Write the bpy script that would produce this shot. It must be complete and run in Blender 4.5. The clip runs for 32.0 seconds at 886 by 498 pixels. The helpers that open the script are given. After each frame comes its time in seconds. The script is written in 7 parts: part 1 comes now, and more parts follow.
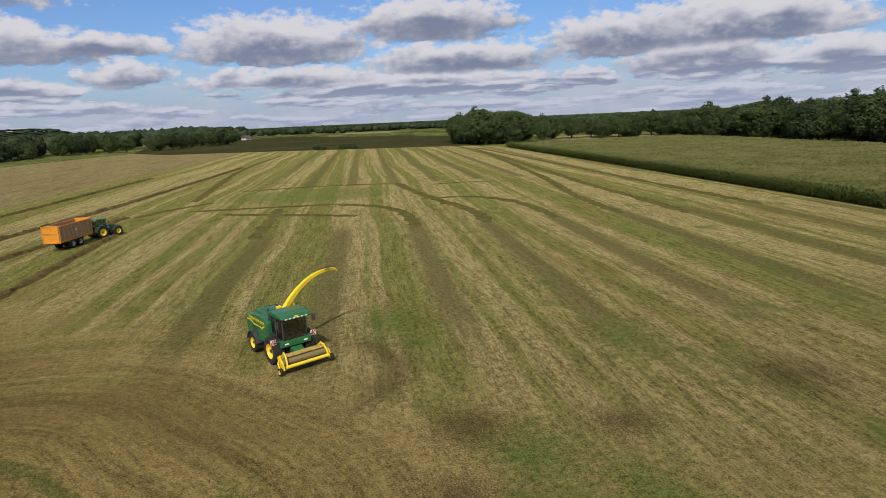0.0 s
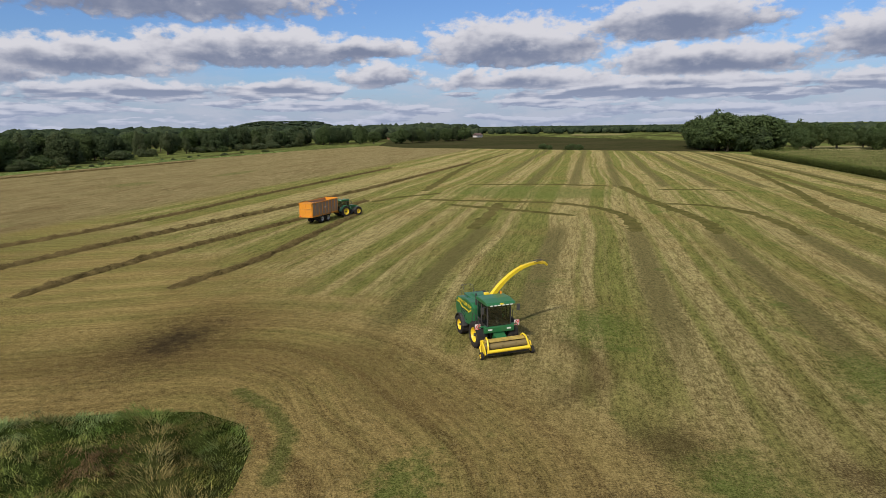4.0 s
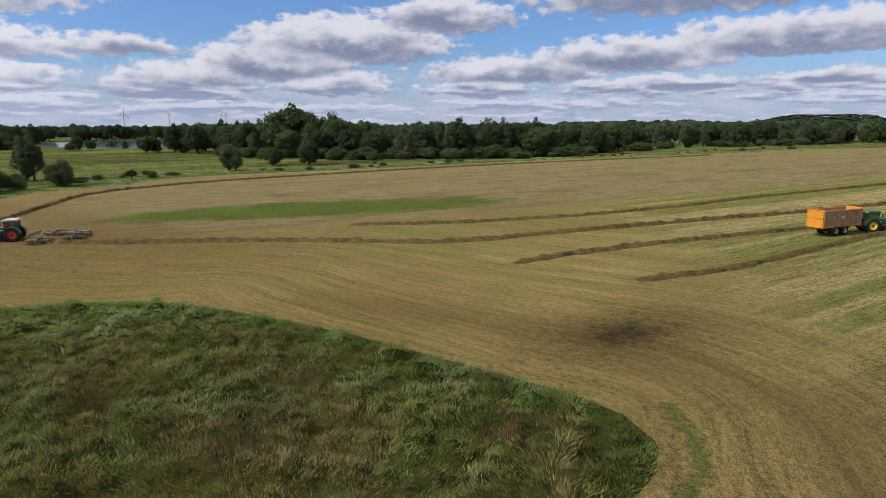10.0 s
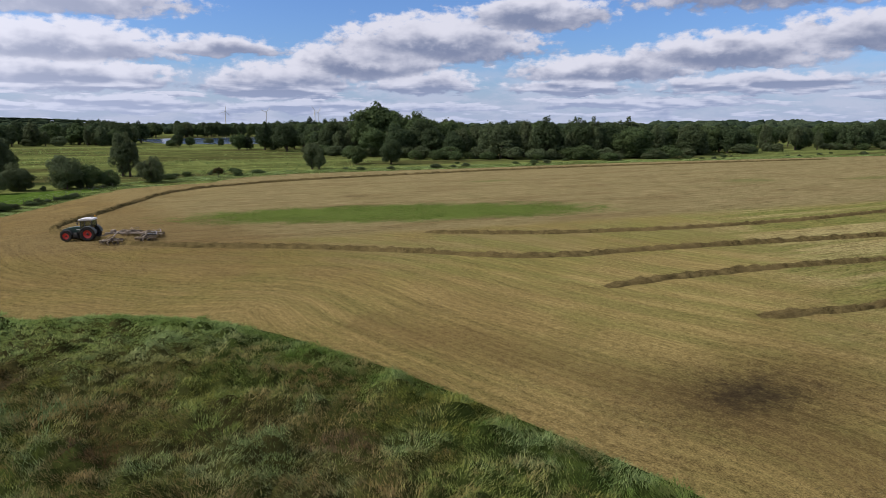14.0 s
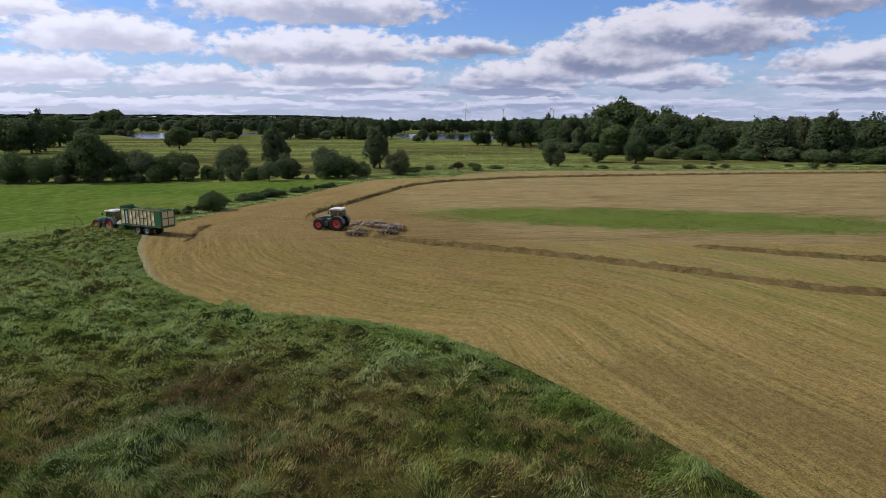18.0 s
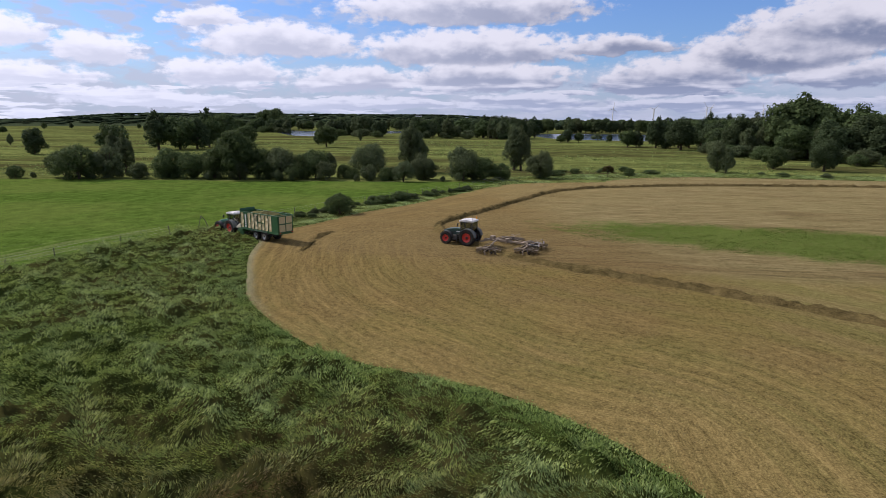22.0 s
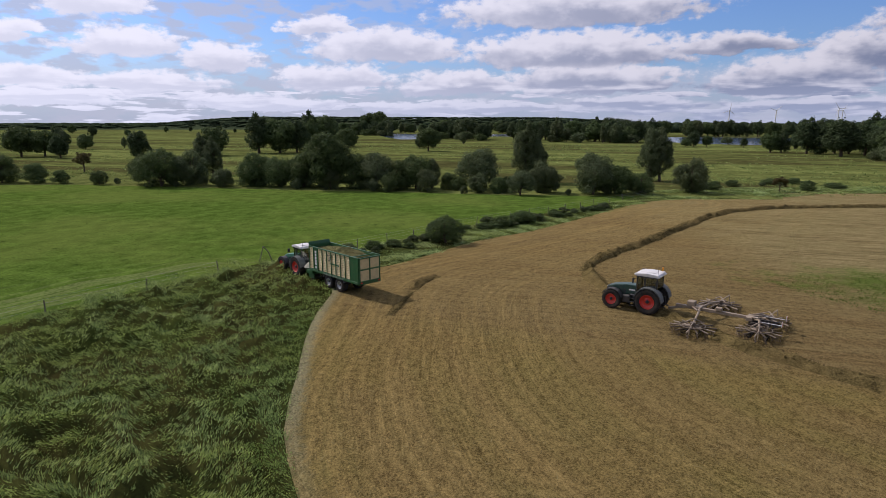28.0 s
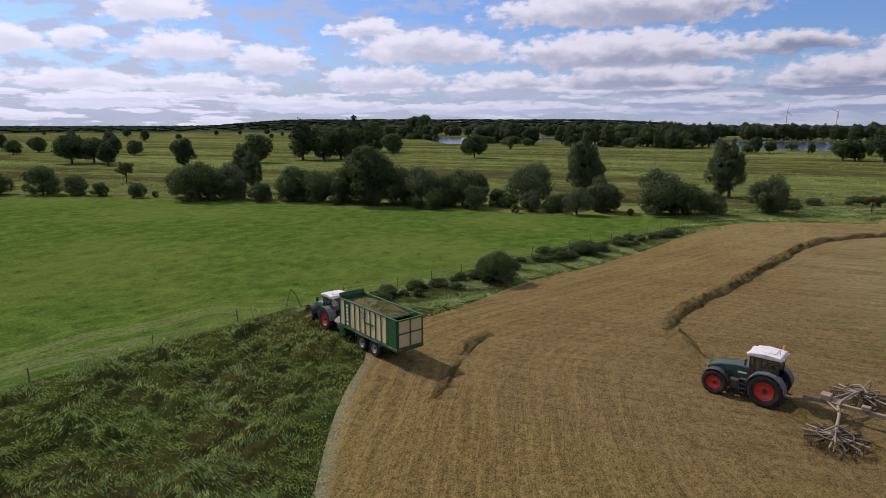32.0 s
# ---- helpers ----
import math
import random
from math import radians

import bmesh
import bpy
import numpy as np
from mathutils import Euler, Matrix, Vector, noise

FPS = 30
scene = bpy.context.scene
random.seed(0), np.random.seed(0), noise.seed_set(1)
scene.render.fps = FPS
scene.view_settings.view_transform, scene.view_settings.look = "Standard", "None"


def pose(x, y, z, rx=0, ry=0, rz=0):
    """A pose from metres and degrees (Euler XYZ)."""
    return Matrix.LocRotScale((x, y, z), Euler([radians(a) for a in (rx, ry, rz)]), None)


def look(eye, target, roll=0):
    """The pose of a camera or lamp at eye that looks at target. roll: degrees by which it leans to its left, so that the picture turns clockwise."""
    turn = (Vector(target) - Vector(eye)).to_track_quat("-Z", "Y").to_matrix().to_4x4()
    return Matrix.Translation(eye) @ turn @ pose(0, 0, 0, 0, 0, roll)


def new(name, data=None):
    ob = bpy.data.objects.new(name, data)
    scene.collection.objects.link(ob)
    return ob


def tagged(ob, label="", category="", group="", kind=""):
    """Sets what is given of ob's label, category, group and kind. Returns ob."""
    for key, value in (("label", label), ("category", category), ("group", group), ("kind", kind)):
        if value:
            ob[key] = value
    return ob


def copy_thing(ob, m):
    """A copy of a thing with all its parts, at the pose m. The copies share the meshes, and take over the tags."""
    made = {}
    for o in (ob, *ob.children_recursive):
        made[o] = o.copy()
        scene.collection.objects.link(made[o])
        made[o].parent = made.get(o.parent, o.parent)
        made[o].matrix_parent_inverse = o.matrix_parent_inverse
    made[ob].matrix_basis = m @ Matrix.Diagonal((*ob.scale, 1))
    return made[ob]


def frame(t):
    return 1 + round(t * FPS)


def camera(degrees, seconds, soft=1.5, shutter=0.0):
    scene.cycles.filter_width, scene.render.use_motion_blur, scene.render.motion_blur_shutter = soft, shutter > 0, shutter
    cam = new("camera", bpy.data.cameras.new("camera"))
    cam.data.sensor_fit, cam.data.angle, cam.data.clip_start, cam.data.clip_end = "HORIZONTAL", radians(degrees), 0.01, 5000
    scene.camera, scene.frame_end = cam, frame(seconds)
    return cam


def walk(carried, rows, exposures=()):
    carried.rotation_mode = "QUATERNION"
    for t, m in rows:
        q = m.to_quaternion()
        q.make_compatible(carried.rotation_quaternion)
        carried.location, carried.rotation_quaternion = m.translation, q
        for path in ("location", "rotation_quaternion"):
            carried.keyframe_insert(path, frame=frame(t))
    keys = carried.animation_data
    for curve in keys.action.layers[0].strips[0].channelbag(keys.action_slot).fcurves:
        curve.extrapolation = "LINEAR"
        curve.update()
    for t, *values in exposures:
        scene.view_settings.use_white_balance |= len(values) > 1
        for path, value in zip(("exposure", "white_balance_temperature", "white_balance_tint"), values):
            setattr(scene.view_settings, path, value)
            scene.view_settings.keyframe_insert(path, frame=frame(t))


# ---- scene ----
# One plan in metres: x east, y north, field surface at z = 0.
cam = camera(71.9, 32.0, soft=0.7)
PATH = [
    (0, (4.059, 3.102, 16.457), (5.580, 12.760, 14.359), -2.51),
    (0.5, (4.073, 3.085, 16.472), (5.464, 12.765, 14.382), -2.56),
    (1, (4.021, 2.980, 16.438), (5.008, 12.713, 14.368), -2.26),
    (1.5, (3.985, 2.880, 16.407), (4.428, 12.656, 14.350), -1.93),
    (2, (3.956, 2.849, 16.400), (3.871, 12.639, 14.359), -1.50),
    (2.5, (3.951, 2.895, 16.358), (3.401, 12.672, 14.330), -1.28),
    (4.5, (4.778, 3.349, 15.733), (2.360, 12.850, 13.765), -0.71),
    (5, (5.315, 3.309, 15.618), (2.405, 12.676, 13.669), -0.62),
    (5.5, (5.883, 3.364, 15.481), (2.318, 12.503, 13.541), -0.39),
    (6, (6.397, 3.610, 15.377), (2.161, 12.460, 13.443), -0.13),
    (6.5, (6.735, 3.783, 15.304), (1.922, 12.333, 13.373), 0.09),
    (7, (6.848, 3.771, 15.358), (1.527, 12.010, 13.408), 0.14),
    (7.5, (6.940, 3.724, 15.446), (1.117, 11.613, 13.483), 0.25),
    (8, (6.868, 3.863, 15.513), (0.555, 11.362, 13.537), 0.26),
    (8.5, (6.544, 4.318, 15.560), (-0.316, 11.318, 13.576), 0.28),
    (9, (6.038, 5.082, 15.632), (-1.364, 11.499, 13.623), 0.96),
    (9.5, (5.590, 6.065, 15.711), (-2.273, 11.905, 13.694), 0.41),
    (10, (5.167, 7.034, 15.805), (-3.064, 12.346, 13.796), -0.32),
    (10.5, (4.710, 7.761, 15.846), (-3.809, 12.592, 13.826), -0.03),
    (11, (4.206, 8.342, 15.898), (-4.434, 12.954, 13.879), 0.01),
    (11.5, (3.598, 8.854, 15.945), (-5.094, 13.367, 13.923), 0.02),
    (12, (2.823, 9.344, 15.969), (-5.900, 13.794, 13.939), 0.03),
    (12.5, (1.870, 9.925, 15.987), (-6.877, 14.327, 13.959), -0.01),
    (13, (0.806, 10.487, 16.001), (-7.963, 14.846, 13.973), -0.08),
    (13.5, (-0.319, 11.014, 16.040), (-9.092, 15.365, 14.012), -0.10),
    (14, (-1.449, 11.522, 16.074), (-10.327, 15.653, 14.047), -0.05),
    (14.5, (-2.638, 12.033, 16.126), (-11.706, 15.723, 14.090), 0.09),
    (15, (-3.810, 12.512, 16.184), (-13.118, 15.542, 14.139), 0.33),
    (15.5, (-5.092, 12.721, 16.189), (-14.590, 15.086, 14.139), 0.56),
    (17.5, (-10.813, 11.413, 15.274), (-20.556, 12.320, 13.209), 0.04),
    (18, (-12.282, 11.440, 15.221), (-22.047, 12.075, 13.158), 0.05),
    (18.5, (-13.822, 11.595, 15.220), (-23.601, 11.909, 13.152), -0.00),
    (19, (-15.469, 11.661, 15.259), (-25.253, 11.621, 13.193), 0.08),
    (19.5, (-17.113, 11.560, 15.313), (-26.886, 11.144, 13.235), 0.09),
    (20, (-18.705, 11.463, 15.308), (-28.453, 10.648, 13.231), 0.10),
    (20.5, (-20.326, 11.399, 15.285), (-30.040, 10.261, 13.202), 0.21),
    (21, (-22.008, 11.321, 15.198), (-31.691, 9.948, 13.114), 0.20),
    (21.5, (-23.776, 11.158, 15.094), (-33.436, 9.631, 13.012), 0.30),
    (22, (-25.595, 10.977, 14.986), (-35.248, 9.392, 12.910), 0.27),
    (22.5, (-27.582, 10.659, 14.863), (-37.229, 9.034, 12.790), 0.40),
    (23, (-29.832, 9.948, 14.700), (-39.478, 8.309, 12.635), 0.14),
    (23.5, (-32.171, 9.073, 14.594), (-41.817, 7.433, 12.531), 0.12),
    (24, (-34.431, 8.131, 14.496), (-44.079, 6.497, 12.437), -0.02),
    (24.5, (-36.556, 7.218, 14.391), (-46.171, 5.393, 12.338), 0.04),
    (25, (-38.655, 6.436, 14.278), (-48.150, 4.059, 12.229), 0.16),
    (25.5, (-40.685, 5.740, 14.169), (-50.095, 3.047, 12.120), 0.37),
    (27.5, (-48.554, 2.281, 14.015), (-57.851, -0.788, 11.976), 0.23),
    (28, (-50.290, 1.569, 14.339), (-59.570, -1.553, 12.308), 0.08),
    (28.5, (-51.792, 0.911, 14.782), (-61.069, -2.236, 12.771), 0.01),
    (29, (-53.165, 0.306, 15.280), (-62.437, -2.864, 13.284), -0.01),
    (29.5, (-54.499, -0.356, 15.744), (-63.707, -3.710, 13.756), 0.12),
    (30, (-55.817, -0.989, 16.064), (-64.954, -4.544, 14.093), 0.11),
    (30.5, (-57.137, -1.564, 16.254), (-66.241, -5.200, 14.281), 0.06),
    (31, (-58.290, -2.022, 16.334), (-67.373, -5.714, 14.365), 0.03),
    (31.5, (-58.953, -2.291, 16.356), (-68.013, -6.037, 14.383), 0.09),
    (32, (-59.185, -2.435, 16.442), (-68.220, -6.223, 14.435), 0.00),
]
walk(cam, [(t, look(eye, aim, roll)) for t, eye, aim, roll in PATH],
     [(0.0, -0.08, 6500, 14), (9.0, 0.03, 6320, 15), (15.0, 0.08, 6150, 18), (22.0, 0.06, 6180, 21), (28.0, -0.07, 6220, 22), (32.0, -0.09, 6220, 23)])

# ---- light ----
SUN_TO = Vector((-0.29, -1.06, 1.0)).normalized()
sun = new("sun", bpy.data.lights.new("sun", "SUN"))
sun.data.energy, sun.data.angle, sun.data.color = 3.7, radians(0.6), (1.0, 0.94, 0.84)
sun.matrix_world = look(SUN_TO * 100, (0, 0, 0))


class Nodes:
    """Short spelling for node trees."""

    def __init__(self, tree):
        self.tree = tree
        tree.nodes.clear()

    def add(self, kind, props=None, **ins):
        n = self.tree.nodes.new(kind)
        for k, v in (props or {}).items():
            setattr(n, k, v)
        for k, v in ins.items():
            key = int(k[1:]) if k[0] == "i" and k[1:].isdigit() else k.replace("_", " ")
            self.put(n.inputs[key], v)
        return n

    def put(self, sock, v):
        if isinstance(v, bpy.types.NodeSocket):
            self.tree.links.new(v, sock)
        elif hasattr(v, "outputs"):
            self.tree.links.new(v.outputs[0], sock)
        else:
            if sock.type == "RGBA" and len(v) == 3:
                v = (*v, 1)
            sock.default_value = v

    def math(self, op, a, b=0.0, c=0.0, clamp=False):
        return self.add("ShaderNodeMath", {"operation": op, "use_clamp": clamp}, i0=a, i1=b, i2=c).outputs[0]

    def vec(self, op, a, b=(0, 0, 0)):
        n = self.add("ShaderNodeVectorMath", {"operation": op}, i0=a, i1=b)
        return n.outputs[1] if op in ("DOT_PRODUCT", "LENGTH") else n.outputs[0]

    def scaled(self, a, k):
        n = self.add("ShaderNodeVectorMath", {"operation": "SCALE"}, i0=a)
        self.put(n.inputs["Scale"], k)
        return n.outputs[0]

    def noise(self, co, scale, detail=4.0, rough=0.55, dist=0.0):
        n = self.add("ShaderNodeTexNoise", None, Vector=co, Scale=scale, Detail=detail, Roughness=rough, Distortion=dist)
        return n.outputs["Fac"]

    def ramp(self, fac, lo, hi, a=0.0, b=1.0, smooth=True):
        n = self.add("ShaderNodeMapRange", {"interpolation_type": "SMOOTHSTEP" if smooth else "LINEAR", "clamp": True})
        for k, v in zip(("Value", "From Min", "From Max", "To Min", "To Max"), (fac, lo, hi, a, b)):
            self.put(n.inputs[k], v)
        return n.outputs[0]

    def mix(self, fac, a, b, blend="MIX"):
        n = self.add("ShaderNodeMix", {"data_type": "RGBA", "blend_type": blend})
        self.put(n.inputs[0], fac), self.put(n.inputs[6], a), self.put(n.inputs[7], b)
        return n.outputs[2]

    def xyz(self, x, y, z):
        return self.add("ShaderNodeCombineXYZ", None, X=x, Y=y, Z=z).outputs[0]


# Sky: clear air with rows of fair-weather cumulus on one level.
world = bpy.data.worlds.new("world")
scene.world = world
world.use_nodes = True
W = Nodes(world.node_tree)
wdir = W.vec("NORMALIZE", W.add("ShaderNodeTexCoord").outputs["Generated"])
wsep = W.add("ShaderNodeSeparateXYZ", None, Vector=wdir)
wz = W.math("MAXIMUM", wsep.outputs[2], 0.0)
sky = W.add("ShaderNodeTexSky", {"sky_type": "NISHITA", "sun_disc": False, "sun_elevation": math.asin(SUN_TO.z),
            "sun_rotation": math.atan2(SUN_TO.x, SUN_TO.y), "air_density": 1.0, "dust_density": 1.0, "ozone_density": 1.6})

# Cumulus by compass bearing: degrees west of north, height of the middle, half width, half height.
CLOUDS_NORTH = [(25.2, 6.6, 4.6, 1.8), (18.9, 6.4, 5.2, 1.2), (17.1, 4.2, 3.3, 1.4), (4.8, 6.4, 8.1, 2.7), (-9.1, 7.9, 7.2, 2.4), (-11.3, 4.7, 8.2, 1.9),
                (3.6, 3.6, 8.8, 1.2), (-8.5, 2.7, 11.5, 1.4), (-25.4, 5.7, 6.9, 2.5), (-32.3, 3.4, 6.7, 2.0), (-38.0, 6.0, 5.4, 2.0),
                (-42.0, 3.0, 4.8, 1.9), (-22.5, 2.8, 2.3, 1.0), (-33.6, 0.8, 4.8, 0.9), (2.0, 1.9, 4.0, 0.8), (-14.0, 0.9, 7.0, 0.6), (-33.5, 6.0, 10.0, 2.7)]
CLOUDS_NORTHWEST = [(35.2, 10.6, 14.0, 3.4), (51.0, 4.2, 7.4, 1.6), (40.8, 5.3, 8.0, 1.8), (28.0, 6.2, 11.0, 2.0), (38.8, 2.9, 7.1, 1.1), (25.8, 3.0, 5.4, 1.0),
                    (21.4, 1.7, 6.4, 0.7), (84.4, 6.1, 5.3, 1.0), (79.6, 3.1, 6.4, 2.0), (72.3, 4.7, 7.1, 2.0), (65.3, 6.6, 9.2, 2.7), (57.0, 8.8, 6.3, 2.0),
                    (66.5, 3.2, 5.2, 1.2), (54.0, 2.9, 5.0, 0.9), (48.0, 1.4, 8.0, 0.7), (76.0, 1.2, 8.0, 0.7)]
CLOUDS_WEST = [(95.6, 3.4, 7.4, 1.7), (96.8, 5.6, 9.6, 2.1), (97.2, 9.2, 10.6, 2.2), (107.4, 3.1, 5.5, 1.3), (113.7, 6.2, 6.9, 1.8), (118.2, 3.5, 4.9, 1.35),
               (119.7, 7.9, 2.9, 1.0), (127.8, 5.0, 3.3, 1.6), (92.5, 1.3, 6.0, 0.9), (135.1, 5.9, 4.0, 1.5), (142.6, 6.2, 1.7, 1.1), (142.9, 3.2, 5.0, 1.1),
               (133.5, 3.0, 5.4, 1.0), (141.2, 1.6, 5.2, 0.8), (137.2, 8.9, 3.3, 1.9), (147.2, 5.9, 2.8, 1.3), (108.0, 1.2, 8.0, 0.7), (124.0, 1.5, 7.0, 0.8)]
wbear = W.math("MULTIPLY", W.math("ARCTAN2", W.math("MULTIPLY", wsep.outputs[0], -1.0), wsep.outputs[1]), 180 / math.pi)
wel = W.math("MULTIPLY", W.math("ARCSINE", wz), 180 / math.pi)
wflat = W.xyz(wbear, wel, 0.0)


def billow(scale, detail, rough, seed, squash=1.9):
    return W.noise(W.xyz(W.math("MULTIPLY", wbear, scale), W.math("MULTIPLY", wel, scale * squash), seed), 1.0, detail, rough)


puff, fluff, wisp = billow(0.30, 3.0, 0.50, 2.0), billow(0.80, 4.0, 0.55, 5.0, 1.6), billow(0.20, 6.0, 0.62, 9.0, 3.2)
# billowing outlines: the places are pushed about before they are looked up
pushed = W.vec("ADD", wflat, W.xyz(W.math("MULTIPLY", W.math("SUBTRACT", wisp, 0.5), 7.0), W.math("MULTIPLY", W.math("SUBTRACT", puff, 0.5), 1.5), 0.0))
dense, weight, height = None, 0.0001, 0.0
for bear, el, wide, tall in CLOUDS_NORTH + CLOUDS_NORTHWEST + CLOUDS_WEST:
    wide, tall = wide * 1.22, tall * 1.22
    q = W.add("ShaderNodeVectorMath", {"operation": "MULTIPLY_ADD"}, i0=pushed, i1=(1 / wide, 1 / tall, 0), i2=(-bear / wide, -el / tall, 0)).outputs[0]
    # flat below, domed above
    r = W.vec("LENGTH", W.vec("MAXIMUM", q, W.vec("MULTIPLY", q, (-1, -2.0, 0))))
    one = W.math("SUBTRACT", 1.0, r)
    dense = one if dense is None else W.math("MAXIMUM", dense, one)
    w = W.math("MAXIMUM", one, 0.0)
    w = W.math("MULTIPLY", w, w)
    weight = W.math("ADD", weight, w)
    height = W.math("ADD", height, W.math("MULTIPLY", w, W.vec("DOT_PRODUCT", q, (0, 1, 0))))
height = W.math("DIVIDE", height, weight)
# the same kind of sky goes on overhead and all round
rest = W.math("MULTIPLY", W.math("SUBTRACT", billow(0.085, 4.0, 0.55, 14.0, 1.6), 0.42), 6.0)
away = W.math("MAXIMUM", W.ramp(wel, 10.5, 13.5), W.math("MAXIMUM", W.ramp(wbear, 147.0, 153.0), W.ramp(wbear, -45.0, -50.0)))
dense = W.add("ShaderNodeMix", {"data_type": "FLOAT"}, i0=away, i2=dense, i3=rest).outputs[0]
height = W.math("MULTIPLY", height, W.math("SUBTRACT", 1.0, away))
dense = W.math("ADD", dense, W.math("MULTIPLY", W.math("SUBTRACT", fluff, 0.5), 1.0))
low = W.math("MULTIPLY", W.math("SUBTRACT", billow(0.16, 4.0, 0.55, 33.0, 7.0), 0.50), 6.0)
low = W.math("SUBTRACT", low, W.ramp(wel, 2.4, 4.2, 0.0, 4.0))
higher = W.math("MULTIPLY", W.math("SUBTRACT", billow(0.16, 3.0, 0.5, 33.0, 7.0), W.noise(W.xyz(W.math("MULTIPLY", wbear, 0.16), W.math("MULTIPLY", W.math("ADD", wel, 0.28), 1.12), 33.0), 1.0, 3.0, 0.5)), 5.0)
height = W.math("ADD", height, W.math("MULTIPLY", higher, W.ramp(wel, 4.0, 2.4)))
dense = W.math("MAXIMUM", dense, low)
cover = W.ramp(dense, -0.03, 0.30)
# sunlit crests, grey flat undersides
lit = W.math("ADD", W.math("MULTIPLY", height, 1.15), W.math("MULTIPLY", W.math("SUBTRACT", fluff, 0.5), 1.5))
lit = W.math("ADD", lit, W.math("MULTIPLY", W.math("SUBTRACT", puff, 0.5), 1.2))
lit = W.ramp(W.math("SUBTRACT", lit, W.math("MULTIPLY", W.ramp(dense, 0.25, 0.9), 0.45)), -0.62, 0.62)
to_sun = W.ramp(W.vec("DOT_PRODUCT", wdir, tuple(SUN_TO)), 0.05, 1.0)
cloud_col = W.mix(lit, (2.05, 2.45, 3.45), (6.8, 6.9, 7.25))
cloud_col = W.mix(W.ramp(wel, 0.0, 5.0, 0.60, 0.0), cloud_col, (4.2, 4.95, 6.5))
cloud_col = W.mix(W.math("MULTIPLY", to_sun, 0.75), cloud_col, (10.2, 10.6, 11.4))
# thin veils of far cloud near the horizon
veil = W.math("MULTIPLY", W.ramp(wisp, 0.40, 0.60), W.ramp(wel, 6.5, 1.5, 0.0, 0.65))
haze = W.ramp(wz, 0.0, 0.10, 0.80, 0.0)
air = W.mix(haze, W.mix(1.0, sky.outputs[0], (0.64, 0.88, 1.22), "MULTIPLY"), (4.2, 4.9, 6.2))
veil = W.math("MAXIMUM", veil, W.math("MULTIPLY", W.ramp(billow(0.4, 3.0, 0.5, 21.0, 2.6), 0.42, 0.60), W.ramp(wbear, 92.0, 128.0, 0.0, 0.75)))
air = W.mix(veil, air, (5.0, 5.4, 6.3))
sky_col = W.mix(cover, air, cloud_col)
W.add("ShaderNodeOutputWorld", None, Surface=W.add("ShaderNodeBackground", None, Color=sky_col, Strength=0.1))


# ---- materials ----
# edge of the uncut grass that the field runs round
ISLAND_EDGE = [(-101, -26), (-95, -23.5), (-90, -22), (-85, -20), (-79, -17), (-73, -14), (-67, -9), (-62.5, -4), (-60, 1), (-58, 8), (-53, 15),
               (-46, 20), (-38, 24.3), (-31, 27.3), (-24, 30), (-19, 31.8), (-15.7, 32.3), (-12.6, 31.3), (-10.9, 29), (-10, 26), (-9.3, 22),
               (-9.5, 12), (-12, -8), (-18, -40)]


def material(name):
    m = bpy.data.materials.new(name)
    m.use_nodes = True
    return m, Nodes(m.node_tree)


def finish(n, color, rough=0.8, bump=None, strength=0.3, dist=0.05, metal=0.0, spec=0.3, translucent=0.0):
    ins = {"Base_Color": color, "Roughness": rough, "Metallic": metal, "Specular_IOR_Level": spec}
    b = n.add("ShaderNodeBsdfPrincipled", None, **ins)
    if bump is not None:
        n.put(b.inputs["Normal"], n.add("ShaderNodeBump", None, Strength=strength, Distance=dist, Height=bump))
    surf = b
    if translucent:
        t = n.add("ShaderNodeBsdfTranslucent", None, Color=color)
        surf = n.add("ShaderNodeMixShader", None, i0=translucent, i1=b, i2=t)
    n.add("ShaderNodeOutputMaterial", None, Surface=surf)


def plain(name, color, rough=0.5, metal=0.0, dirt=(0.16, 0.12, 0.07), amount=0.35, scale=3.0, spec=0.5, bump=0.1):
    """Painted, rubber or bare surface with dust and small stains."""
    m, n = material(name)
    co = n.add("ShaderNodeTexCoord").outputs["Object"]
    a, b = n.noise(co, scale, 5.0, 0.65), n.noise(co, scale * 9, 3.0, 0.6)
    f = n.math("MULTIPLY", n.ramp(n.math("ADD", n.math("MULTIPLY", a, 0.7), n.math("MULTIPLY", b, 0.3)), 0.42, 0.75), amount)
    finish(n, n.mix(f, color, dirt), n.math("ADD", rough, n.math("MULTIPLY", f, 0.3)), b, bump, 0.01, metal, spec)
    return m


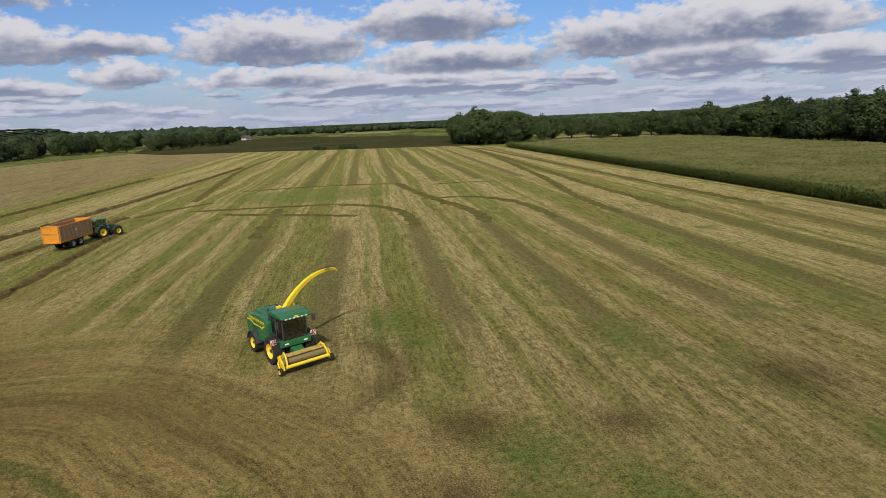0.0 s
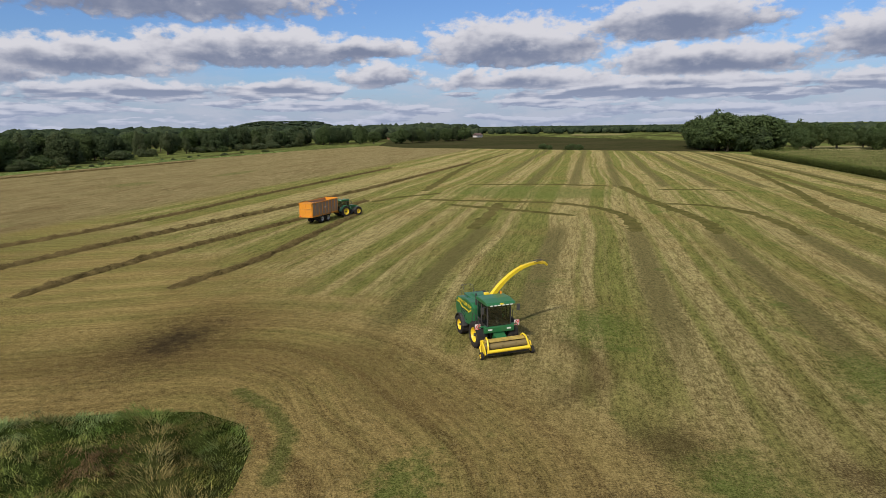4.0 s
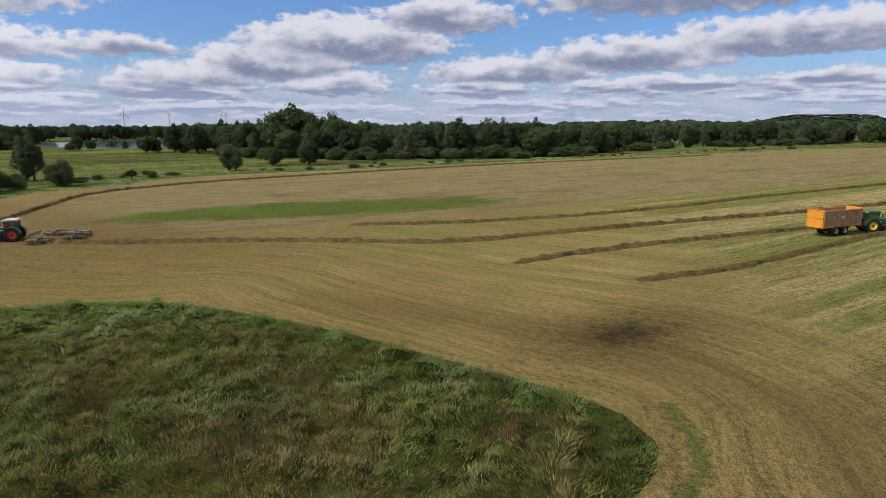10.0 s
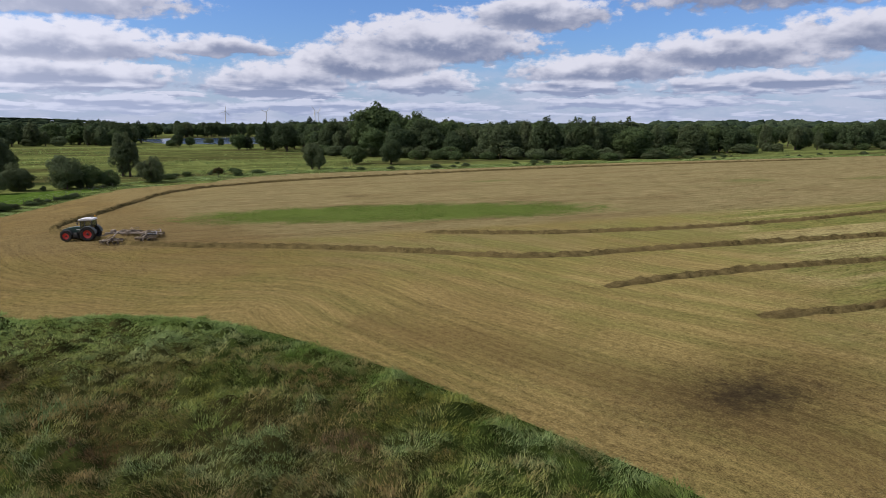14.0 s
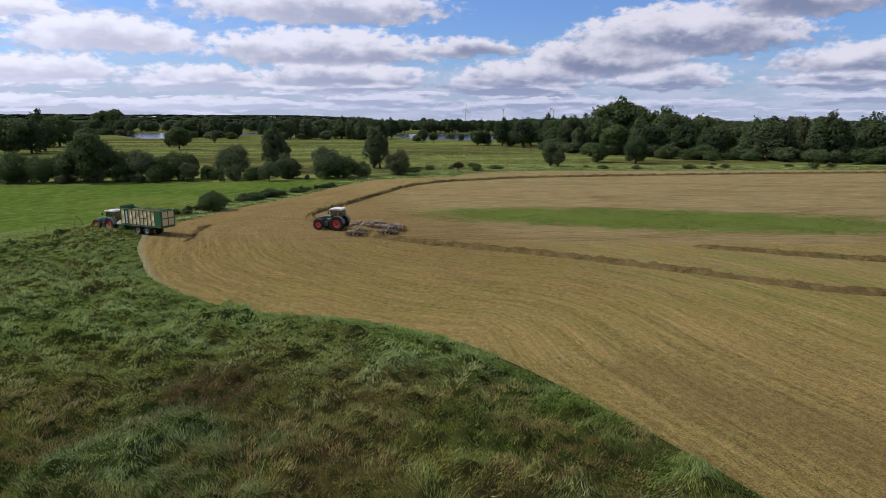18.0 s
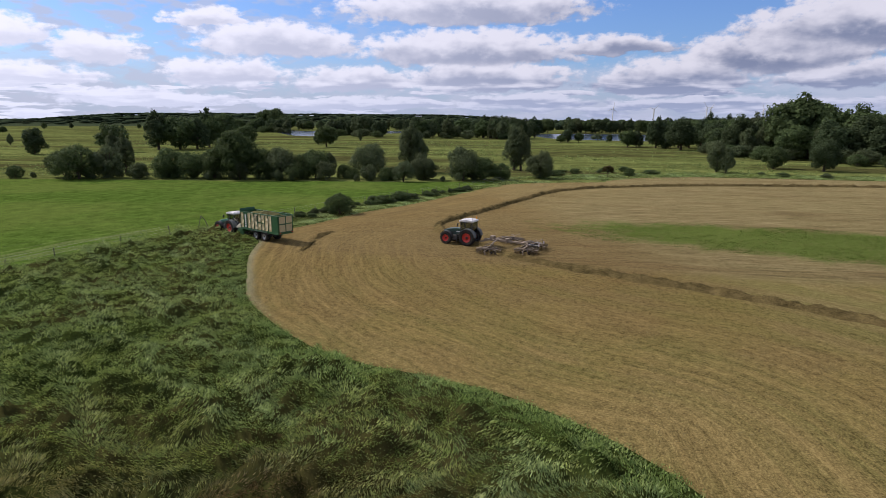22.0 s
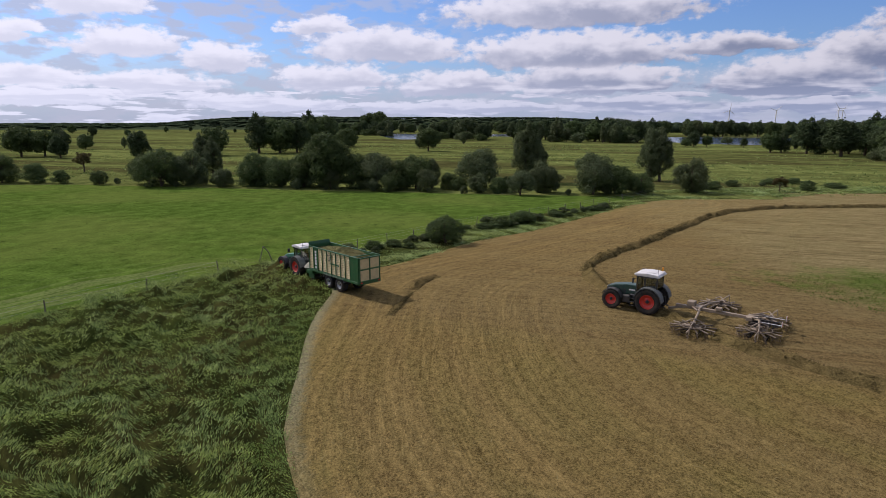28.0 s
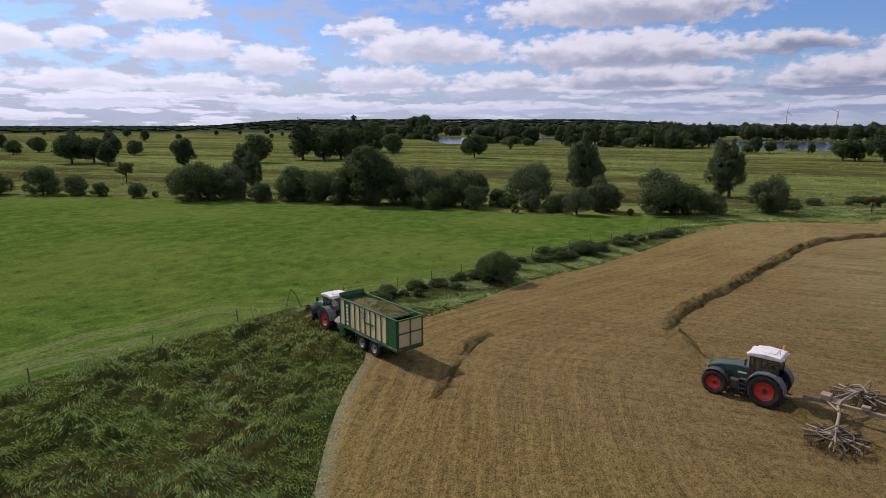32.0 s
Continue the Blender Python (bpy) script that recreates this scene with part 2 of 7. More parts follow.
def field_material():
    """Mown meadow: straw-coloured stubble in strips that follow the edge and, farther north, the rows."""
    m, n = material("mown_field")
    co = n.add("ShaderNodeTexCoord").outputs["Object"]
    sep = n.add("ShaderNodeSeparateXYZ", None, Vector=co)
    x, y = sep.outputs[0], sep.outputs[1]
    # distance from the edge of the uncut grass: machines drove along it
    d = None
    for (ax, ay), (bx, by) in (((-170, 5), (-101, -26)), ((-101, -26), (-73, -14)), ((-73, -14), (-60, 1)), ((-60, 1), (-53, 15)), ((-53, 15), (-17, 31)), ((-17, 31), (-10, 24)), ((-10, 24), (-12, -20))):
        ba = Vector((bx - ax, by - ay, 0))
        pa = n.vec("SUBTRACT", co, (ax, ay, 0))
        h = n.math("MULTIPLY", n.vec("DOT_PRODUCT", pa, tuple(ba)), 1 / ba.length_squared, clamp=True)
        di = n.vec("LENGTH", n.vec("SUBTRACT", pa, n.scaled(tuple(ba), h)))
        d = di if d is None else n.math("SMOOTH_MIN", d, di, 6.0)
    warp = n.math("MULTIPLY", n.math("SUBTRACT", n.noise(co, 0.012, 1.0), 0.5), 9.0)
    rows = n.math("ADD", n.math("SUBTRACT", x, n.math("MULTIPLY", y, 0.03)), warp)
    rough = n.math("MULTIPLY", n.math("SUBTRACT", n.noise(co, 0.15, 4.0), 0.5), 22.0)
    north = n.ramp(n.math("ADD", n.math("ADD", y, n.math("MULTIPLY", x, 0.75)), rough), 29.0, 54.0)
    fine, grit, blot = n.noise(co, 2.2, 5.0, 0.75), n.noise(co, 8.5, 4.0, 0.85), n.noise(co, 0.05, 4.0, 0.65)
    grain = n.math("ADD", n.math("MULTIPLY", grit, 0.64), n.math("MULTIPLY", fine, 0.36))

    def lanes(across, wide_scale, line_scale, broken):
        p = n.xyz(across, 0.0, 0.0)
        return n.noise(n.vec("ADD", p, n.scaled(co, 0.010)), wide_scale, 2.0, 0.6), n.noise(n.vec("ADD", p, n.scaled(co, broken)), line_scale, 5.0, 0.8)

    wide_n, line_n = lanes(rows, 0.20, 1.5, 0.11)
    wide_h, line_h = lanes(n.math("ADD", d, n.math("MULTIPLY", warp, 0.5)), 0.14, 1.3, 0.10)
    lines = n.mix(north, n.math("ADD", n.math("MULTIPLY", line_h, 0.6), 0.2), line_n)
    # bouts of the mower: a pressed lane every 11.4 m, straw-coloured drills between
    bout = n.math("SUBTRACT", n.math("SUBTRACT", x, n.math("MULTIPLY", y, 0.04)), 10.7)
    bout = n.math("ADD", bout, n.math("MULTIPLY", warp, 0.18))
    bout = n.math("ABSOLUTE", n.math("SUBTRACT", n.math("PINGPONG", n.math("ADD", bout, 570.0), 5.7), 0.0))
    wave = n.math("ADD", n.math("MULTIPLY", n.math("SINE", n.math("MULTIPLY", rows, math.tau / 1.9)), 0.07), 0.5)
    wide = n.mix(north, wide_h, n.math("ADD", n.math("MULTIPLY", wide_n, 0.70), n.math("MULTIPLY", wave, 0.30)))
    # single drills and wheel marks, a hand's width or two apart
    drill_n = n.noise(n.vec("ADD", n.xyz(rows, 0.0, 0.0), n.scaled(co, 0.30)), 4.2, 3.0, 0.7)
    drill_h = n.noise(n.vec("ADD", n.xyz(d, 0.0, 0.0), n.scaled(co, 0.16)), 3.6, 4.0, 0.75)
    mix_l = n.math("ADD", n.math("MULTIPLY", lines, 0.24), n.math("MULTIPLY", grain, 0.55))
    mix_l = n.math("ADD", mix_l, n.math("MULTIPLY", n.mix(north, n.math("ADD", n.math("MULTIPLY", drill_h, 0.55), 0.225), drill_n), 0.21))
    straw = n.mix(n.ramp(mix_l, 0.42, 0.60), (0.112, 0.088, 0.029), (0.610, 0.510, 0.215))
    # headland stubble; lower light end westward stands in for back-lit self-shading
    headland_straw = n.mix(n.ramp(mix_l, 0.40, 0.62), (0.112, 0.082, 0.026), n.mix(n.ramp(n.math("ADD", x, rough), -78.0, -42.0), (0.400, 0.332, 0.134), (0.575, 0.440, 0.158)))
    headland_straw = n.mix(n.ramp(n.noise(co, 0.07, 4.0, 0.6), 0.46, 0.60, 0.0, 0.8), headland_straw, n.mix(n.ramp(mix_l, 0.40, 0.62), (0.085, 0.074, 0.020), (0.430, 0.360, 0.112)))
    straw = n.mix(north, headland_straw, straw)
    green = n.mix(n.ramp(mix_l, 0.41, 0.59), (0.052, 0.058, 0.012), (0.305, 0.305, 0.085))
    brown = n.mix(n.ramp(mix_l, 0.41, 0.59), (0.066, 0.045, 0.016), (0.420, 0.300, 0.108))
    col = n.mix(n.math("MULTIPLY", n.ramp(wide, 0.45, 0.55), n.ramp(north, 0.0, 1.0, 0.50, 1.0)), straw, green)
    col = n.mix(n.math("MULTIPLY", n.ramp(blot, 0.46, 0.64), n.ramp(north, 0.0, 1.0, 0.6, 0.35)), col, brown)
    # turned but not yet raked hay in the west lies evenly
    west = n.ramp(n.math("ADD", n.math("SUBTRACT", x, n.math("MULTIPLY", y, 0.08)), n.math("MULTIPLY", rough, 0.2)), -92.0, -87.0, 0.9, 0.0)
    tedded = n.math("ADD", n.math("MULTIPLY", line_n, 0.42), n.math("MULTIPLY", grain, 0.58))
    turned = n.mix(n.ramp(tedded, 0.38, 0.62), (0.095, 0.074, 0.031), (0.370, 0.300, 0.138))
    turned = n.mix(n.ramp(n.noise(n.xyz(n.math("MULTIPLY", x, 0.16), n.math("MULTIPLY", y, 0.03), 0.0), 1.0, 5.0, 0.7), 0.47, 0.62, 0.0, 0.6), turned, n.mix(n.ramp(tedded, 0.40, 0.62), (0.075, 0.054, 0.023), (0.270, 0.195, 0.088)))
    col = n.mix(west, col, turned)
    # headland in the south-east, darker
    south_east = n.math("MULTIPLY", n.ramp(n.math("ADD", n.math("SUBTRACT", x, n.math("MULTIPLY", y, 0.35)), n.math("MULTIPLY", rough, 0.6)), -6.0, 10.0), n.ramp(y, 25.0, 75.0, 0.5, 0.0))
    col = n.mix(south_east, col, n.mix(n.ramp(mix_l, 0.40, 0.60), (0.082, 0.061, 0.021), (0.385, 0.305, 0.118)))
    lane = n.math("ADD", bout, n.math("MULTIPLY", n.math("SUBTRACT", fine, 0.5), 1.8))
    lane = n.math("MULTIPLY", n.ramp(lane, 0.8, 2.1, 0.80, 0.0), n.math("MULTIPLY", n.ramp(x, -20.0, -12.0), n.ramp(n.math("ADD", y, n.math("MULTIPLY", rough, 0.4)), 36.0, 56.0)))
    lane = n.math("MULTIPLY", lane, n.math("MAXIMUM", n.ramp(y, 104.0, 94.0), n.ramp(y, 160.0, 168.0)))
    col = n.mix(lane, col, n.mix(n.ramp(grain, 0.38, 0.62), (0.066, 0.061, 0.022), (0.215, 0.186, 0.070)))
    # wheels cut through the sward along the edge
    wheel = n.noise(n.xyz(n.math("ADD", d, n.math("MULTIPLY", warp, 0.25)), 0.0, 0.0), 0.55, 2.0, 0.5)
    wheel = n.math("MULTIPLY", n.ramp(wheel, 0.52, 0.57), n.ramp(grain, 0.38, 0.60, 1.0, 0.3))
    col = n.mix(n.math("MULTIPLY", wheel, n.math("MULTIPLY", n.ramp(d, 12.0, 24.0, 0.70, 0.0), n.ramp(x, -32.0, -6.0, 0.22, 1.0))), col, (0.060, 0.036, 0.014))
    rust = n.math("MULTIPLY", n.ramp(x, -58.0, -80.0, 0.0, 0.45), n.ramp(n.math("SUBTRACT", y, n.math("MULTIPLY", x, 0.4)), 55.0, 70.0, 1.0, 0.0))
    col = n.mix(rust, col, n.mix(n.ramp(grain, 0.40, 0.60), (0.060, 0.036, 0.012), (0.265, 0.165, 0.062)))
    # an oval of fresh regrowth
    ox, oy = n.math("ADD", x, 105.0), n.math("ADD", y, -52.0)
    al = n.math("MULTIPLY", n.math("ADD", n.math("MULTIPLY", ox, 0.25), n.math("MULTIPLY", oy, 0.97)), 1 / 42.0)
    ac = n.math("MULTIPLY", n.math("SUBTRACT", n.math("MULTIPLY", ox, 0.97), n.math("MULTIPLY", oy, 0.25)), 1 / 11.5)
    oval = n.math("SQRT", n.math("ADD", n.math("MULTIPLY", al, al), n.math("MULTIPLY", ac, ac)))
    oval = n.math("ADD", oval, n.math("MULTIPLY", n.math("SUBTRACT", n.noise(co, 0.25, 5.0, 0.7), 0.5), 1.1))
    col = n.mix(n.ramp(oval, 0.65, 1.1, 0.85, 0.0), col, n.mix(n.ramp(grain, 0.4, 0.6), (0.048, 0.082, 0.012), (0.135, 0.200, 0.035)))
    for px, py, rx, ry in ((-122.0, 163.0, 5.0, 11.0), (-112.0, 205.0, 4.0, 16.0), (-152.0, 96.0, 3.0, 8.0)):
        ex, ey = n.math("MULTIPLY", n.math("ADD", x, -px), 1 / rx), n.math("MULTIPLY", n.math("ADD", y, -py), 1 / ry)
        q = n.math("SQRT", n.math("ADD", n.math("MULTIPLY", ex, ex), n.math("MULTIPLY", ey, ey)))
        q = n.math("ADD", q, n.math("MULTIPLY", n.math("SUBTRACT", n.noise(co, 0.35, 4.0, 0.7), 0.5), 1.4))
        col = n.mix(n.ramp(q, 0.4, 1.2, 0.6, 0.0), col, n.mix(n.ramp(grain, 0.4, 0.6), (0.060, 0.075, 0.018), (0.20, 0.20, 0.062)))
    near_edge = n.math("MULTIPLY", n.ramp(d, 2.0, 34.0, 0.65, 0.0), n.ramp(lines, 0.44, 0.56, 0.3, 1.0))
    col = n.mix(near_edge, col, brown)
    rim = None
    for (ax, ay), (bx, by) in zip(ISLAND_EDGE[:10], ISLAND_EDGE[1:11]):
        ba = Vector((bx - ax, by - ay, 0))
        pa = n.vec("SUBTRACT", co, (ax, ay, 0))
        h = n.math("MULTIPLY", n.vec("DOT_PRODUCT", pa, tuple(ba)), 1 / ba.length_squared, clamp=True)
        di = n.vec("LENGTH", n.vec("SUBTRACT", pa, n.scaled(tuple(ba), h)))
        rim = di if rim is None else n.math("MINIMUM", rim, di)
    pale = n.math("ADD", rim, n.math("MULTIPLY", n.math("SUBTRACT", fine, 0.5), 2.0))
    col = n.mix(n.math("MULTIPLY", n.ramp(pale, 0.2, 1.0, 0.75, 0.0), n.ramp(x, -64.0, -78.0)), col, n.mix(n.ramp(grain, 0.4, 0.6), (0.16, 0.155, 0.085), (0.40, 0.38, 0.22)))
    strip = None
    for (ax, ay), (bx, by) in (((-15.0, 35.2), (-12.0, 33.4)), ((-12.0, 33.4), (-9.6, 30.6)), ((-9.6, 30.6), (-8.6, 26.5))):
        ba = Vector((bx - ax, by - ay, 0))
        pa = n.vec("SUBTRACT", co, (ax, ay, 0))
        h = n.math("MULTIPLY", n.vec("DOT_PRODUCT", pa, tuple(ba)), 1 / ba.length_squared, clamp=True)
        di = n.vec("LENGTH", n.vec("SUBTRACT", pa, n.scaled(tuple(ba), h)))
        strip = di if strip is None else n.math("MINIMUM", strip, di)
    strip = n.math("ADD", strip, n.math("MULTIPLY", n.math("SUBTRACT", fine, 0.5), 1.5))
    col = n.mix(n.ramp(strip, 0.15, 0.85, 0.75, 0.0), col, n.mix(n.ramp(grain, 0.4, 0.6), (0.050, 0.066, 0.014), (0.150, 0.175, 0.045)))
    lush = n.math("MULTIPLY", n.ramp(n.noise(co, 0.12, 5.0, 0.7), 0.56, 0.68), n.ramp(x, -10.0, 8.0))
    col = n.mix(n.math("MULTIPLY", lush, 0.7), col, (0.10, 0.135, 0.030))
    gx, gy = n.math("MULTIPLY", n.math("ADD", x, 3.0), 1 / 21.0), n.math("MULTIPLY", n.math("ADD", y, -150.0), 1 / 15.0)
    plot = n.math("ADD", n.math("SQRT", n.math("ADD", n.math("MULTIPLY", gx, gx), n.math("MULTIPLY", gy, gy))), n.math("MULTIPLY", n.math("SUBTRACT", n.noise(co, 0.3, 5.0, 0.7), 0.5), 1.0))
    col = n.mix(n.ramp(plot, 0.7, 1.1, 0.6, 0.0), col, n.mix(n.ramp(grain, 0.4, 0.6), (0.070, 0.095, 0.018), (0.19, 0.225, 0.060)))
    worn = None
    for (ax, ay), (bx, by) in (((-46.0, 27.0), (-36.0, 34.0)), ((-36.0, 34.0), (-24.0, 40.0)), ((-24.0, 40.0), (-10.0, 42.0)), ((-10.0, 42.0), (-4.0, 36.0))):
        ba = Vector((bx - ax, by - ay, 0))
        pa = n.vec("SUBTRACT", co, (ax, ay, 0))
        h = n.math("MULTIPLY", n.vec("DOT_PRODUCT", pa, tuple(ba)), 1 / ba.length_squared, clamp=True)
        di = n.vec("LENGTH", n.vec("SUBTRACT", pa, n.scaled(tuple(ba), h)))
        worn = di if worn is None else n.math("SMOOTH_MIN", worn, di, 3.0)
    worn = n.math("ADD", worn, n.math("MULTIPLY", n.math("SUBTRACT", n.noise(co, 0.25, 4.0, 0.7), 0.5), 9.0))
    worn = n.math("MULTIPLY", n.ramp(worn, 0.5, 5.0, 0.62, 0.0), n.ramp(mix_l, 0.42, 0.58, 1.0, 0.5))
    col = n.mix(worn, col, (0.160, 0.106, 0.040))
    # where slurry was spilled and burned the sward
    dx, dy = n.math("ADD", x, 24.8), n.math("SUBTRACT", y, 43.2)
    r = n.math("SQRT", n.math("ADD", n.math("MULTIPLY", n.math("MULTIPLY", dx, dx), 3.0), n.math("MULTIPLY", dy, dy)))
    r = n.math("ADD", r, n.math("MULTIPLY", n.math("SUBTRACT", n.noise(co, 0.7, 6.0, 0.85), 0.5), 20.0))
    col = n.mix(n.math("MULTIPLY", n.ramp(r, 1.0, 15.0, 0.72, 0.0), n.ramp(grain, 0.40, 0.60, 1.0, 0.55)), col, (0.070, 0.045, 0.020))
    col = n.mix(n.ramp(r, -2.0, 6.5, 0.92, 0.0), col, (0.030, 0.022, 0.015))
    for px, py, pr in ((10.0, 33.0, 4.0), (31.0, 34.5, 5.5), (18.0, 31.5, 2.5), (8.0, 27.0, 3.0)):
        ex, ey = n.math("ADD", x, -px), n.math("ADD", y, -py)
        q = n.math("SQRT", n.math("ADD", n.math("MULTIPLY", ex, ex), n.math("MULTIPLY", ey, ey)))
        q = n.math("ADD", q, n.math("MULTIPLY", n.math("SUBTRACT", grit, 0.5), 8.0))
        col = n.mix(n.ramp(q, 0.0, pr, 0.6, 0.0), col, (0.055, 0.035, 0.018))
    # scuffed turn where a machine swung round, and fresh green spots
    ex, ey = n.math("ADD", x, -0.8), n.math("ADD", y, -42.5)
    q = n.math("SQRT", n.math("ADD", n.math("MULTIPLY", ex, ex), n.math("MULTIPLY", ey, ey)))
    q = n.math("ABSOLUTE", n.math("ADD", n.math("ADD", q, -6.0), n.math("MULTIPLY", n.math("SUBTRACT", fine, 0.5), 2.6)))
    col = n.mix(n.math("MULTIPLY", n.ramp(q, 0.1, 2.2, 0.5, 0.0), n.ramp(ex, 1.0, 4.5)), col, (0.062, 0.040, 0.017))
    for px, py, pr in ((12.6, 29.5, 3.4), (16.5, 24.5, 3.6), (24.0, 44.0, 4.0), (7.0, 52.0, 4.5), (-2.5, 27.5, 2.2)):
        ex, ey = n.math("ADD", x, -px), n.math("MULTIPLY", n.math("ADD", y, -py), 0.6)
        q = n.math("SQRT", n.math("ADD", n.math("MULTIPLY", ex, ex), n.math("MULTIPLY", ey, ey)))
        q = n.math("ADD", q, n.math("MULTIPLY", n.math("SUBTRACT", n.noise(co, 1.1, 5.0, 0.8), 0.5), 7.0))
        col = n.mix(n.ramp(q, 0.3, pr, 0.75, 0.0), col, n.mix(n.ramp(grain, 0.42, 0.58), (0.055, 0.080, 0.015), (0.17, 0.22, 0.050)))
    finish(n, col, 0.95, n.math("ADD", grit, n.math("ADD", fine, n.math("ADD", lines, drill_h))), 1.0, 0.15, spec=0.0)
    return m


def sward(name, dark, light, dry, dry_amount, scale=1.0, bump=0.6):
    """Grassland with tufts, paler dry stalks and darker random patches."""
    m, n = material(name)
    co = n.add("ShaderNodeTexCoord").outputs["Object"]
    big, mid, fine = n.noise(co, 0.03 * scale, 4.0, 0.6), n.noise(co, 0.35 * scale, 5.0, 0.65), n.noise(co, 3.0 * scale, 5.0, 0.7)
    col = n.mix(n.ramp(n.math("ADD", n.math("MULTIPLY", mid, 0.5), n.math("MULTIPLY", fine, 0.5)), 0.36, 0.66), dark, light)
    col = n.mix(n.math("MULTIPLY", n.ramp(big, 0.42, 0.64), dry_amount), col, dry)
    finish(n, col, 0.95, n.math("ADD", mid, fine), bump, 0.15, spec=0.0)
    return m


def meadow_material():
    """Wet river meadow: pale and dark bands along old ditches, rushy tufts."""
    m, n = material("river_meadow")
    co = n.add("ShaderNodeTexCoord").outputs["Object"]
    sep = n.add("ShaderNodeSeparateXYZ", None, Vector=co)
    bands = n.noise(n.xyz(n.math("MULTIPLY", sep.outputs[0], 0.045), n.math("MULTIPLY", sep.outputs[1], 0.007), 0.0), 1.0, 5.0, 0.65, 0.4)
    mid, fine = n.noise(co, 0.16, 5.0, 0.7), n.noise(co, 1.2, 4.0, 0.75)
    tuft = n.ramp(n.math("ADD", n.math("MULTIPLY", mid, 0.5), n.math("MULTIPLY", fine, 0.5)), 0.38, 0.64)
    col = n.mix(tuft, (0.052, 0.066, 0.018), (0.150, 0.168, 0.048))
    col = n.mix(n.ramp(bands, 0.51, 0.58, 0.0, 0.9), col, n.mix(tuft, (0.034, 0.036, 0.012), (0.092, 0.086, 0.030)))
    col = n.mix(n.ramp(bands, 0.47, 0.40, 0.0, 0.9), col, n.mix(tuft, (0.090, 0.112, 0.030), (0.205, 0.228, 0.066)))
    finish(n, col, 0.95, n.math("ADD", mid, fine), 0.6, 0.4, spec=0.0)
    return m


def pasture_material():
    """Short grazed grass with tufts, and pale wheel tracks that fan out from the gap in the fence."""
    m, n = material("grazed_pasture")
    co = n.add("ShaderNodeTexCoord").outputs["Object"]
    big, mid, fine = n.noise(co, 0.036, 4.0, 0.6), n.noise(co, 0.42, 5.0, 0.65), n.noise(co, 3.6, 5.0, 0.7)
    col = n.mix(n.ramp(n.math("ADD", n.math("MULTIPLY", mid, 0.5), n.math("MULTIPLY", fine, 0.5)), 0.36, 0.66), (0.036, 0.065, 0.010), (0.104, 0.166, 0.027))
    col = n.mix(n.math("MULTIPLY", n.ramp(big, 0.42, 0.64), 0.5), col, (0.12, 0.150, 0.032))
    # darker tussocks that stock leave standing
    tussock = n.ramp(n.noise(co, 0.9, 3.0, 0.6), 0.62, 0.68)
    col = n.mix(n.math("MULTIPLY", tussock, 0.6), col, (0.028, 0.048, 0.010))
    d = None
    for (ax, ay), (bx, by) in (((-101, -33), (-98, -40)), ((-98, -40), (-90, -44)), ((-90, -44), (-79, -47)), ((-79, -47), (-60, -50))):
        ba = Vector((bx - ax, by - ay, 0))
        pa = n.vec("SUBTRACT", co, (ax, ay, 0))
        h = n.math("MULTIPLY", n.vec("DOT_PRODUCT", pa, tuple(ba)), 1 / ba.length_squared, clamp=True)
        di = n.vec("LENGTH", n.vec("SUBTRACT", pa, n.scaled(tuple(ba), h)))
        d = di if d is None else n.math("SMOOTH_MIN", d, di, 3.0)
    ruts = n.noise(n.vec("ADD", n.xyz(d, 0.0, 0.0), n.scaled(co, 0.06)), 0.9, 4.0, 0.7)
    ruts = n.math("MULTIPLY", n.math("MULTIPLY", n.ramp(ruts, 0.48, 0.60), n.ramp(d, 3.0, 8.0, 0.60, 0.0)), n.ramp(fine, 0.4, 0.55, 0.3, 1.0))
    col = n.mix(ruts, col, (0.165, 0.185, 0.070))
    finish(n, col, 0.95, n.math("ADD", n.math("ADD", mid, fine), tussock), 0.8, 0.15, spec=0.0)
    return m


def leaf_material(name, dark, light):
    m, n = material(name)
    rnd = n.add("ShaderNodeObjectInfo").outputs["Random"]
    isl = n.add("ShaderNodeNewGeometry").outputs["Random Per Island"]
    col = n.mix(n.ramp(isl, 0.0, 1.0, 0.12, 0.88, False), dark, light)
    col = n.mix(n.math("MULTIPLY", rnd, 0.5), col, (dark[0] * 1.2, dark[1] * 0.98, dark[2] * 0.9))
    finish(n, col, 0.75, spec=0.08, translucent=0.40)
    return m


M_FIELD = field_material()
M_MEADOW = meadow_material()
M_PASTURE = pasture_material()
M_ROUGH = sward("rough_grass_soil", (0.014, 0.022, 0.005), (0.048, 0.066, 0.014), (0.055, 0.042, 0.016), 0.6, 1.6)
M_DARKCROP = sward("dark_crop", (0.030, 0.033, 0.013), (0.058, 0.058, 0.022), (0.070, 0.060, 0.028), 0.5, 0.5)
M_PALEFIELD = sward("pale_far_field", (0.16, 0.15, 0.06), (0.26, 0.23, 0.10), (0.28, 0.24, 0.11), 0.5, 0.4)
M_STRAW = sward("cut_swath", (0.045, 0.035, 0.013), (0.225, 0.172, 0.067), (0.185, 0.135, 0.054), 0.5, 3.0, 1.0)
M_LEAF = leaf_material("oak_leaf", (0.052, 0.082, 0.030), (0.116, 0.162, 0.060))
M_LEAF_ASH = leaf_material("ash_leaf", (0.044, 0.067, 0.030), (0.092, 0.129, 0.055))
M_LEAF_GREY = leaf_material("willow_leaf", (0.070, 0.096, 0.045), (0.140, 0.176, 0.080))
M_LEAF_DARK = leaf_material("alder_leaf", (0.039, 0.062, 0.028), (0.081, 0.116, 0.049))
M_LEAF_DRY = leaf_material("dry_thicket_leaf", (0.065, 0.060, 0.024), (0.129, 0.108, 0.043))
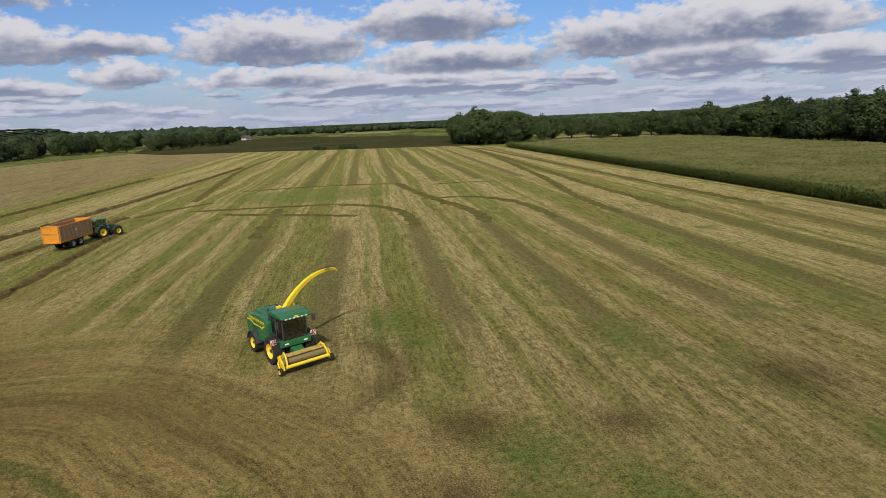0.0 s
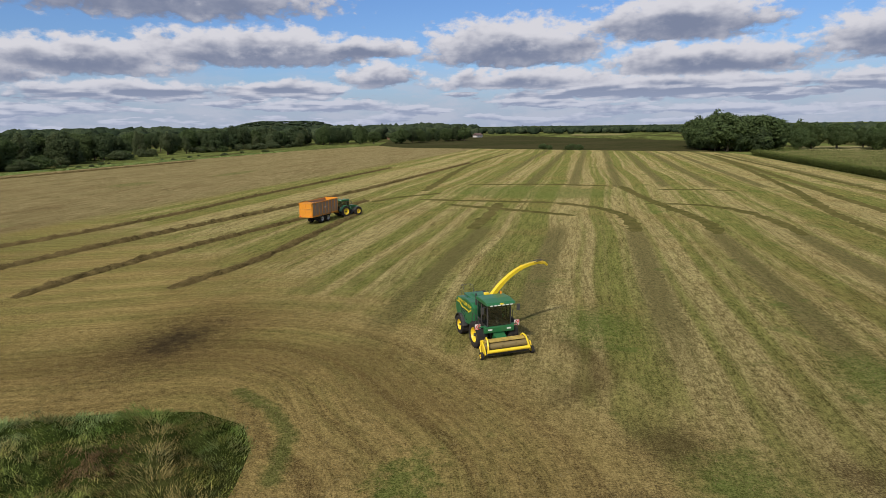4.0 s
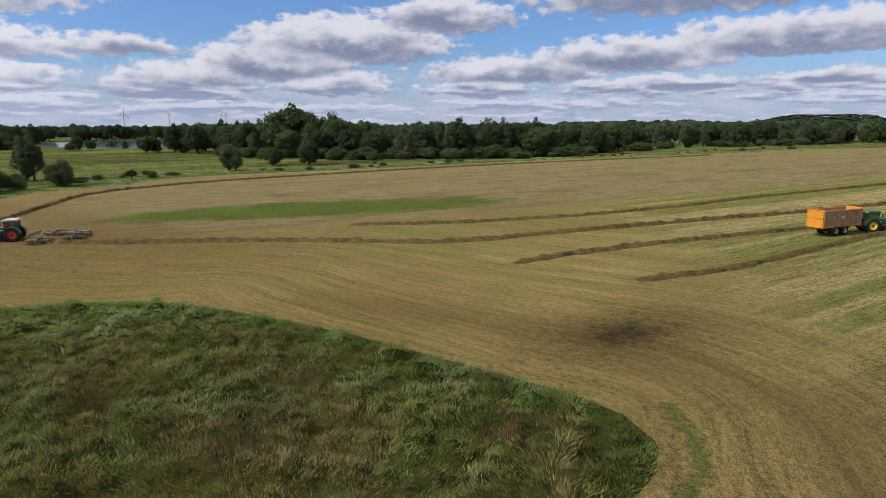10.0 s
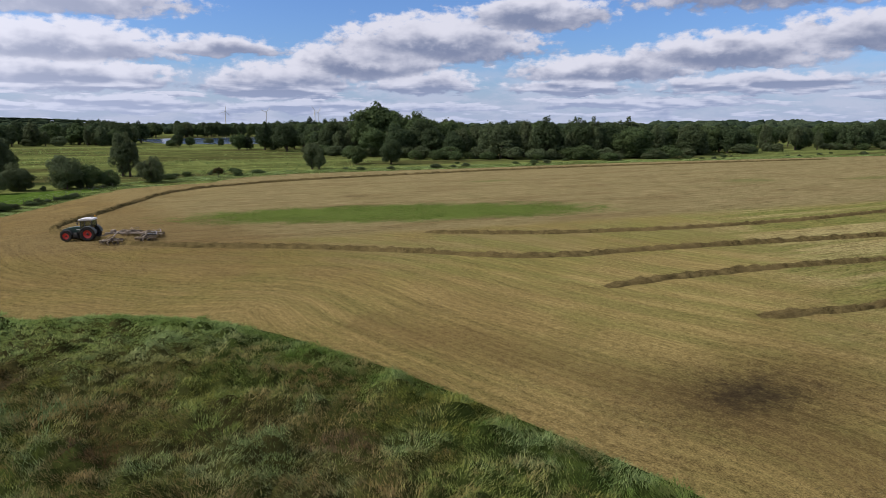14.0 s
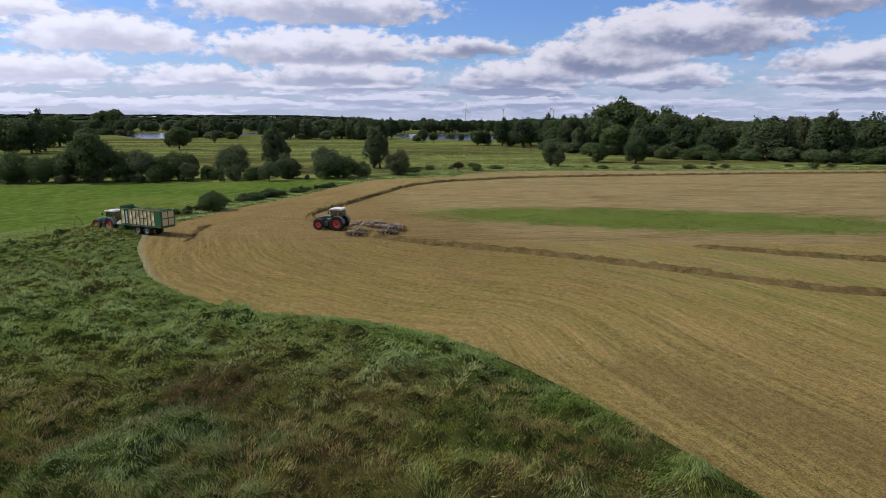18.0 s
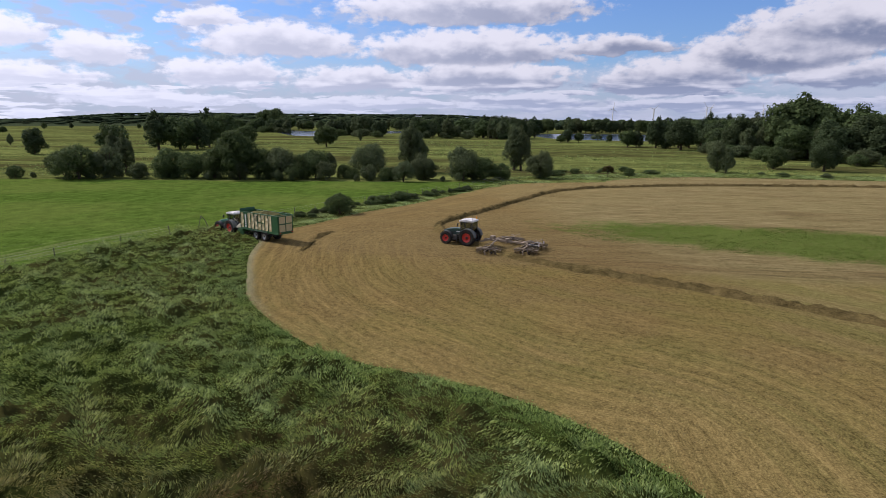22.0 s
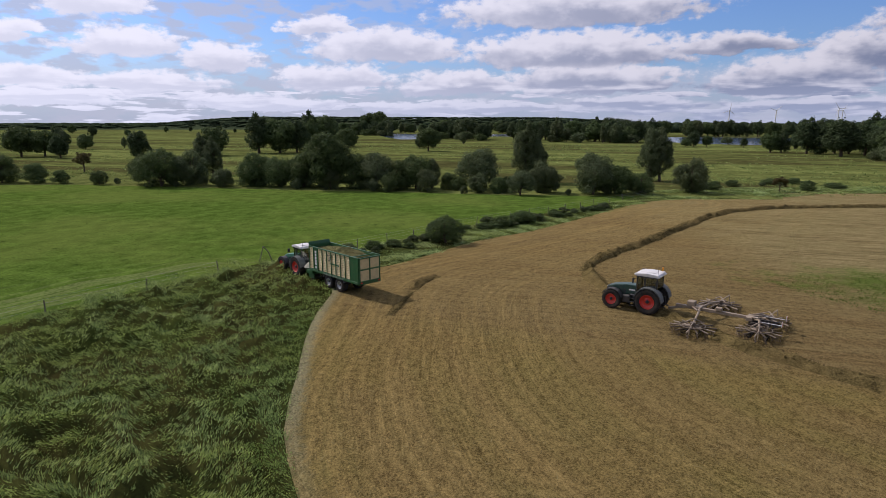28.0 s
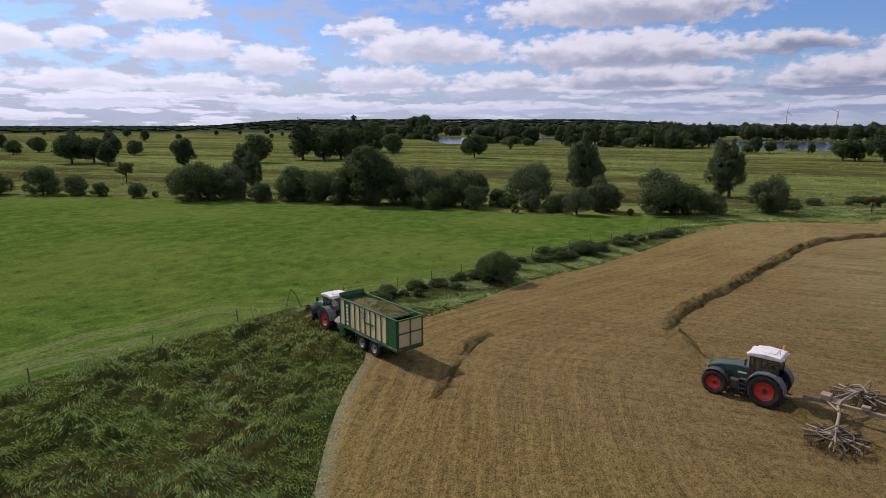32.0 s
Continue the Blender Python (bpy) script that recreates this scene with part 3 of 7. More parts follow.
M_MAIZE = leaf_material("maize_leaf", (0.065, 0.092, 0.022), (0.230, 0.270, 0.080))
M_BARK = plain("bark", (0.085, 0.066, 0.048), 0.9, dirt=(0.035, 0.032, 0.024), amount=0.8, scale=4.0, spec=0.2, bump=0.6)
M_WOOD = plain("weathered_post", (0.17, 0.145, 0.115), 0.9, dirt=(0.07, 0.06, 0.045), amount=0.7, scale=6.0, spec=0.2)


# ---- building helpers ----
def mesh_of(name, verts, faces, mat, smooth=False):
    me = bpy.data.meshes.new(name)
    me.from_pydata([tuple(v) for v in verts], [], [tuple(f) for f in faces])
    for k in (mat if isinstance(mat, (list, tuple)) else [mat]):
        me.materials.append(k)
    if smooth:
        me.polygons.foreach_set("use_smooth", [True] * len(me.polygons))
    return me


def quads_mesh(name, v, mat):
    """Many loose faces from an array of n x corners x 3."""
    n, k = v.shape[:2]
    me = bpy.data.meshes.new(name)
    me.vertices.add(k * n)
    me.vertices.foreach_set("co", np.asarray(v, np.float32).ravel())
    me.loops.add(k * n)
    me.loops.foreach_set("vertex_index", np.arange(k * n, dtype=np.int32))
    me.polygons.add(n)
    me.polygons.foreach_set("loop_start", np.arange(0, k * n, k, dtype=np.int32))
    me.materials.append(mat)
    me.update(calc_edges=True)
    return me


def inside(px, py, poly):
    """Which of the points lie in the outline."""
    hit = np.zeros(len(px), bool)
    for (x0, y0), (x1, y1) in zip(poly, poly[1:] + poly[:1]):
        cross = (y0 > py) != (y1 > py)
        hit ^= cross & (px < (x1 - x0) * (py - y0) / ((y1 - y0) or 1e-9) + x0)
    return hit


def smooth_line(pts, step=2.0):
    """A rounded line through the points."""
    p = [Vector((*q[:2], 0)) for q in pts]
    p = [p[0] * 2 - p[1], *p, p[-1] * 2 - p[-2]]
    out = []
    for a, b, c, d in zip(p, p[1:], p[2:], p[3:]):
        k = max(1, int((c - b).length / step))
        for i in range(k):
            t = i / k
            out.append(0.5 * (2 * b + (c - a) * t + (2 * a - 5 * b + 4 * c - d) * t * t + (3 * b - a - 3 * c + d) * t ** 3))
    return [(v.x, v.y) for v in out] + [tuple(pts[-1][:2])]


def sheet(name, outline, z, mat, label, category="ground"):
    """A flat area of ground with an outline."""
    bm = bmesh.new()
    vs = [bm.verts.new((x, y, z)) for x, y in outline]
    es = [bm.edges.new((p, q)) for p, q in zip(vs, vs[1:] + vs[:1])]
    bmesh.ops.triangle_fill(bm, edges=es, use_beauty=True, normal=(0, 0, 1))
    bm.normal_update()
    for f in bm.faces:
        if f.normal.z < 0:
            f.normal_flip()
    me = bpy.data.meshes.new(name)
    bm.to_mesh(me)
    bm.free()
    me.materials.append(mat)
    return tagged(new(name, me), label, category, kind="structure")


# ---- ground ----
FENCE = [(-60, -45), (-72, -43.5), (-83, -41.5), (-91, -39.5), (-98, -37.5), (-103, -36), (-113, -30), (-122, -26.5), (-134, -21.5), (-160, -7.5), (-178, 1)]
STRIP_EDGE = [(-181, 26), (-172, 4), (-144, -8), (-131, -13), (-122, -18), (-112, -21), (-106, -23), (-101, -26)]
HEDGE = [(-178, 1), (-176, -6), (-171, -25), (-169, -46), (-165, -70), (-162, -96), (-158, -125), (-148, -149), (-138, -185)]
FIELD = smooth_line(STRIP_EDGE[:-1] + ISLAND_EDGE, 2.5) + [(60, -120), (84, 60), (85, 102), (86, 144), (88, 226), (89, 330), (78, 356), (36, 375), (-33, 408), (-113, 441),
         (-150, 496), (-178, 400), (-188, 290), (-197, 200), (-198, 160), (-197, 115), (-200, 53), (-193, 28)]
ground = new("ground", mesh_of("ground", [(-4500, -4500, -0.04), (4500, -4500, -0.04), (4500, 4500, -0.04), (-4500, 4500, -0.04)], [(0, 1, 2, 3)], M_MEADOW))
tagged(ground, "yellowish green river meadow reaching to the horizon", "ground", kind="structure")
sheet("field", FIELD, 0.0, M_FIELD, "mown straw-coloured meadow with strips of stubble", "field")
PASTURE = FENCE + HEDGE[1:] + [(-110, -290), (-20, -290), (-30, -60)]
sheet("pasture", PASTURE, -0.02, M_PASTURE, "short bright green grazed pasture", "pasture")
ISLAND = smooth_line(ISLAND_EDGE, 2.5) + [(-30, -60), *FENCE[:6]]
sheet("rough_grass_ground", ISLAND, -0.018, M_ROUGH, "dark soil under tall uncut grass", "ground")
MARGIN = FENCE[5:] + STRIP_EDGE
sheet("field_margin", MARGIN, -0.016, M_ROUGH, "overgrown strip between fence and mown field", "ground")
GREEN_PATCH = [(-112, 12), (-118, 22), (-121, 33), (-118, 48), (-115, 66), (-109, 82), (-101, 91), (-93, 90), (-89, 76), (-94, 54), (-99, 34), (-104, 18)]
sheet("dark_crop_field", [(-150, 500), (-113, 443), (-33, 410), (36, 377), (89, 357), (110, 560), (-74, 880), (-210, 760)], -0.01, M_DARKCROP, "dark green crop field beyond the meadow", "field")
sheet("pale_field", [(5, 860), (70, 840), (95, 960), (15, 985)], -0.012, M_PALEFIELD, "pale stubble field far off", "field")


# ---- swaths of cut grass ----
def ridge(line, width, height, rng, step=0.4, cross=9):
    """A rough heap of hay along a line."""
    pts = smooth_line(line, step)
    v, f = [], []
    for i, (x, y) in enumerate(pts):
        a, b = pts[max(0, i - 1)], pts[min(len(pts) - 1, i + 1)]
        d = Vector((b[0] - a[0], b[1] - a[1], 0)).normalized()
        fade = min(1.0, (i + 0.2) / 4, (len(pts) - i - 0.8) / 4)
        fine = 0.28 if height < 0.1 else 0.06
        w = width * (0.8 + 0.5 * noise.noise((x * 0.35, y * 0.35, 0))) * (0.6 + 0.4 * fade)
        for k in range(cross):
            s = 2 * k / (cross - 1) - 1
            bump = 0.80 + 0.80 * noise.noise((x * 1.0, y * 0.8, s * 1.7)) + rng.uniform(-0.16, 0.16)
            z = height * fade * max(0.0, (1 - abs(s) ** 1.7)) * max(0.2, bump) - (0.02 if abs(s) == 1 and height > 0.1 else 0)
            off = s * w / 2 + rng.uniform(-0.05, 0.05) * w
            v.append((x - d.y * off + rng.uniform(-fine, fine) * (abs(s) == 1 or height > 0.1), y + d.x * off + rng.uniform(-fine, fine) * (abs(s) == 1 or height > 0.1), z + (0.012 if height > 0.1 else 0.02)))
        if i:
            for k in range(cross - 1):
                p = (i - 1) * cross + k
                f.append((p, p + 1, p + 1 + cross, p + cross))
    return v, f


def windrow(line, width, height, label="long ridge of raked hay on the mown field", name="windrow", mat=None):
    rng = random.Random(len(line) * 7 + int(abs(line[0][0])))
    if height > 0.1:
        width, height = width * 1.05, height * 1.05
    v, f = ridge(line, width, height, rng, 0.4 if height > 0.1 else 0.9)
    ob = new(name, mesh_of(name, v, f, mat or M_STRAW, True))
    # loose stalks that stick out of the ridge
    if height < 0.1:
        return tagged(ob, label, "track", kind="stuff")
    nrg = np.random.default_rng(len(v))
    pts = np.array(v)
    pick = pts[nrg.integers(0, len(pts), min(24000, int(len(pts) * 2.6)))]
    part_blades("loose_hay", pick, 0.18, 0.5, 0.03, nrg, M_STALK, ob, flat=1.0)
    return tagged(ob, label, "windrow", "windrows on the field")


def blades(pos, lo, hi, width, nrg, flat=0.35, height=None, comb=0.3):
    """Pointed grass blades at the places; comb says how far neighbours lean the same way."""
    n = len(pos)
    a = nrg.uniform(0, 2 * np.pi, n)
    h = (nrg.uniform(lo, hi, n) if height is None else height * nrg.uniform(0.6, 1.15, n))
    lie = 6.283 * np.sin(pos[:, 0] * 0.31 + 1.3 * np.sin(pos[:, 1] * 0.23)) * np.cos(pos[:, 1] * 0.27 + np.sin(pos[:, 0] * 0.41))
    sway = np.stack([np.cos(lie), np.sin(lie)], 1) * flat * comb
    lean = (nrg.normal(0, flat, (n, 2)) * (0.65 - 0.35 * comb) + sway) * h[:, None]
    side = np.stack([np.cos(a), np.sin(a)], 1) * (width * nrg.uniform(0.6, 1.5, n))[:, None]
    v = np.zeros((n, 3, 3))
    v[:] = pos[:, None, :]
    v[:, 0, :2] -= side
    v[:, 1, :2] += side
    v[:, 2, :2] += lean
    up = h * (0.35 if flat >= 1 else 1.0) * nrg.uniform(0.7, 1, n)
    v[:, 2, 2] += up
    return v


def part_blades(name, pos, lo, hi, width, nrg, mat, parent, flat=0.35, height=None, comb=0.3):
    ob = new(name, quads_mesh(name, blades(pos, lo, hi, width, nrg, flat, height, comb), mat))
    if parent is not None:
        ob.parent = parent
    return tagged(ob, kind="stuff")


M_STALK = leaf_material("hay_stalk", (0.046, 0.036, 0.013), (0.270, 0.208, 0.082))
RIM_ROW = [(-110, -4), (-116, -3), (-126, 1), (-137, 5), (-155, 12), (-163, 18), (-170, 29), (-177, 50), (-182, 90), (-185, 130), (-184, 180), (-176, 280)]
ROW_A = [(-110.5, -3.6), (-107, -2.6), (-103, -0.8), (-98.5, 2.6), (-94.6, 6), (-90.8, 10), (-87.8, 14.6), (-84.8, 20), (-81, 26.8), (-76.6, 33.6), (-71, 41.3), (-65, 48.4), (-61.5, 57), (-60.5, 66), (-58.5, 78), (-54.5, 100),
         (-50, 125), (-46, 153), (-42, 196), (-36, 262)]
ROW_B = [(-84, 47), (-77, 60), (-73, 73), (-70, 87), (-68, 110), (-68, 131), (-66, 165), (-62, 232)]
ROW_C = [(-48, 51), (-48, 60), (-46.5, 74), (-44, 88), (-41, 105), (-38, 130)]
ROW_D = [(-35, 56.5), (-33, 65), (-32.5, 73), (-33, 93), (-33.5, 112)]
windrow(RIM_ROW, 1.9, 0.5)
windrow(ROW_A, 1.9, 0.5)
windrow(ROW_B, 1.8, 0.42)
windrow(ROW_C, 1.8, 0.42)
windrow(ROW_D, 1.8, 0.42)
windrow([(-103.6, -16.9), (-101, -17.6), (-98.4, -17.3)], 1.5, 0.34, "short leftover heap of hay on the mown field")
windrow([(-97.4, -17.2), (-94.5, -16.8), (-91, -16.4)], 0.8, 0.13, "thin leftover wisp of hay on the mown field")
M_TRACK = sward("pressed_track", (0.062, 0.060, 0.017), (0.160, 0.145, 0.046), (0.150, 0.122, 0.044), 0.5, 2.0, 0.6)
TRACKS = [[(-27, 133), (-9, 131), (0, 130), (7, 126), (12, 120), (14.6, 110), (14.8, 96)], [(18, 166), (19.5, 150), (22, 132), (25, 117), (26.6, 106), (26.2, 96)],
          [(20, 130.5), (29, 129), (34, 124), (36.4, 117), (37.6, 106), (37.4, 96)], [(71, 299), (63, 220), (56, 158), (50.5, 124), (49, 108), (48.6, 96)],
          [(58, 92), (59, 108), (60, 139), (63, 177), (68, 243), (72, 320)], [(-19, 125), (-1, 116), (6, 112)], [(-22, 167), (-1, 169), (17, 165)], [(26, 157), (34, 158), (43, 156)],
          [(73, 95), (73.5, 150), (76, 330)], [(-30, 150), (-34, 250), (-28, 355)], [(-36, 128), (-33, 136), (-25, 146)], [(-9, 128), (-9.2, 112), (-10, 96)]]
for line in TRACKS:
    windrow(line, 2.7, 0.035, "flat darker track of pressed cut grass", "grass_track", M_TRACK)


# ---- trees ----
def tree_parts(kind, seed, far=False):
    """Trunk and crown of a tree of unit height, as meshes."""
    nrg, rng = np.random.default_rng(seed), random.Random(seed)
    low, wide, count, leaf, lobes, mat = {
        "oak_tree": (0.02, 0.43, 21000, 0.0165, 34, M_LEAF), "alder_tree": (-0.02, 0.32, 17000, 0.0150, 34, M_LEAF_DARK),
        "ash_tree": (0.0, 0.36, 18000, 0.0155, 32, M_LEAF_ASH), "birch_tree": (0.02, 0.25, 13000, 0.0135, 34, M_LEAF_GREY), "willow_bush": (-0.10, 0.54, 14000, 0.0200, 26, M_LEAF_GREY),
        "thorn_bush": (-0.12, 0.62, 14000, 0.0200, 30, M_LEAF), "dry_tree": (0.22, 0.40, 6000, 0.020, 18, M_LEAF_DRY)}[kind]
    if far:
        count, leaf = count // 3, leaf * 1.65
    # boughs: round masses of leaves spread over an egg-shaped crown
    mid, tall = (low + 1) / 2, (1 - low) / 2
    way = nrg.normal(size=(lobes, 3))
    way /= np.linalg.norm(way, axis=1)[:, None]
    size = nrg.uniform(0.17, 0.44, lobes)
    out = (1 - size * 0.80) * nrg.uniform(0.66, 1.06, lobes)
    centre = way * out[:, None]
    slim = 0.42 if kind in ("alder_tree", "birch_tree") else 0.20
    narrow = 1 - slim * np.clip(centre[:, 2] + 0.15, -0.35, 1)
    centre = centre * np.stack([wide * narrow, wide * narrow, np.full(lobes, tall)], 1) * nrg.uniform(0.84, 1.08, (lobes, 3)) + (0, 0, mid)
    radius = np.stack([size * wide * narrow ** 0.5 * 1.1, size * wide * narrow ** 0.5 * 1.1, size * tall * 0.85], 1)
    pick = nrg.choice(lobes, int(count * 1.9), p=size ** 2 / (size ** 2).sum())
    d = nrg.normal(size=(len(pick), 3))
    d /= np.linalg.norm(d, axis=1)[:, None]
    deep = 1 - 0.34 * nrg.random(len(pick)) ** 1.6 + nrg.normal(0, 0.09, len(pick)) + 0.30 * np.sin(d[:, 0] * 7 + pick) * np.sin(d[:, 1] * 7 + 2 * pick) * np.sin(d[:, 2] * 6 + pick)
    p = centre[pick] + d * radius[pick] * deep[:, None]
    # leaves hidden inside a neighbouring bough are left out
    keep = np.ones(len(p), bool)
    for k in range(lobes):
        keep &= (np.linalg.norm((p - centre[k]) / radius[k], axis=1) > 0.70) | (pick == k)
    s0 = seed * 3.7 + len(kind)
    keep &= np.array([noise.noise((x * 11 + s0, y * 11, z * 11)) for x, y, z in p]) > -0.33
    keep &= p[:, 2] > 0.0
    p, d = p[keep][:count], d[keep][:count]
    n = len(p)
    face = d * (1, 1, 0.9) + (0, 0, 0.20) + nrg.normal(0, 0.40, (n, 3))
    u = np.cross(face, nrg.normal(size=(n, 3)))
    u /= np.linalg.norm(u, axis=1)[:, None]
    w = np.cross(u, face)
    w /= np.linalg.norm(w, axis=1)[:, None]
    s = (leaf * nrg.uniform(0.45, 1.15, n))[:, None]
    q = np.stack([p - u * s, p - w * s * 0.7, p + u * s, p + w * s * 0.7], 1)
    q[:, :, 2] = np.maximum(q[:, :, 2], 0.004)
    centres = centre[np.argsort(nrg.random(lobes))[:14]].tolist()
    crown = quads_mesh("crown", q, mat)
    v, f = [], []

    def limb(a, b, r0, r1):
        a, b = Vector(a), Vector(b)
        z = (b - a).normalized()
        x = z.orthogonal().normalized()
        y = z.cross(x)
        base = len(v)
        for k, (p, r) in enumerate(((a, r0), ((a + b) / 2 + x * (b - a).length * rng.uniform(-0.06, 0.06), (r0 + r1) / 2), (b, r1))):
            v.extend(p + (x * math.cos(t) + y * math.sin(t)) * r for t in (i * math.tau / 7 for i in range(7)))
        for k in range(2):
            f.extend((base + k * 7 + i, base + k * 7 + (i + 1) % 7, base + k * 7 + 7 + (i + 1) % 7, base + k * 7 + 7 + i) for i in range(7))

    stems = 5 if "bush" in kind else 1
    for _ in range(stems):
        top = (rng.uniform(-0.2, 0.2) * (stems > 1), rng.uniform(-0.2, 0.2) * (stems > 1), 0.75)
        limb((rng.uniform(-0.05, 0.05) * (stems > 1), 0, -0.02), top, 0.03 if stems == 1 else 0.014, 0.007)
    for c in centres[:14]:
        limb((0, 0, max(0.1, c[2] * 0.55)), c, 0.011, 0.003)
    return mesh_of("trunk", v, f, M_BARK, True), crown


TREE_LABEL = {"oak_tree": "broad dark green oak with a rounded leafy crown", "alder_tree": "dense dark alder with a tall narrow crown",
              "ash_tree": "tall dark ash with an uneven leafy crown", "birch_tree": "slender grey-green birch with a loose crown", "willow_bush": "grey-green willow bush branching from the ground",
              "thorn_bush": "low dark green thorn bush", "dry_tree": "small tree with thin yellowish brown leaves"}
tree_stock, tree_turn = {}, random.Random(5)


def plant(kind, x, y, h, spread=1.0, group="scattered meadow trees"):
    """One tree of that height; all of a kind share a few crowns."""
    variant = (kind, tree_turn.randrange({"oak_tree": 4, "alder_tree": 4, "ash_tree": 4, "dry_tree": 1}.get(kind, 3)), math.hypot(x + 30, y - 10) > 225)
    k = h * spread
    m = Matrix.Translation((x, y, -0.04)) @ Matrix.Rotation(tree_turn.uniform(0, 6.28), 4, "Z") @ Matrix.Diagonal((k, k * tree_turn.uniform(0.9, 1.1), h, 1))
    if variant in tree_stock:
        ob = copy_thing(tree_stock[variant], m)
    else:
        trunk, crown = tree_parts(*variant)
        ob = tree_stock[variant] = new(kind)
        new("trunk", trunk).parent = ob
        new("crown", crown).parent = ob
        ob.matrix_basis = m
        tagged(ob, TREE_LABEL[kind], "bush" if "bush" in kind else "tree")
    # a copy takes the place alone from m, so its scale is set from there
    ob.matrix_basis = m
    ob["group"] = group
    return ob


HEDGE_TREES = [("thorn_bush", -156, -146, 6.1), ("thorn_bush", -158, -138, 4.3), ("thorn_bush", -159, -131, 2.9), ("dry_tree", -186, -154, 5.2), ("thorn_bush", -162, -104, 7.6),
               ("willow_bush", -166, -99, 7.2), ("thorn_bush", -165, -110, 6.5), ("birch_tree", -181, -108, 9.6), ("birch_tree", -180, -104, 9.0), ("thorn_bush", -170, -84, 6.8),
               ("thorn_bush", -170, -78, 6.0), ("thorn_bush", -172, -73, 6.4), ("oak_tree", -171, -67, 11.4), ("thorn_bush", -173, -61, 6.8), ("willow_bush", -173, -55, 7.0),
               ("thorn_bush", -174, -50, 5.8), ("thorn_bush", -176, -47, 6.6), ("birch_tree", -178, -44, 6.2), ("willow_bush", -180, -34, 7.8), ("birch_tree", -199, -27, 12.0),
               ("birch_tree", -200, -25, 11.0), ("willow_bush", -178, -19, 6.0), ("willow_bush", -178, -9, 7.4), ("thorn_bush", -181, -5, 5.6), ("thorn_bush", -182, 0, 4.0),
               ("birch_tree", -213, 2, 12.4), ("birch_tree", -212, 4, 11.0), ("willow_bush", -188, 10, 6.4), ("thorn_bush", -178, -40, 3.2), ("thorn_bush", -174, -28, 3.0),
               ("thorn_bush", -168, -92, 3.4), ("thorn_bush", -160, -120, 3.0), ("thorn_bush", -152, -156, 5.0), ("thorn_bush", -147, -168, 5.5)]
HEDGE_TREES = [(k, x, y, h * 1.2) for k, x, y, h in HEDGE_TREES]
hrng = random.Random(12)
for x, y in smooth_line(HEDGE[1:-2], 3.4):
    if hrng.random() < 0.8:
        HEDGE_TREES.append((hrng.choice(["willow_bush", "thorn_bush", "willow_bush"]), x - hrng.uniform(0, 7), y + hrng.uniform(-2, 2), hrng.choice([1.2, 1.6, 2.2, 3.2, 4.6, 5.4]) * hrng.uniform(0.8, 1.15)))
for row in HEDGE_TREES:
    plant(*row, group="hedge row along the pasture")
MEADOW_TREES = [("oak_tree", -238, -247, 12.5), ("oak_tree", -243, -240, 11), ("alder_tree", -236, -223, 9.4), ("oak_tree", -300, -282, 8), ("alder_tree", -251, -198, 11), ("oak_tree", -274, -180, 12.4),
                ("alder_tree", -298, -173, 16.5), ("oak_tree", -303, -165, 16), ("alder_tree", -310, -160, 15), ("oak_tree", -330, -165, 14), ("alder_tree", -380, -195, 19), ("oak_tree", -385, -187, 18),
                ("oak_tree", -371, -164, 11), ("oak_tree", -302, -362, 9), ("oak_tree", -280, -350, 8), ("alder_tree", -390, 62, 9.5), ("birch_tree", -219, 61.5, 9.2), ("birch_tree", -217, 63.5, 7.6),
                ("oak_tree", -237, 83.4, 7.2), ("ash_tree", -229, 95, 9.4), ("oak_tree", -389, 57, 9), ("alder_tree", -381, 71, 15), ("alder_tree", -378, 76, 13), ("alder_tree", -360, 80, 16),
                ("oak_tree", -446, 21, 5), ("birch_tree", -234, 225, 9.5), ("thorn_bush", -255, 116, 4), ("thorn_bush", -250, 124, 4.4), ("thorn_bush", -243, 130, 3.6), ("dry_tree", -196, 28, 3.0),
                ("thorn_bush", -200, 34, 2.2), ("oak_tree", -806, -343, 28), ("oak_tree", -815, -350, 27), ("oak_tree", -798, -352, 26)]
for kind, x, y, h in MEADOW_TREES:
    plant(kind, x, y, h * 1.12, 1.2)
plant("thorn_bush", -119.5, -21.5, 3.6, 1.1, "bushes along the fence")
plant("thorn_bush", -137, -15.5, 2.0, 1.6, "bushes along the fence")
plant("thorn_bush", -133, -17.5, 1.8, 1.6, "bushes along the fence")
scrub = random.Random(64)
for x, y in smooth_line(FENCE[5:-1], 2.0):
    for _ in range(2 if x < -107 else 0):
        plant(scrub.choice(["thorn_bush", "willow_bush"]), x + scrub.uniform(0.2, 2.2), y + scrub.uniform(0.6, 4.2), scrub.uniform(0.5, 1.25), scrub.uniform(1.2, 2.2), "bushes along the fence")


RIVER_GAPS = ((109.8, 113.4), (102.6, 104.6))


def by_the_river(x, y):
    """Open reaches through which the water shows."""
    bearing = math.degrees(math.atan2(-(x + 45), y - 4))
    return -800 < x < -400 and any(a < bearing < b for a, b in RIVER_GAPS)


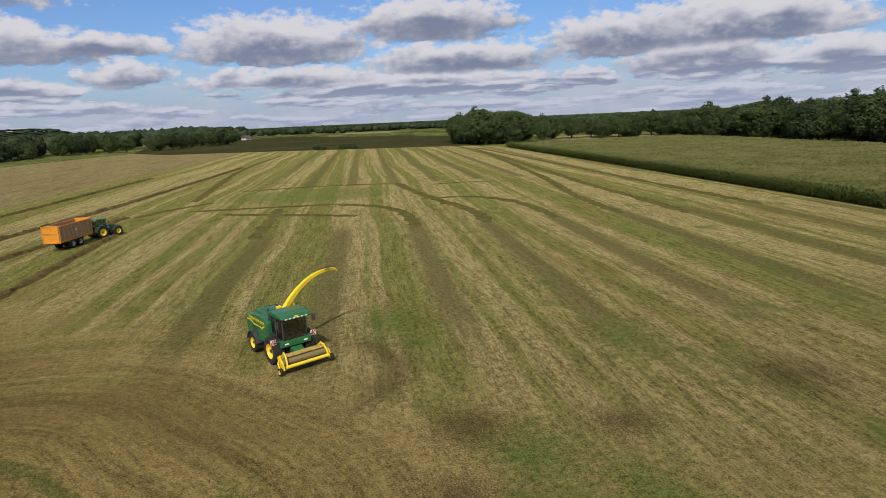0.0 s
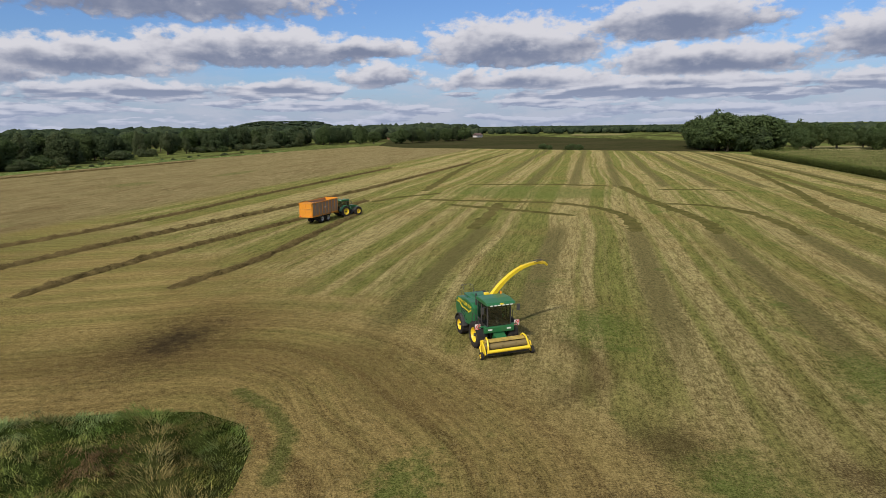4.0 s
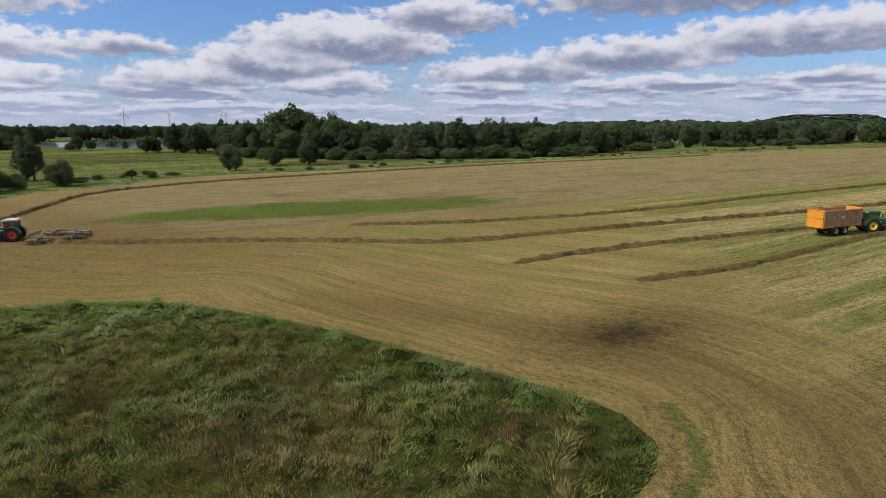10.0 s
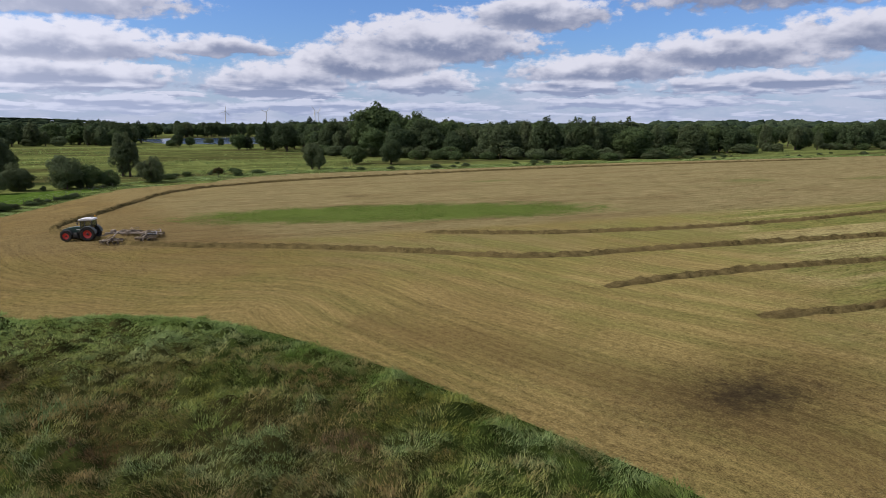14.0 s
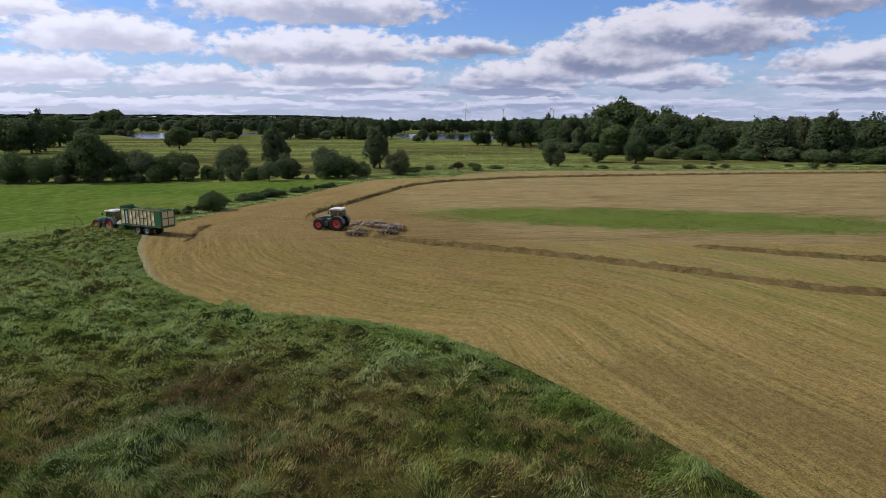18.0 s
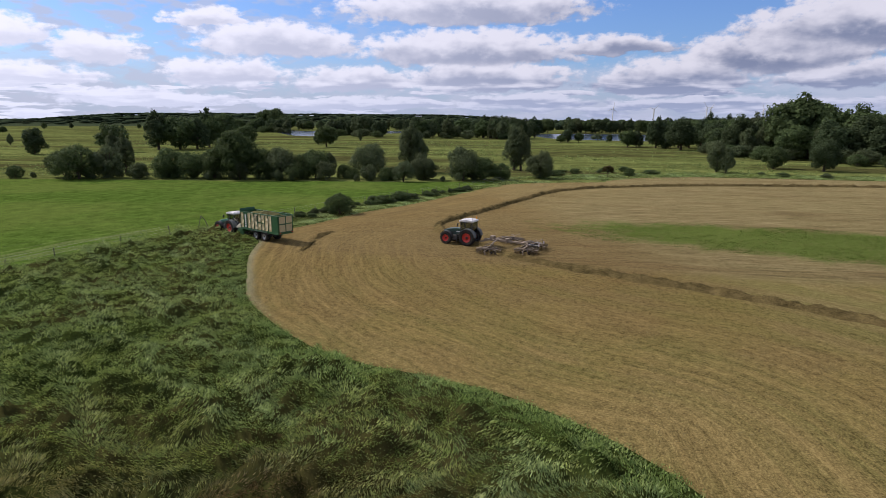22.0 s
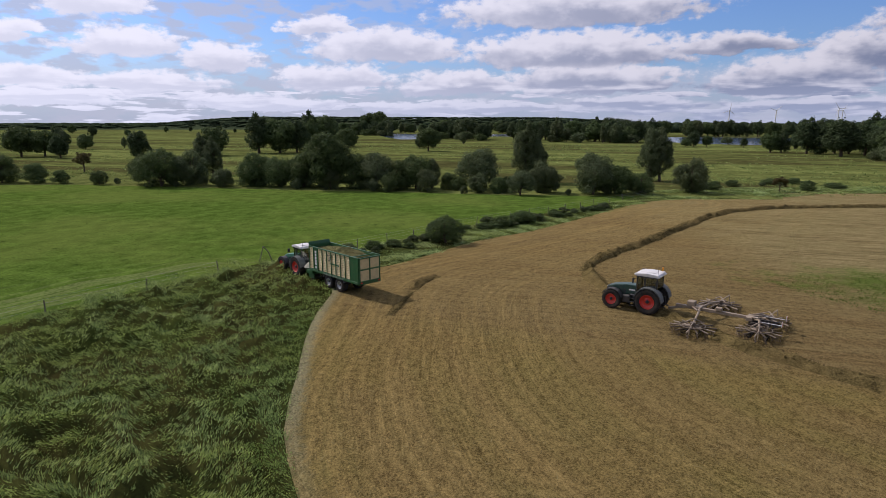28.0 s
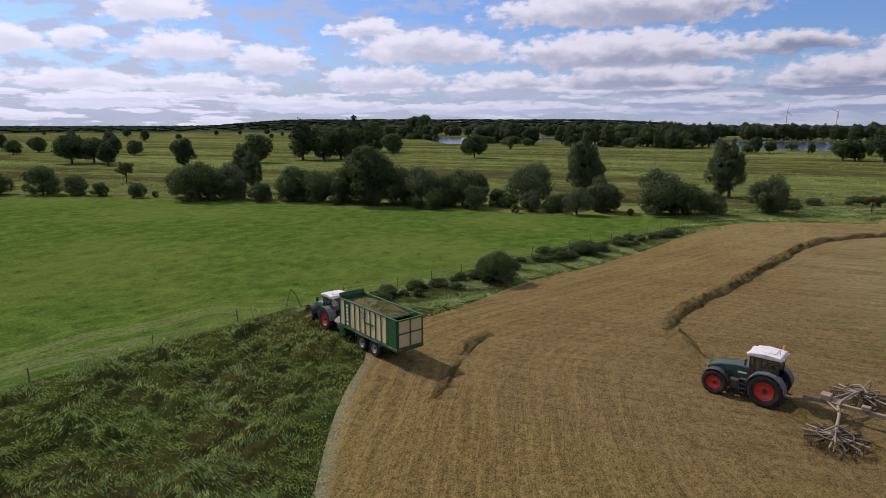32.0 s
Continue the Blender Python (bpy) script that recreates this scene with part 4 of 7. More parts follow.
def wood(line, depth, count, low, high, kinds, seed, group="woodland edge"):
    """Trees in a belt behind a line."""
    rng = random.Random(seed)
    pts = smooth_line(line, 4.0)
    for i in range(count):
        j = rng.randrange(len(pts) - 1)
        (x, y), (x1, y1) = pts[j], pts[j + 1]
        d = Vector((x1 - x, y1 - y)).normalized()
        back = depth * rng.random() ** 1.4
        h = rng.uniform(low, high) * (1 + 0.12 * back / max(depth, 1))
        kind, tx, ty, spread = rng.choice(kinds), x - d.y * back + rng.uniform(-2, 2), y + d.x * back + rng.uniform(-2, 2), rng.uniform(0.95, 1.35)
        if not by_the_river(tx, ty):
            plant(kind, tx, ty, h, spread, group)


def undergrowth(line, count, low, high, seed):
    """Bushes at the foot of a wood's edge."""
    rng = random.Random(seed)
    pts = smooth_line(line, 3.0)
    for _ in range(count):
        x, y = rng.choice(pts)
        x, y = x + rng.uniform(-5, 5), y + rng.uniform(-5, 5)
        if not by_the_river(x, y):
            plant(rng.choice(["willow_bush", "thorn_bush", "willow_bush"]), x, y, rng.uniform(low, high), rng.uniform(1.3, 2.0), "undergrowth along the wood")


MIXED = ["oak_tree", "alder_tree", "ash_tree", "ash_tree", "birch_tree"]
wood([(-395, 85), (-330, 92), (-300, 98), (-252, 141), (-227, 188), (-216, 225)], 45, 120, 12, 18.5, MIXED, 1)
for x, y, h in ((-303, 116, 26.5), (-301, 112, 25.8), (-305, 120, 25.8), (-298, 117, 24.5), (-296, 123, 21), (-291, 131, 21.5), (-286, 136, 19.5), (-282, 146, 18.5), (-290, 150, 18.5)):
    plant("oak_tree", x, y, h, 1.08, "woodland edge")
wood([(-224, 238), (-236, 285), (-238, 366), (-215, 480), (-194, 604)], 60, 125, 10, 17, MIXED, 2)
wood([(-160, 520), (-100, 640), (-190, 700)], 30, 26, 10, 16, ["alder_tree", "oak_tree"], 3)
wood([(190, 185), (186, 221), (193, 274), (191, 300)][::-1], 45, 46, 14, 20.5, ["oak_tree", "alder_tree", "alder_tree"], 4)
wood([(260, 60), (225, 120), (192, 180)][::-1], 40, 34, 20, 28, ["oak_tree", "alder_tree", "alder_tree"], 5)
wood([(240, 330), (190, 345), (150, 372), (128, 380)][::-1], 40, 44, 11, 16, ["oak_tree", "oak_tree", "alder_tree"], 6)
wood([(118, 358), (95, 348), (80, 372), (84, 420), (110, 520)][::-1], 40, 44, 14, 22, ["oak_tree", "alder_tree", "oak_tree"], 7)
wood([(-20, 402), (0, 394), (22, 383)], 6, 9, 2.5, 4.5, ["thorn_bush"], 8, "bushes on the field boundary")
wood([(-700, -330), (-640, -250), (-565, -180), (-525, -110), (-515, -60), (-510, -12), (-560, 8)], 55, 120, 11, 18, MIXED, 9)
wood([(-715, -25), (-745, 40), (-750, 150), (-735, 260), (-690, 360)], 60, 110, 13, 19, MIXED, 12)
wood([(-870, -440), (-845, -320), (-850, -180), (-830, -90)], 50, 60, 11, 17, MIXED, 29)
undergrowth([(-700, -330), (-640, -250), (-565, -180), (-525, -110), (-515, -60), (-510, -12)], 34, 4, 8, 13)
undergrowth([(-510, 30), (-496, 80), (-494, 150)], 7, 3, 5.5, 14)
undergrowth([(-330, 88), (-300, 94), (-250, 136), (-224, 186), (-213, 225)], 44, 3, 6.5, 15)
undergrowth([(-222, 238), (-233, 285), (-236, 366), (-213, 480)], 30, 3, 6, 16)
undergrowth([(-240, 150), (-218, 190), (-212, 215)], 8, 2.5, 4.5, 17)
wood([(-700, -300), (-640, -230), (-600, -170)], 40, 26, 8, 15, MIXED, 10)
wood([(-455, 20), (-440, 60), (-430, 110)], 12, 9, 5, 10, MIXED, 11)


def far_woods(name, count, near, far, az0, az1, low, high, seed, rise=None, clear=-1.0):
    """Distant wooded country: lumpy crowns that run into one another, joined; clear leaves glades."""
    nrg = np.random.default_rng(seed)
    ico = bmesh.new()
    bmesh.ops.create_icosphere(ico, subdivisions=2, radius=1.0)
    base = np.array([v.co for v in ico.verts])
    faces = np.array([[v.index for v in f.verts] for f in ico.faces])
    ico.free()
    az = np.radians(nrg.uniform(az0, az1, count))
    dist = near + (far - near) * nrg.random(count) ** 0.8
    c = np.stack([-np.sin(az) * dist, np.cos(az) * dist], 1)
    grove = np.array([noise.noise((x / 130, y / 130, seed)) for x, y in c])
    c, az, dist, grove = c[grove > clear], az[grove > clear], dist[grove > clear], grove[grove > clear]
    count = len(c)
    h = nrg.uniform(low, high, count) * (1 + (dist - near) / 4500) * (1 + 0.25 * grove)
    lift = np.zeros(count) if rise is None else rise(np.degrees(az), dist)
    n = len(base)
    lump = np.array([[noise.noise(tuple(v * 1.7 + 5.1 * k)) for v in base] for k in range(12)])[nrg.integers(0, 12, count)]
    jit = 1 + 0.55 * lump[:, :, None] + nrg.normal(0, 0.10, (count, n, 1))
    broad = nrg.uniform(0.45, 0.95, count) * (2.4 if near > 1300 else 1.0)
    v = base[None] * jit * np.stack([h * broad, h * broad, h * (0.26 if near > 1300 else 0.52)], 1)[:, None, :]
    v[:, :, :2] += c[:, None, :]
    v[:, :, 2] += (h * 0.42 + lift)[:, None]
    f = (faces[None] + (np.arange(count) * n)[:, None, None]).reshape(-1, 3)
    me = bpy.data.meshes.new(name)
    me.vertices.add(count * n)
    me.vertices.foreach_set("co", v.astype(np.float32).ravel())
    me.loops.add(len(f) * 3)
    me.loops.foreach_set("vertex_index", f.astype(np.int32).ravel())
    me.polygons.add(len(f))
    me.polygons.foreach_set("loop_start", np.arange(0, len(f) * 3, 3, dtype=np.int32))
    me.materials.append(M_FARWOOD)
    me.update(calc_edges=True)
    return tagged(new(name, me), "distant dark green wooded country on the skyline", "woodland", kind="stuff")


def far_material():
    m, n = material("far_wood")
    co = n.add("ShaderNodeTexCoord").outputs["Object"]
    isl = n.add("ShaderNodeNewGeometry").outputs["Random Per Island"]
    col = n.mix(isl, (0.024, 0.038, 0.020), (0.058, 0.074, 0.036))
    col = n.mix(n.ramp(n.noise(co, 0.4, 4.0, 0.7), 0.4, 0.65), col, (0.020, 0.031, 0.018))
    finish(n, col, 0.8, n.noise(co, 0.5, 5.0, 0.7), 0.7, 0.8, spec=0.0)
    return m


M_FARWOOD = far_material()


def hill(az, dist):
    """Height of the far wooded rises."""
    up = np.clip((dist - 1350) / 650, 0, 1)
    return up * (30 * np.exp(-((az - 25.5) / 4.2) ** 6) + 21 * np.exp(-((az - 111.5) / 18.5) ** 8) + 4 * np.clip((az - 30) / 10, 0, 1))


az_line, far_line = np.linspace(-62, 168, 116), np.linspace(1300, 3000, 10)
AZ, FAR = np.meshgrid(az_line, far_line, indexing="ij")
up = hill(AZ, FAR) - 0.3
rise_v = np.stack([-np.sin(np.radians(AZ)) * FAR, np.cos(np.radians(AZ)) * FAR, up], -1).reshape(-1, 3)
rise_f = [(i * 10 + j, i * 10 + j + 1, i * 10 + 11 + j, i * 10 + 10 + j) for i in range(115) for j in range(9)]
tagged(new("far_rise", mesh_of("far_rise", rise_v.tolist(), rise_f, M_FARWOOD, True)), "low wooded rises on the horizon", "hill", kind="structure")
nw = random.Random(77)
for x, y in smooth_line([(-186, 8), (-196, 24), (-204, 54), (-201, 116), (-202, 160), (-201, 200), (-192, 290), (-182, 400)], 3.2):
    if nw.random() < 0.32:
        plant(nw.choice(["thorn_bush", "willow_bush"]), x - nw.uniform(1, 16) ** 1.1, y, nw.uniform(0.7, 1.8), nw.uniform(1.6, 2.8), "weedy scrub along the field edge")
far_woods("far_woodland", 5600, 1400, 2350, -60, 165, 5.5, 8.5, 21, hill)
far_woods("mid_woodland", 1500, 930, 1500, 20, 100, 8, 14, 22, None, -0.05)
far_woods("mid_woodland", 320, 650, 1200, -60, -12, 8, 12, 24)
wood([(-520, 250), (-470, 380), (-380, 500), (-290, 640)], 120, 150, 9, 14, MIXED, 25)
far_woods("mid_woodland", 620, 720, 1300, 8, 46, 11, 17, 28)
far_woods("mid_woodland", 420, 1000, 1380, -16, 12, 7, 11, 31)
lone = random.Random(41)
for _ in range(34):
    turn, away = radians(lone.uniform(104, 150)), lone.uniform(330, 1150)
    plant(lone.choice(MIXED), -math.sin(turn) * away, math.cos(turn) * away, lone.uniform(6, 13), lone.uniform(0.9, 1.2))


# ---- machines: helpers ----
def part(name, bm, mat, parent, label="", smooth=False):
    """Link a bmesh as one mesh object under a thing or a part."""
    bmesh.ops.recalc_face_normals(bm, faces=bm.faces)
    me = bpy.data.meshes.new(name)
    bm.to_mesh(me)
    bm.free()
    me.materials.append(mat)
    if smooth:
        me.polygons.foreach_set("use_smooth", [True] * len(me.polygons))
    ob = new(name, me)
    ob.parent = parent
    if label:
        ob["label"] = label
    return ob


def box(bm, c, s, bevel=0.02, turn=(0, 0, 0)):
    r = bmesh.ops.create_cube(bm, size=1, matrix=pose(*c, *turn) @ Matrix.Diagonal((*s, 1)))
    if bevel:
        es = list({e for v in r["verts"] for e in v.link_edges})
        bmesh.ops.bevel(bm, geom=es, offset=min(bevel, min(s) * 0.4), segments=2, affect="EDGES", profile=0.5)
    return bm


def boxes(*rows, bevel=0.02):
    bm = bmesh.new()
    for c, s, *turn in rows:
        box(bm, c, s, bevel, turn[0] if turn else (0, 0, 0))
    return bm


def prism(bm, profile, y0, y1, bevel=0.03, inset=0.0):
    """A side profile (x, z) drawn out from y0 to y1."""
    a = [bm.verts.new((x, y0, z)) for x, z in profile]
    b = [bm.verts.new((x, y1, z)) for x, z in profile]
    n = len(a)
    fs = [bm.faces.new(a), bm.faces.new(b[::-1])] + [bm.faces.new((a[i], b[i], b[(i + 1) % n], a[(i + 1) % n])) for i in range(n)]
    if bevel:
        es = list({e for f in fs for e in f.edges})
        bmesh.ops.bevel(bm, geom=es, offset=bevel, segments=2, affect="EDGES", profile=0.5)
    return bm


def tube(bm, pts, r, seg=8, r_end=None):
    """A round bar along points."""
    pts = [Vector(p) for p in pts]
    rings = []
    for i, p in enumerate(pts):
        d = (pts[min(i + 1, len(pts) - 1)] - pts[max(i - 1, 0)]).normalized()
        x = d.cross(Vector((0, 0, 1)))
        x = x.normalized() if x.length > 0.05 else Vector((1, 0, 0))
        y = d.cross(x)
        k = r if r_end is None else r + (r_end - r) * i / (len(pts) - 1)
        rings.append([bm.verts.new(p + (x * math.cos(t) + y * math.sin(t)) * k) for t in (j * math.tau / seg for j in range(seg))])
    for a, b in zip(rings, rings[1:]):
        for j in range(seg):
            bm.faces.new((a[j], a[(j + 1) % seg], b[(j + 1) % seg], b[j]))
    bm.faces.new(rings[0]), bm.faces.new(rings[-1][::-1])
    return bm


def lathe(bm, profile, centre, seg=28, caps=True):
    """A body of revolution about the y axis: profile of (radius, y)."""
    rings = [[bm.verts.new((centre[0] + r * math.sin(t), centre[1] + y, centre[2] + r * math.cos(t))) for t in (j * math.tau / seg for j in range(seg))] for r, y in profile]
    for a, b in zip(rings, rings[1:]):
        for j in range(seg):
            bm.faces.new((a[j], a[(j + 1) % seg], b[(j + 1) % seg], b[j]))
    if caps:
        bm.faces.new(rings[0]), bm.faces.new(rings[-1][::-1])
    return bm


def wheel(parent, x, y, r, w, rim_mat, lugs=20, z=None):
    """Tyre with lugs and a dished rim; the dish faces outwards."""
    z = r if z is None else z
    s = 1 if y > 0 else -1
    bm = bmesh.new()
    lathe(bm, [(0.55 * r, -0.46 * w), (0.80 * r, -0.52 * w), (0.94 * r, -0.47 * w), (0.975 * r, -0.25 * w), (0.98 * r, 0), (0.975 * r, 0.25 * w), (0.94 * r, 0.47 * w), (0.80 * r, 0.52 * w), (0.55 * r, 0.46 * w)], (x, y, z), 32, False)
    for i in range(lugs):
        for side in (-1, 1):
            t = (i + (0.5 if side > 0 else 0)) * 360 / lugs
            m = Matrix.Translation((x, y, z)) @ Matrix.Rotation(radians(t), 4, "Y") @ pose(0, side * 0.25 * w, 0.975 * r, 0, 0, side * 35)
            bmesh.ops.create_cube(bm, size=1, matrix=m @ Matrix.Diagonal((0.05 * r, 0.52 * w, 0.05 * r, 1)))
    tyre = part("wheel", bm, M_RUBBER, parent, "black rubber tyre with deep lugs")
    bm = bmesh.new()
    lathe(bm, [(0.57 * r, -0.45 * w), (0.57 * r, s * 0.05 * w if s < 0 else 0), (0.57 * r, 0.45 * w)], (x, y, z), 28, False)
    lathe(bm, [(0.60 * r, s * 0.455 * w), (0.55 * r, s * 0.465 * w), (0.50 * r, s * 0.30 * w), (0.30 * r, s * 0.16 * w), (0.16 * r, s * 0.20 * w), (0.02, s * 0.20 * w)], (x, y, z), 28, False)
    part("rim", bm, rim_mat, tyre, smooth=False)
    bm = bmesh.new()
    lathe(bm, [(0.13 * r, s * 0.15 * w), (0.13 * r, s * 0.36 * w), (0.09 * r, s * 0.42 * w), (0.02, s * 0.42 * w)], (x, y, z), 16)
    part("hub", bm, M_DARK, tyre)
    return tyre


def glass_material():
    m, n = material("cab_glass")
    t = n.add("ShaderNodeBsdfTransparent", None, Color=(0.62, 0.66, 0.66))
    g = n.add("ShaderNodeBsdfGlossy", None, Color=(0.9, 0.95, 1.0), Roughness=0.03)
    n.add("ShaderNodeOutputMaterial", None, Surface=n.add("ShaderNodeMixShader", None, i0=0.10, i1=t, i2=g))
    return m


M_GLASS = glass_material()
M_RUBBER = plain("tyre_rubber", (0.022, 0.021, 0.020), 0.85, dirt=(0.10, 0.075, 0.045), amount=0.7, spec=0.2)
M_DARK = plain("dark_steel", (0.035, 0.036, 0.036), 0.6, dirt=(0.11, 0.085, 0.05), amount=0.6)
M_STEEL = plain("bare_steel", (0.42, 0.42, 0.40), 0.45, 0.7, dirt=(0.16, 0.12, 0.08), amount=0.5)
M_RED = plain("red_rim_paint", (0.56, 0.035, 0.018), 0.4, amount=0.3)
M_TEAL = plain("bluish_green_paint", (0.035, 0.155, 0.105), 0.35, amount=0.3)
M_DKTEAL = plain("dark_green_paint", (0.018, 0.060, 0.045), 0.35, amount=0.35)
M_WHITE = plain("white_paint", (0.66, 0.64, 0.60), 0.45, amount=0.35)
M_GREY = plain("grey_plastic", (0.10, 0.11, 0.10), 0.6, amount=0.4)
M_GREEN = plain("leaf_green_paint", (0.010, 0.125, 0.040), 0.30, amount=0.3)
M_WGREEN = plain("wagon_green_paint", (0.015, 0.092, 0.026), 0.4, amount=0.3)
M_YELLOW = plain("bright_yellow_paint", (0.80, 0.58, 0.02), 0.35, amount=0.3)
M_CREAM = plain("cream_slat_paint", (0.62, 0.50, 0.25), 0.5, amount=0.4)
M_IVORY = plain("ivory_cover", (0.66, 0.61, 0.46), 0.5, amount=0.3)
M_ORANGE = plain("orange_paint", (0.66, 0.26, 0.018), 0.4, amount=0.3)
M_SILVER = plain("galvanised_slat", (0.45, 0.44, 0.45), 0.5, 0.4, amount=0.4)
M_WORN = plain("worn_yellow_sheet", (0.42, 0.30, 0.06), 0.6, dirt=(0.12, 0.085, 0.04), amount=0.9, scale=2.0)
M_BLACK = plain("black_mesh", (0.012, 0.013, 0.012), 0.7, amount=0.2)
# grey-beige slats, browned for shade and bounce from the orange paint
M_BROWN = plain("shade_browned_slat", (0.33, 0.23, 0.15), 0.6, amount=0.4)
M_LAMP = plain("lamp_lens", (0.75, 0.74, 0.68), 0.15, amount=0.1)
M_AMBER = plain("amber_lens", (0.7, 0.28, 0.02), 0.2, amount=0.1)
M_WARNRED = plain("warning_red", (0.6, 0.03, 0.02), 0.5, amount=0.2)
M_RAKE = plain("beige_rake_paint", (0.27, 0.21, 0.14), 0.55, amount=0.6)
M_RUST = plain("dusty_brown_steel", (0.115, 0.085, 0.055), 0.7, amount=0.6)
M_CHOP = sward("chopped_grass", (0.060, 0.060, 0.022), (0.210, 0.200, 0.090), (0.17, 0.14, 0.06), 0.4, 4.0, 1.0)


# ---- tractors ----
def tractor(label, paint, rims, roof, cabin=M_GREY, ballast=True):
    """Four-wheel tractor; origin on the ground under the rear axle, heading +x."""
    ob = tagged(new("tractor"), label, "tractor", "tractors on the field")
    for y in (0.96, -0.96):
        wheel(ob, 0, y, 1.0, 0.66, rims, 22)
        wheel(ob, 2.85, y * 0.98, 0.76, 0.54, rims, 18)
    bm = boxes(((1.4, 0, 0.85), (3.6, 0.62, 0.55)), ((0.1, 0, 0.95), (0.9, 0.9, 0.75)), ((0, 0, 1.0), (0.32, 1.4, 0.32)), ((2.85, 0, 0.76), (0.28, 1.5, 0.26)), ((3.3, 0, 0.95), (0.55, 0.7, 0.5)))
    part("chassis", bm, M_DARK, ob)
    bm = bmesh.new()
    prism(bm, [(1.05, 1.12), (3.25, 1.12), (3.42, 1.25), (3.40, 1.62), (2.9, 1.80), (1.9, 1.93), (1.05, 1.97)], -0.46, 0.46, 0.09)
    hood = part("hood", bm, paint, ob, "painted engine hood sloping to the nose")
    part("grille", boxes(((3.42, 0, 1.35), (0.10, 0.78, 0.55)), ((3.30, 0.40, 1.3), (0.35, 0.14, 0.5)), ((3.30, -0.40, 1.3), (0.35, 0.14, 0.5)), bevel=0.04), M_DARK, hood)
    for y in (0.24, -0.24):
        part("headlight", boxes(((3.47, y, 1.50), (0.05, 0.26, 0.14))), M_LAMP, hood)
    for y in (0.472, -0.472):
        bm = boxes(*[((1.95 + i * 0.10, y, 1.42 - 0.01 * i), (0.05, 0.012, 0.34)) for i in range(6)], bevel=0.0)
        part("vent", bm, M_DARK, hood)
        part("badge", boxes(((1.45, y, 1.55), (0.5, 0.012, 0.12)), bevel=0.004), M_WHITE, hood, "pale maker's plate")
    # cab: floor, posts, panes, roof
    cab = part("cab_frame", boxes(((0.25, 0, 1.30), (1.65, 1.6, 0.22)),
               *[((x, y, 2.10), (0.09, 0.09, 1.55)) for x, y in ((1.03, 0.66), (1.03, -0.66), (0.38, 0.80), (0.38, -0.80), (-0.52, 0.76), (-0.52, -0.76))],
               ((0.25, 0.78, 2.80), (1.6, 0.08, 0.10)), ((0.25, -0.78, 2.80), (1.6, 0.08, 0.10))), M_DARK, ob)
    for y in (0.79, -0.79):
        bm = bmesh.new()
        prism(bm, [(0.42, 1.40), (1.00, 1.40), (1.00, 2.78), (0.42, 2.78)], y * 0.93, y * 0.93 + 0.012, 0)
        prism(bm, [(-0.48, 1.75), (0.34, 1.75), (0.34, 2.78), (-0.48, 2.78)], y, y + 0.012, 0)
        part("side_window", bm, M_GLASS, cab)
    part("windscreen", boxes(((1.05, 0, 2.12), (0.014, 1.26, 1.35)), bevel=0), M_GLASS, cab)
    part("rear_window", boxes(((-0.55, 0, 2.22), (0.014, 1.45, 1.15)), bevel=0), M_GLASS, cab)
    part("seat", boxes(((0.05, 0, 1.62), (0.5, 0.5, 0.16)), ((-0.2, 0, 1.98), (0.14, 0.5, 0.66)), bevel=0.05), M_DARK, cab)
    bm = bmesh.new()
    tube(bm, [(0.62 + 0.18 * math.cos(t) * 0.5, 0.2 * math.sin(t), 1.95 + 0.18 * math.cos(t) * 0.8) for t in (i * math.tau / 14 for i in range(15))], 0.018, 6)
    tube(bm, [(0.85, 0, 1.5), (0.62, 0, 1.95)], 0.035, 6)
    part("steering_wheel", bm, M_DARK, cab)
    bm = bmesh.new()
    prism(bm, [(-0.72, 2.84), (1.12, 2.84), (1.26, 2.92), (1.10, 3.06), (0.3, 3.12), (-0.62, 3.08)], -0.88, 0.88, 0.07)
    top = part("roof", bm, roof, ob, "pale cab roof" if roof is M_WHITE else "painted cab roof")
    part("roof_hatch", boxes(((0.15, 0, 3.125), (0.8, 0.9, 0.03))), M_GREY if roof is not M_WHITE else M_WHITE, top)
    for y in (0.6, -0.6):
        part("work_light", boxes(((1.24, y, 2.93), (0.06, 0.22, 0.10))), M_LAMP, top)
        part("work_light", boxes(((-0.74, y, 2.95), (0.06, 0.22, 0.10))), M_LAMP, top)
    bm = bmesh.new()
    tube(bm, [(-0.45, -0.7, 3.08), (-0.45, -0.7, 3.24)], 0.03)
    tube(bm, [(-0.45, -0.7, 3.22), (-0.45, -0.7, 3.40)], 0.075, 12)
    part("beacon", bm, M_AMBER, top)
    bm = bmesh.new()
    tube(bm, [(-0.5, 0.6, 3.08), (-0.52, 0.6, 3.7)], 0.012, 6)
    part("aerial", bm, M_DARK, top)
    for s in (1, -1):
        # mudguards follow the tyres
        bm = bmesh.new()
        arc = [(1.10 * math.cos(radians(a)), 1.0 + 1.10 * math.sin(radians(a))) for a in range(15, 176, 20)]
        inner = [(1.03 * math.cos(radians(a)), 1.0 + 1.03 * math.sin(radians(a))) for a in range(175, 14, -20)]
        prism(bm, arc + inner, s * 0.62, s * 1.30, 0)
        part("mudguard", bm, cabin, ob)
        bm = bmesh.new()
        arc = [(2.85 + 0.86 * math.cos(radians(a)), 0.76 + 0.86 * math.sin(radians(a))) for a in range(25, 166, 20)]
        inner = [(2.85 + 0.82 * math.cos(radians(a)), 0.76 + 0.82 * math.sin(radians(a))) for a in range(165, 24, -20)]
        prism(bm, arc + inner, s * 0.66, s * 1.18, 0)
        part("front_mudguard", bm, M_DARK, ob)
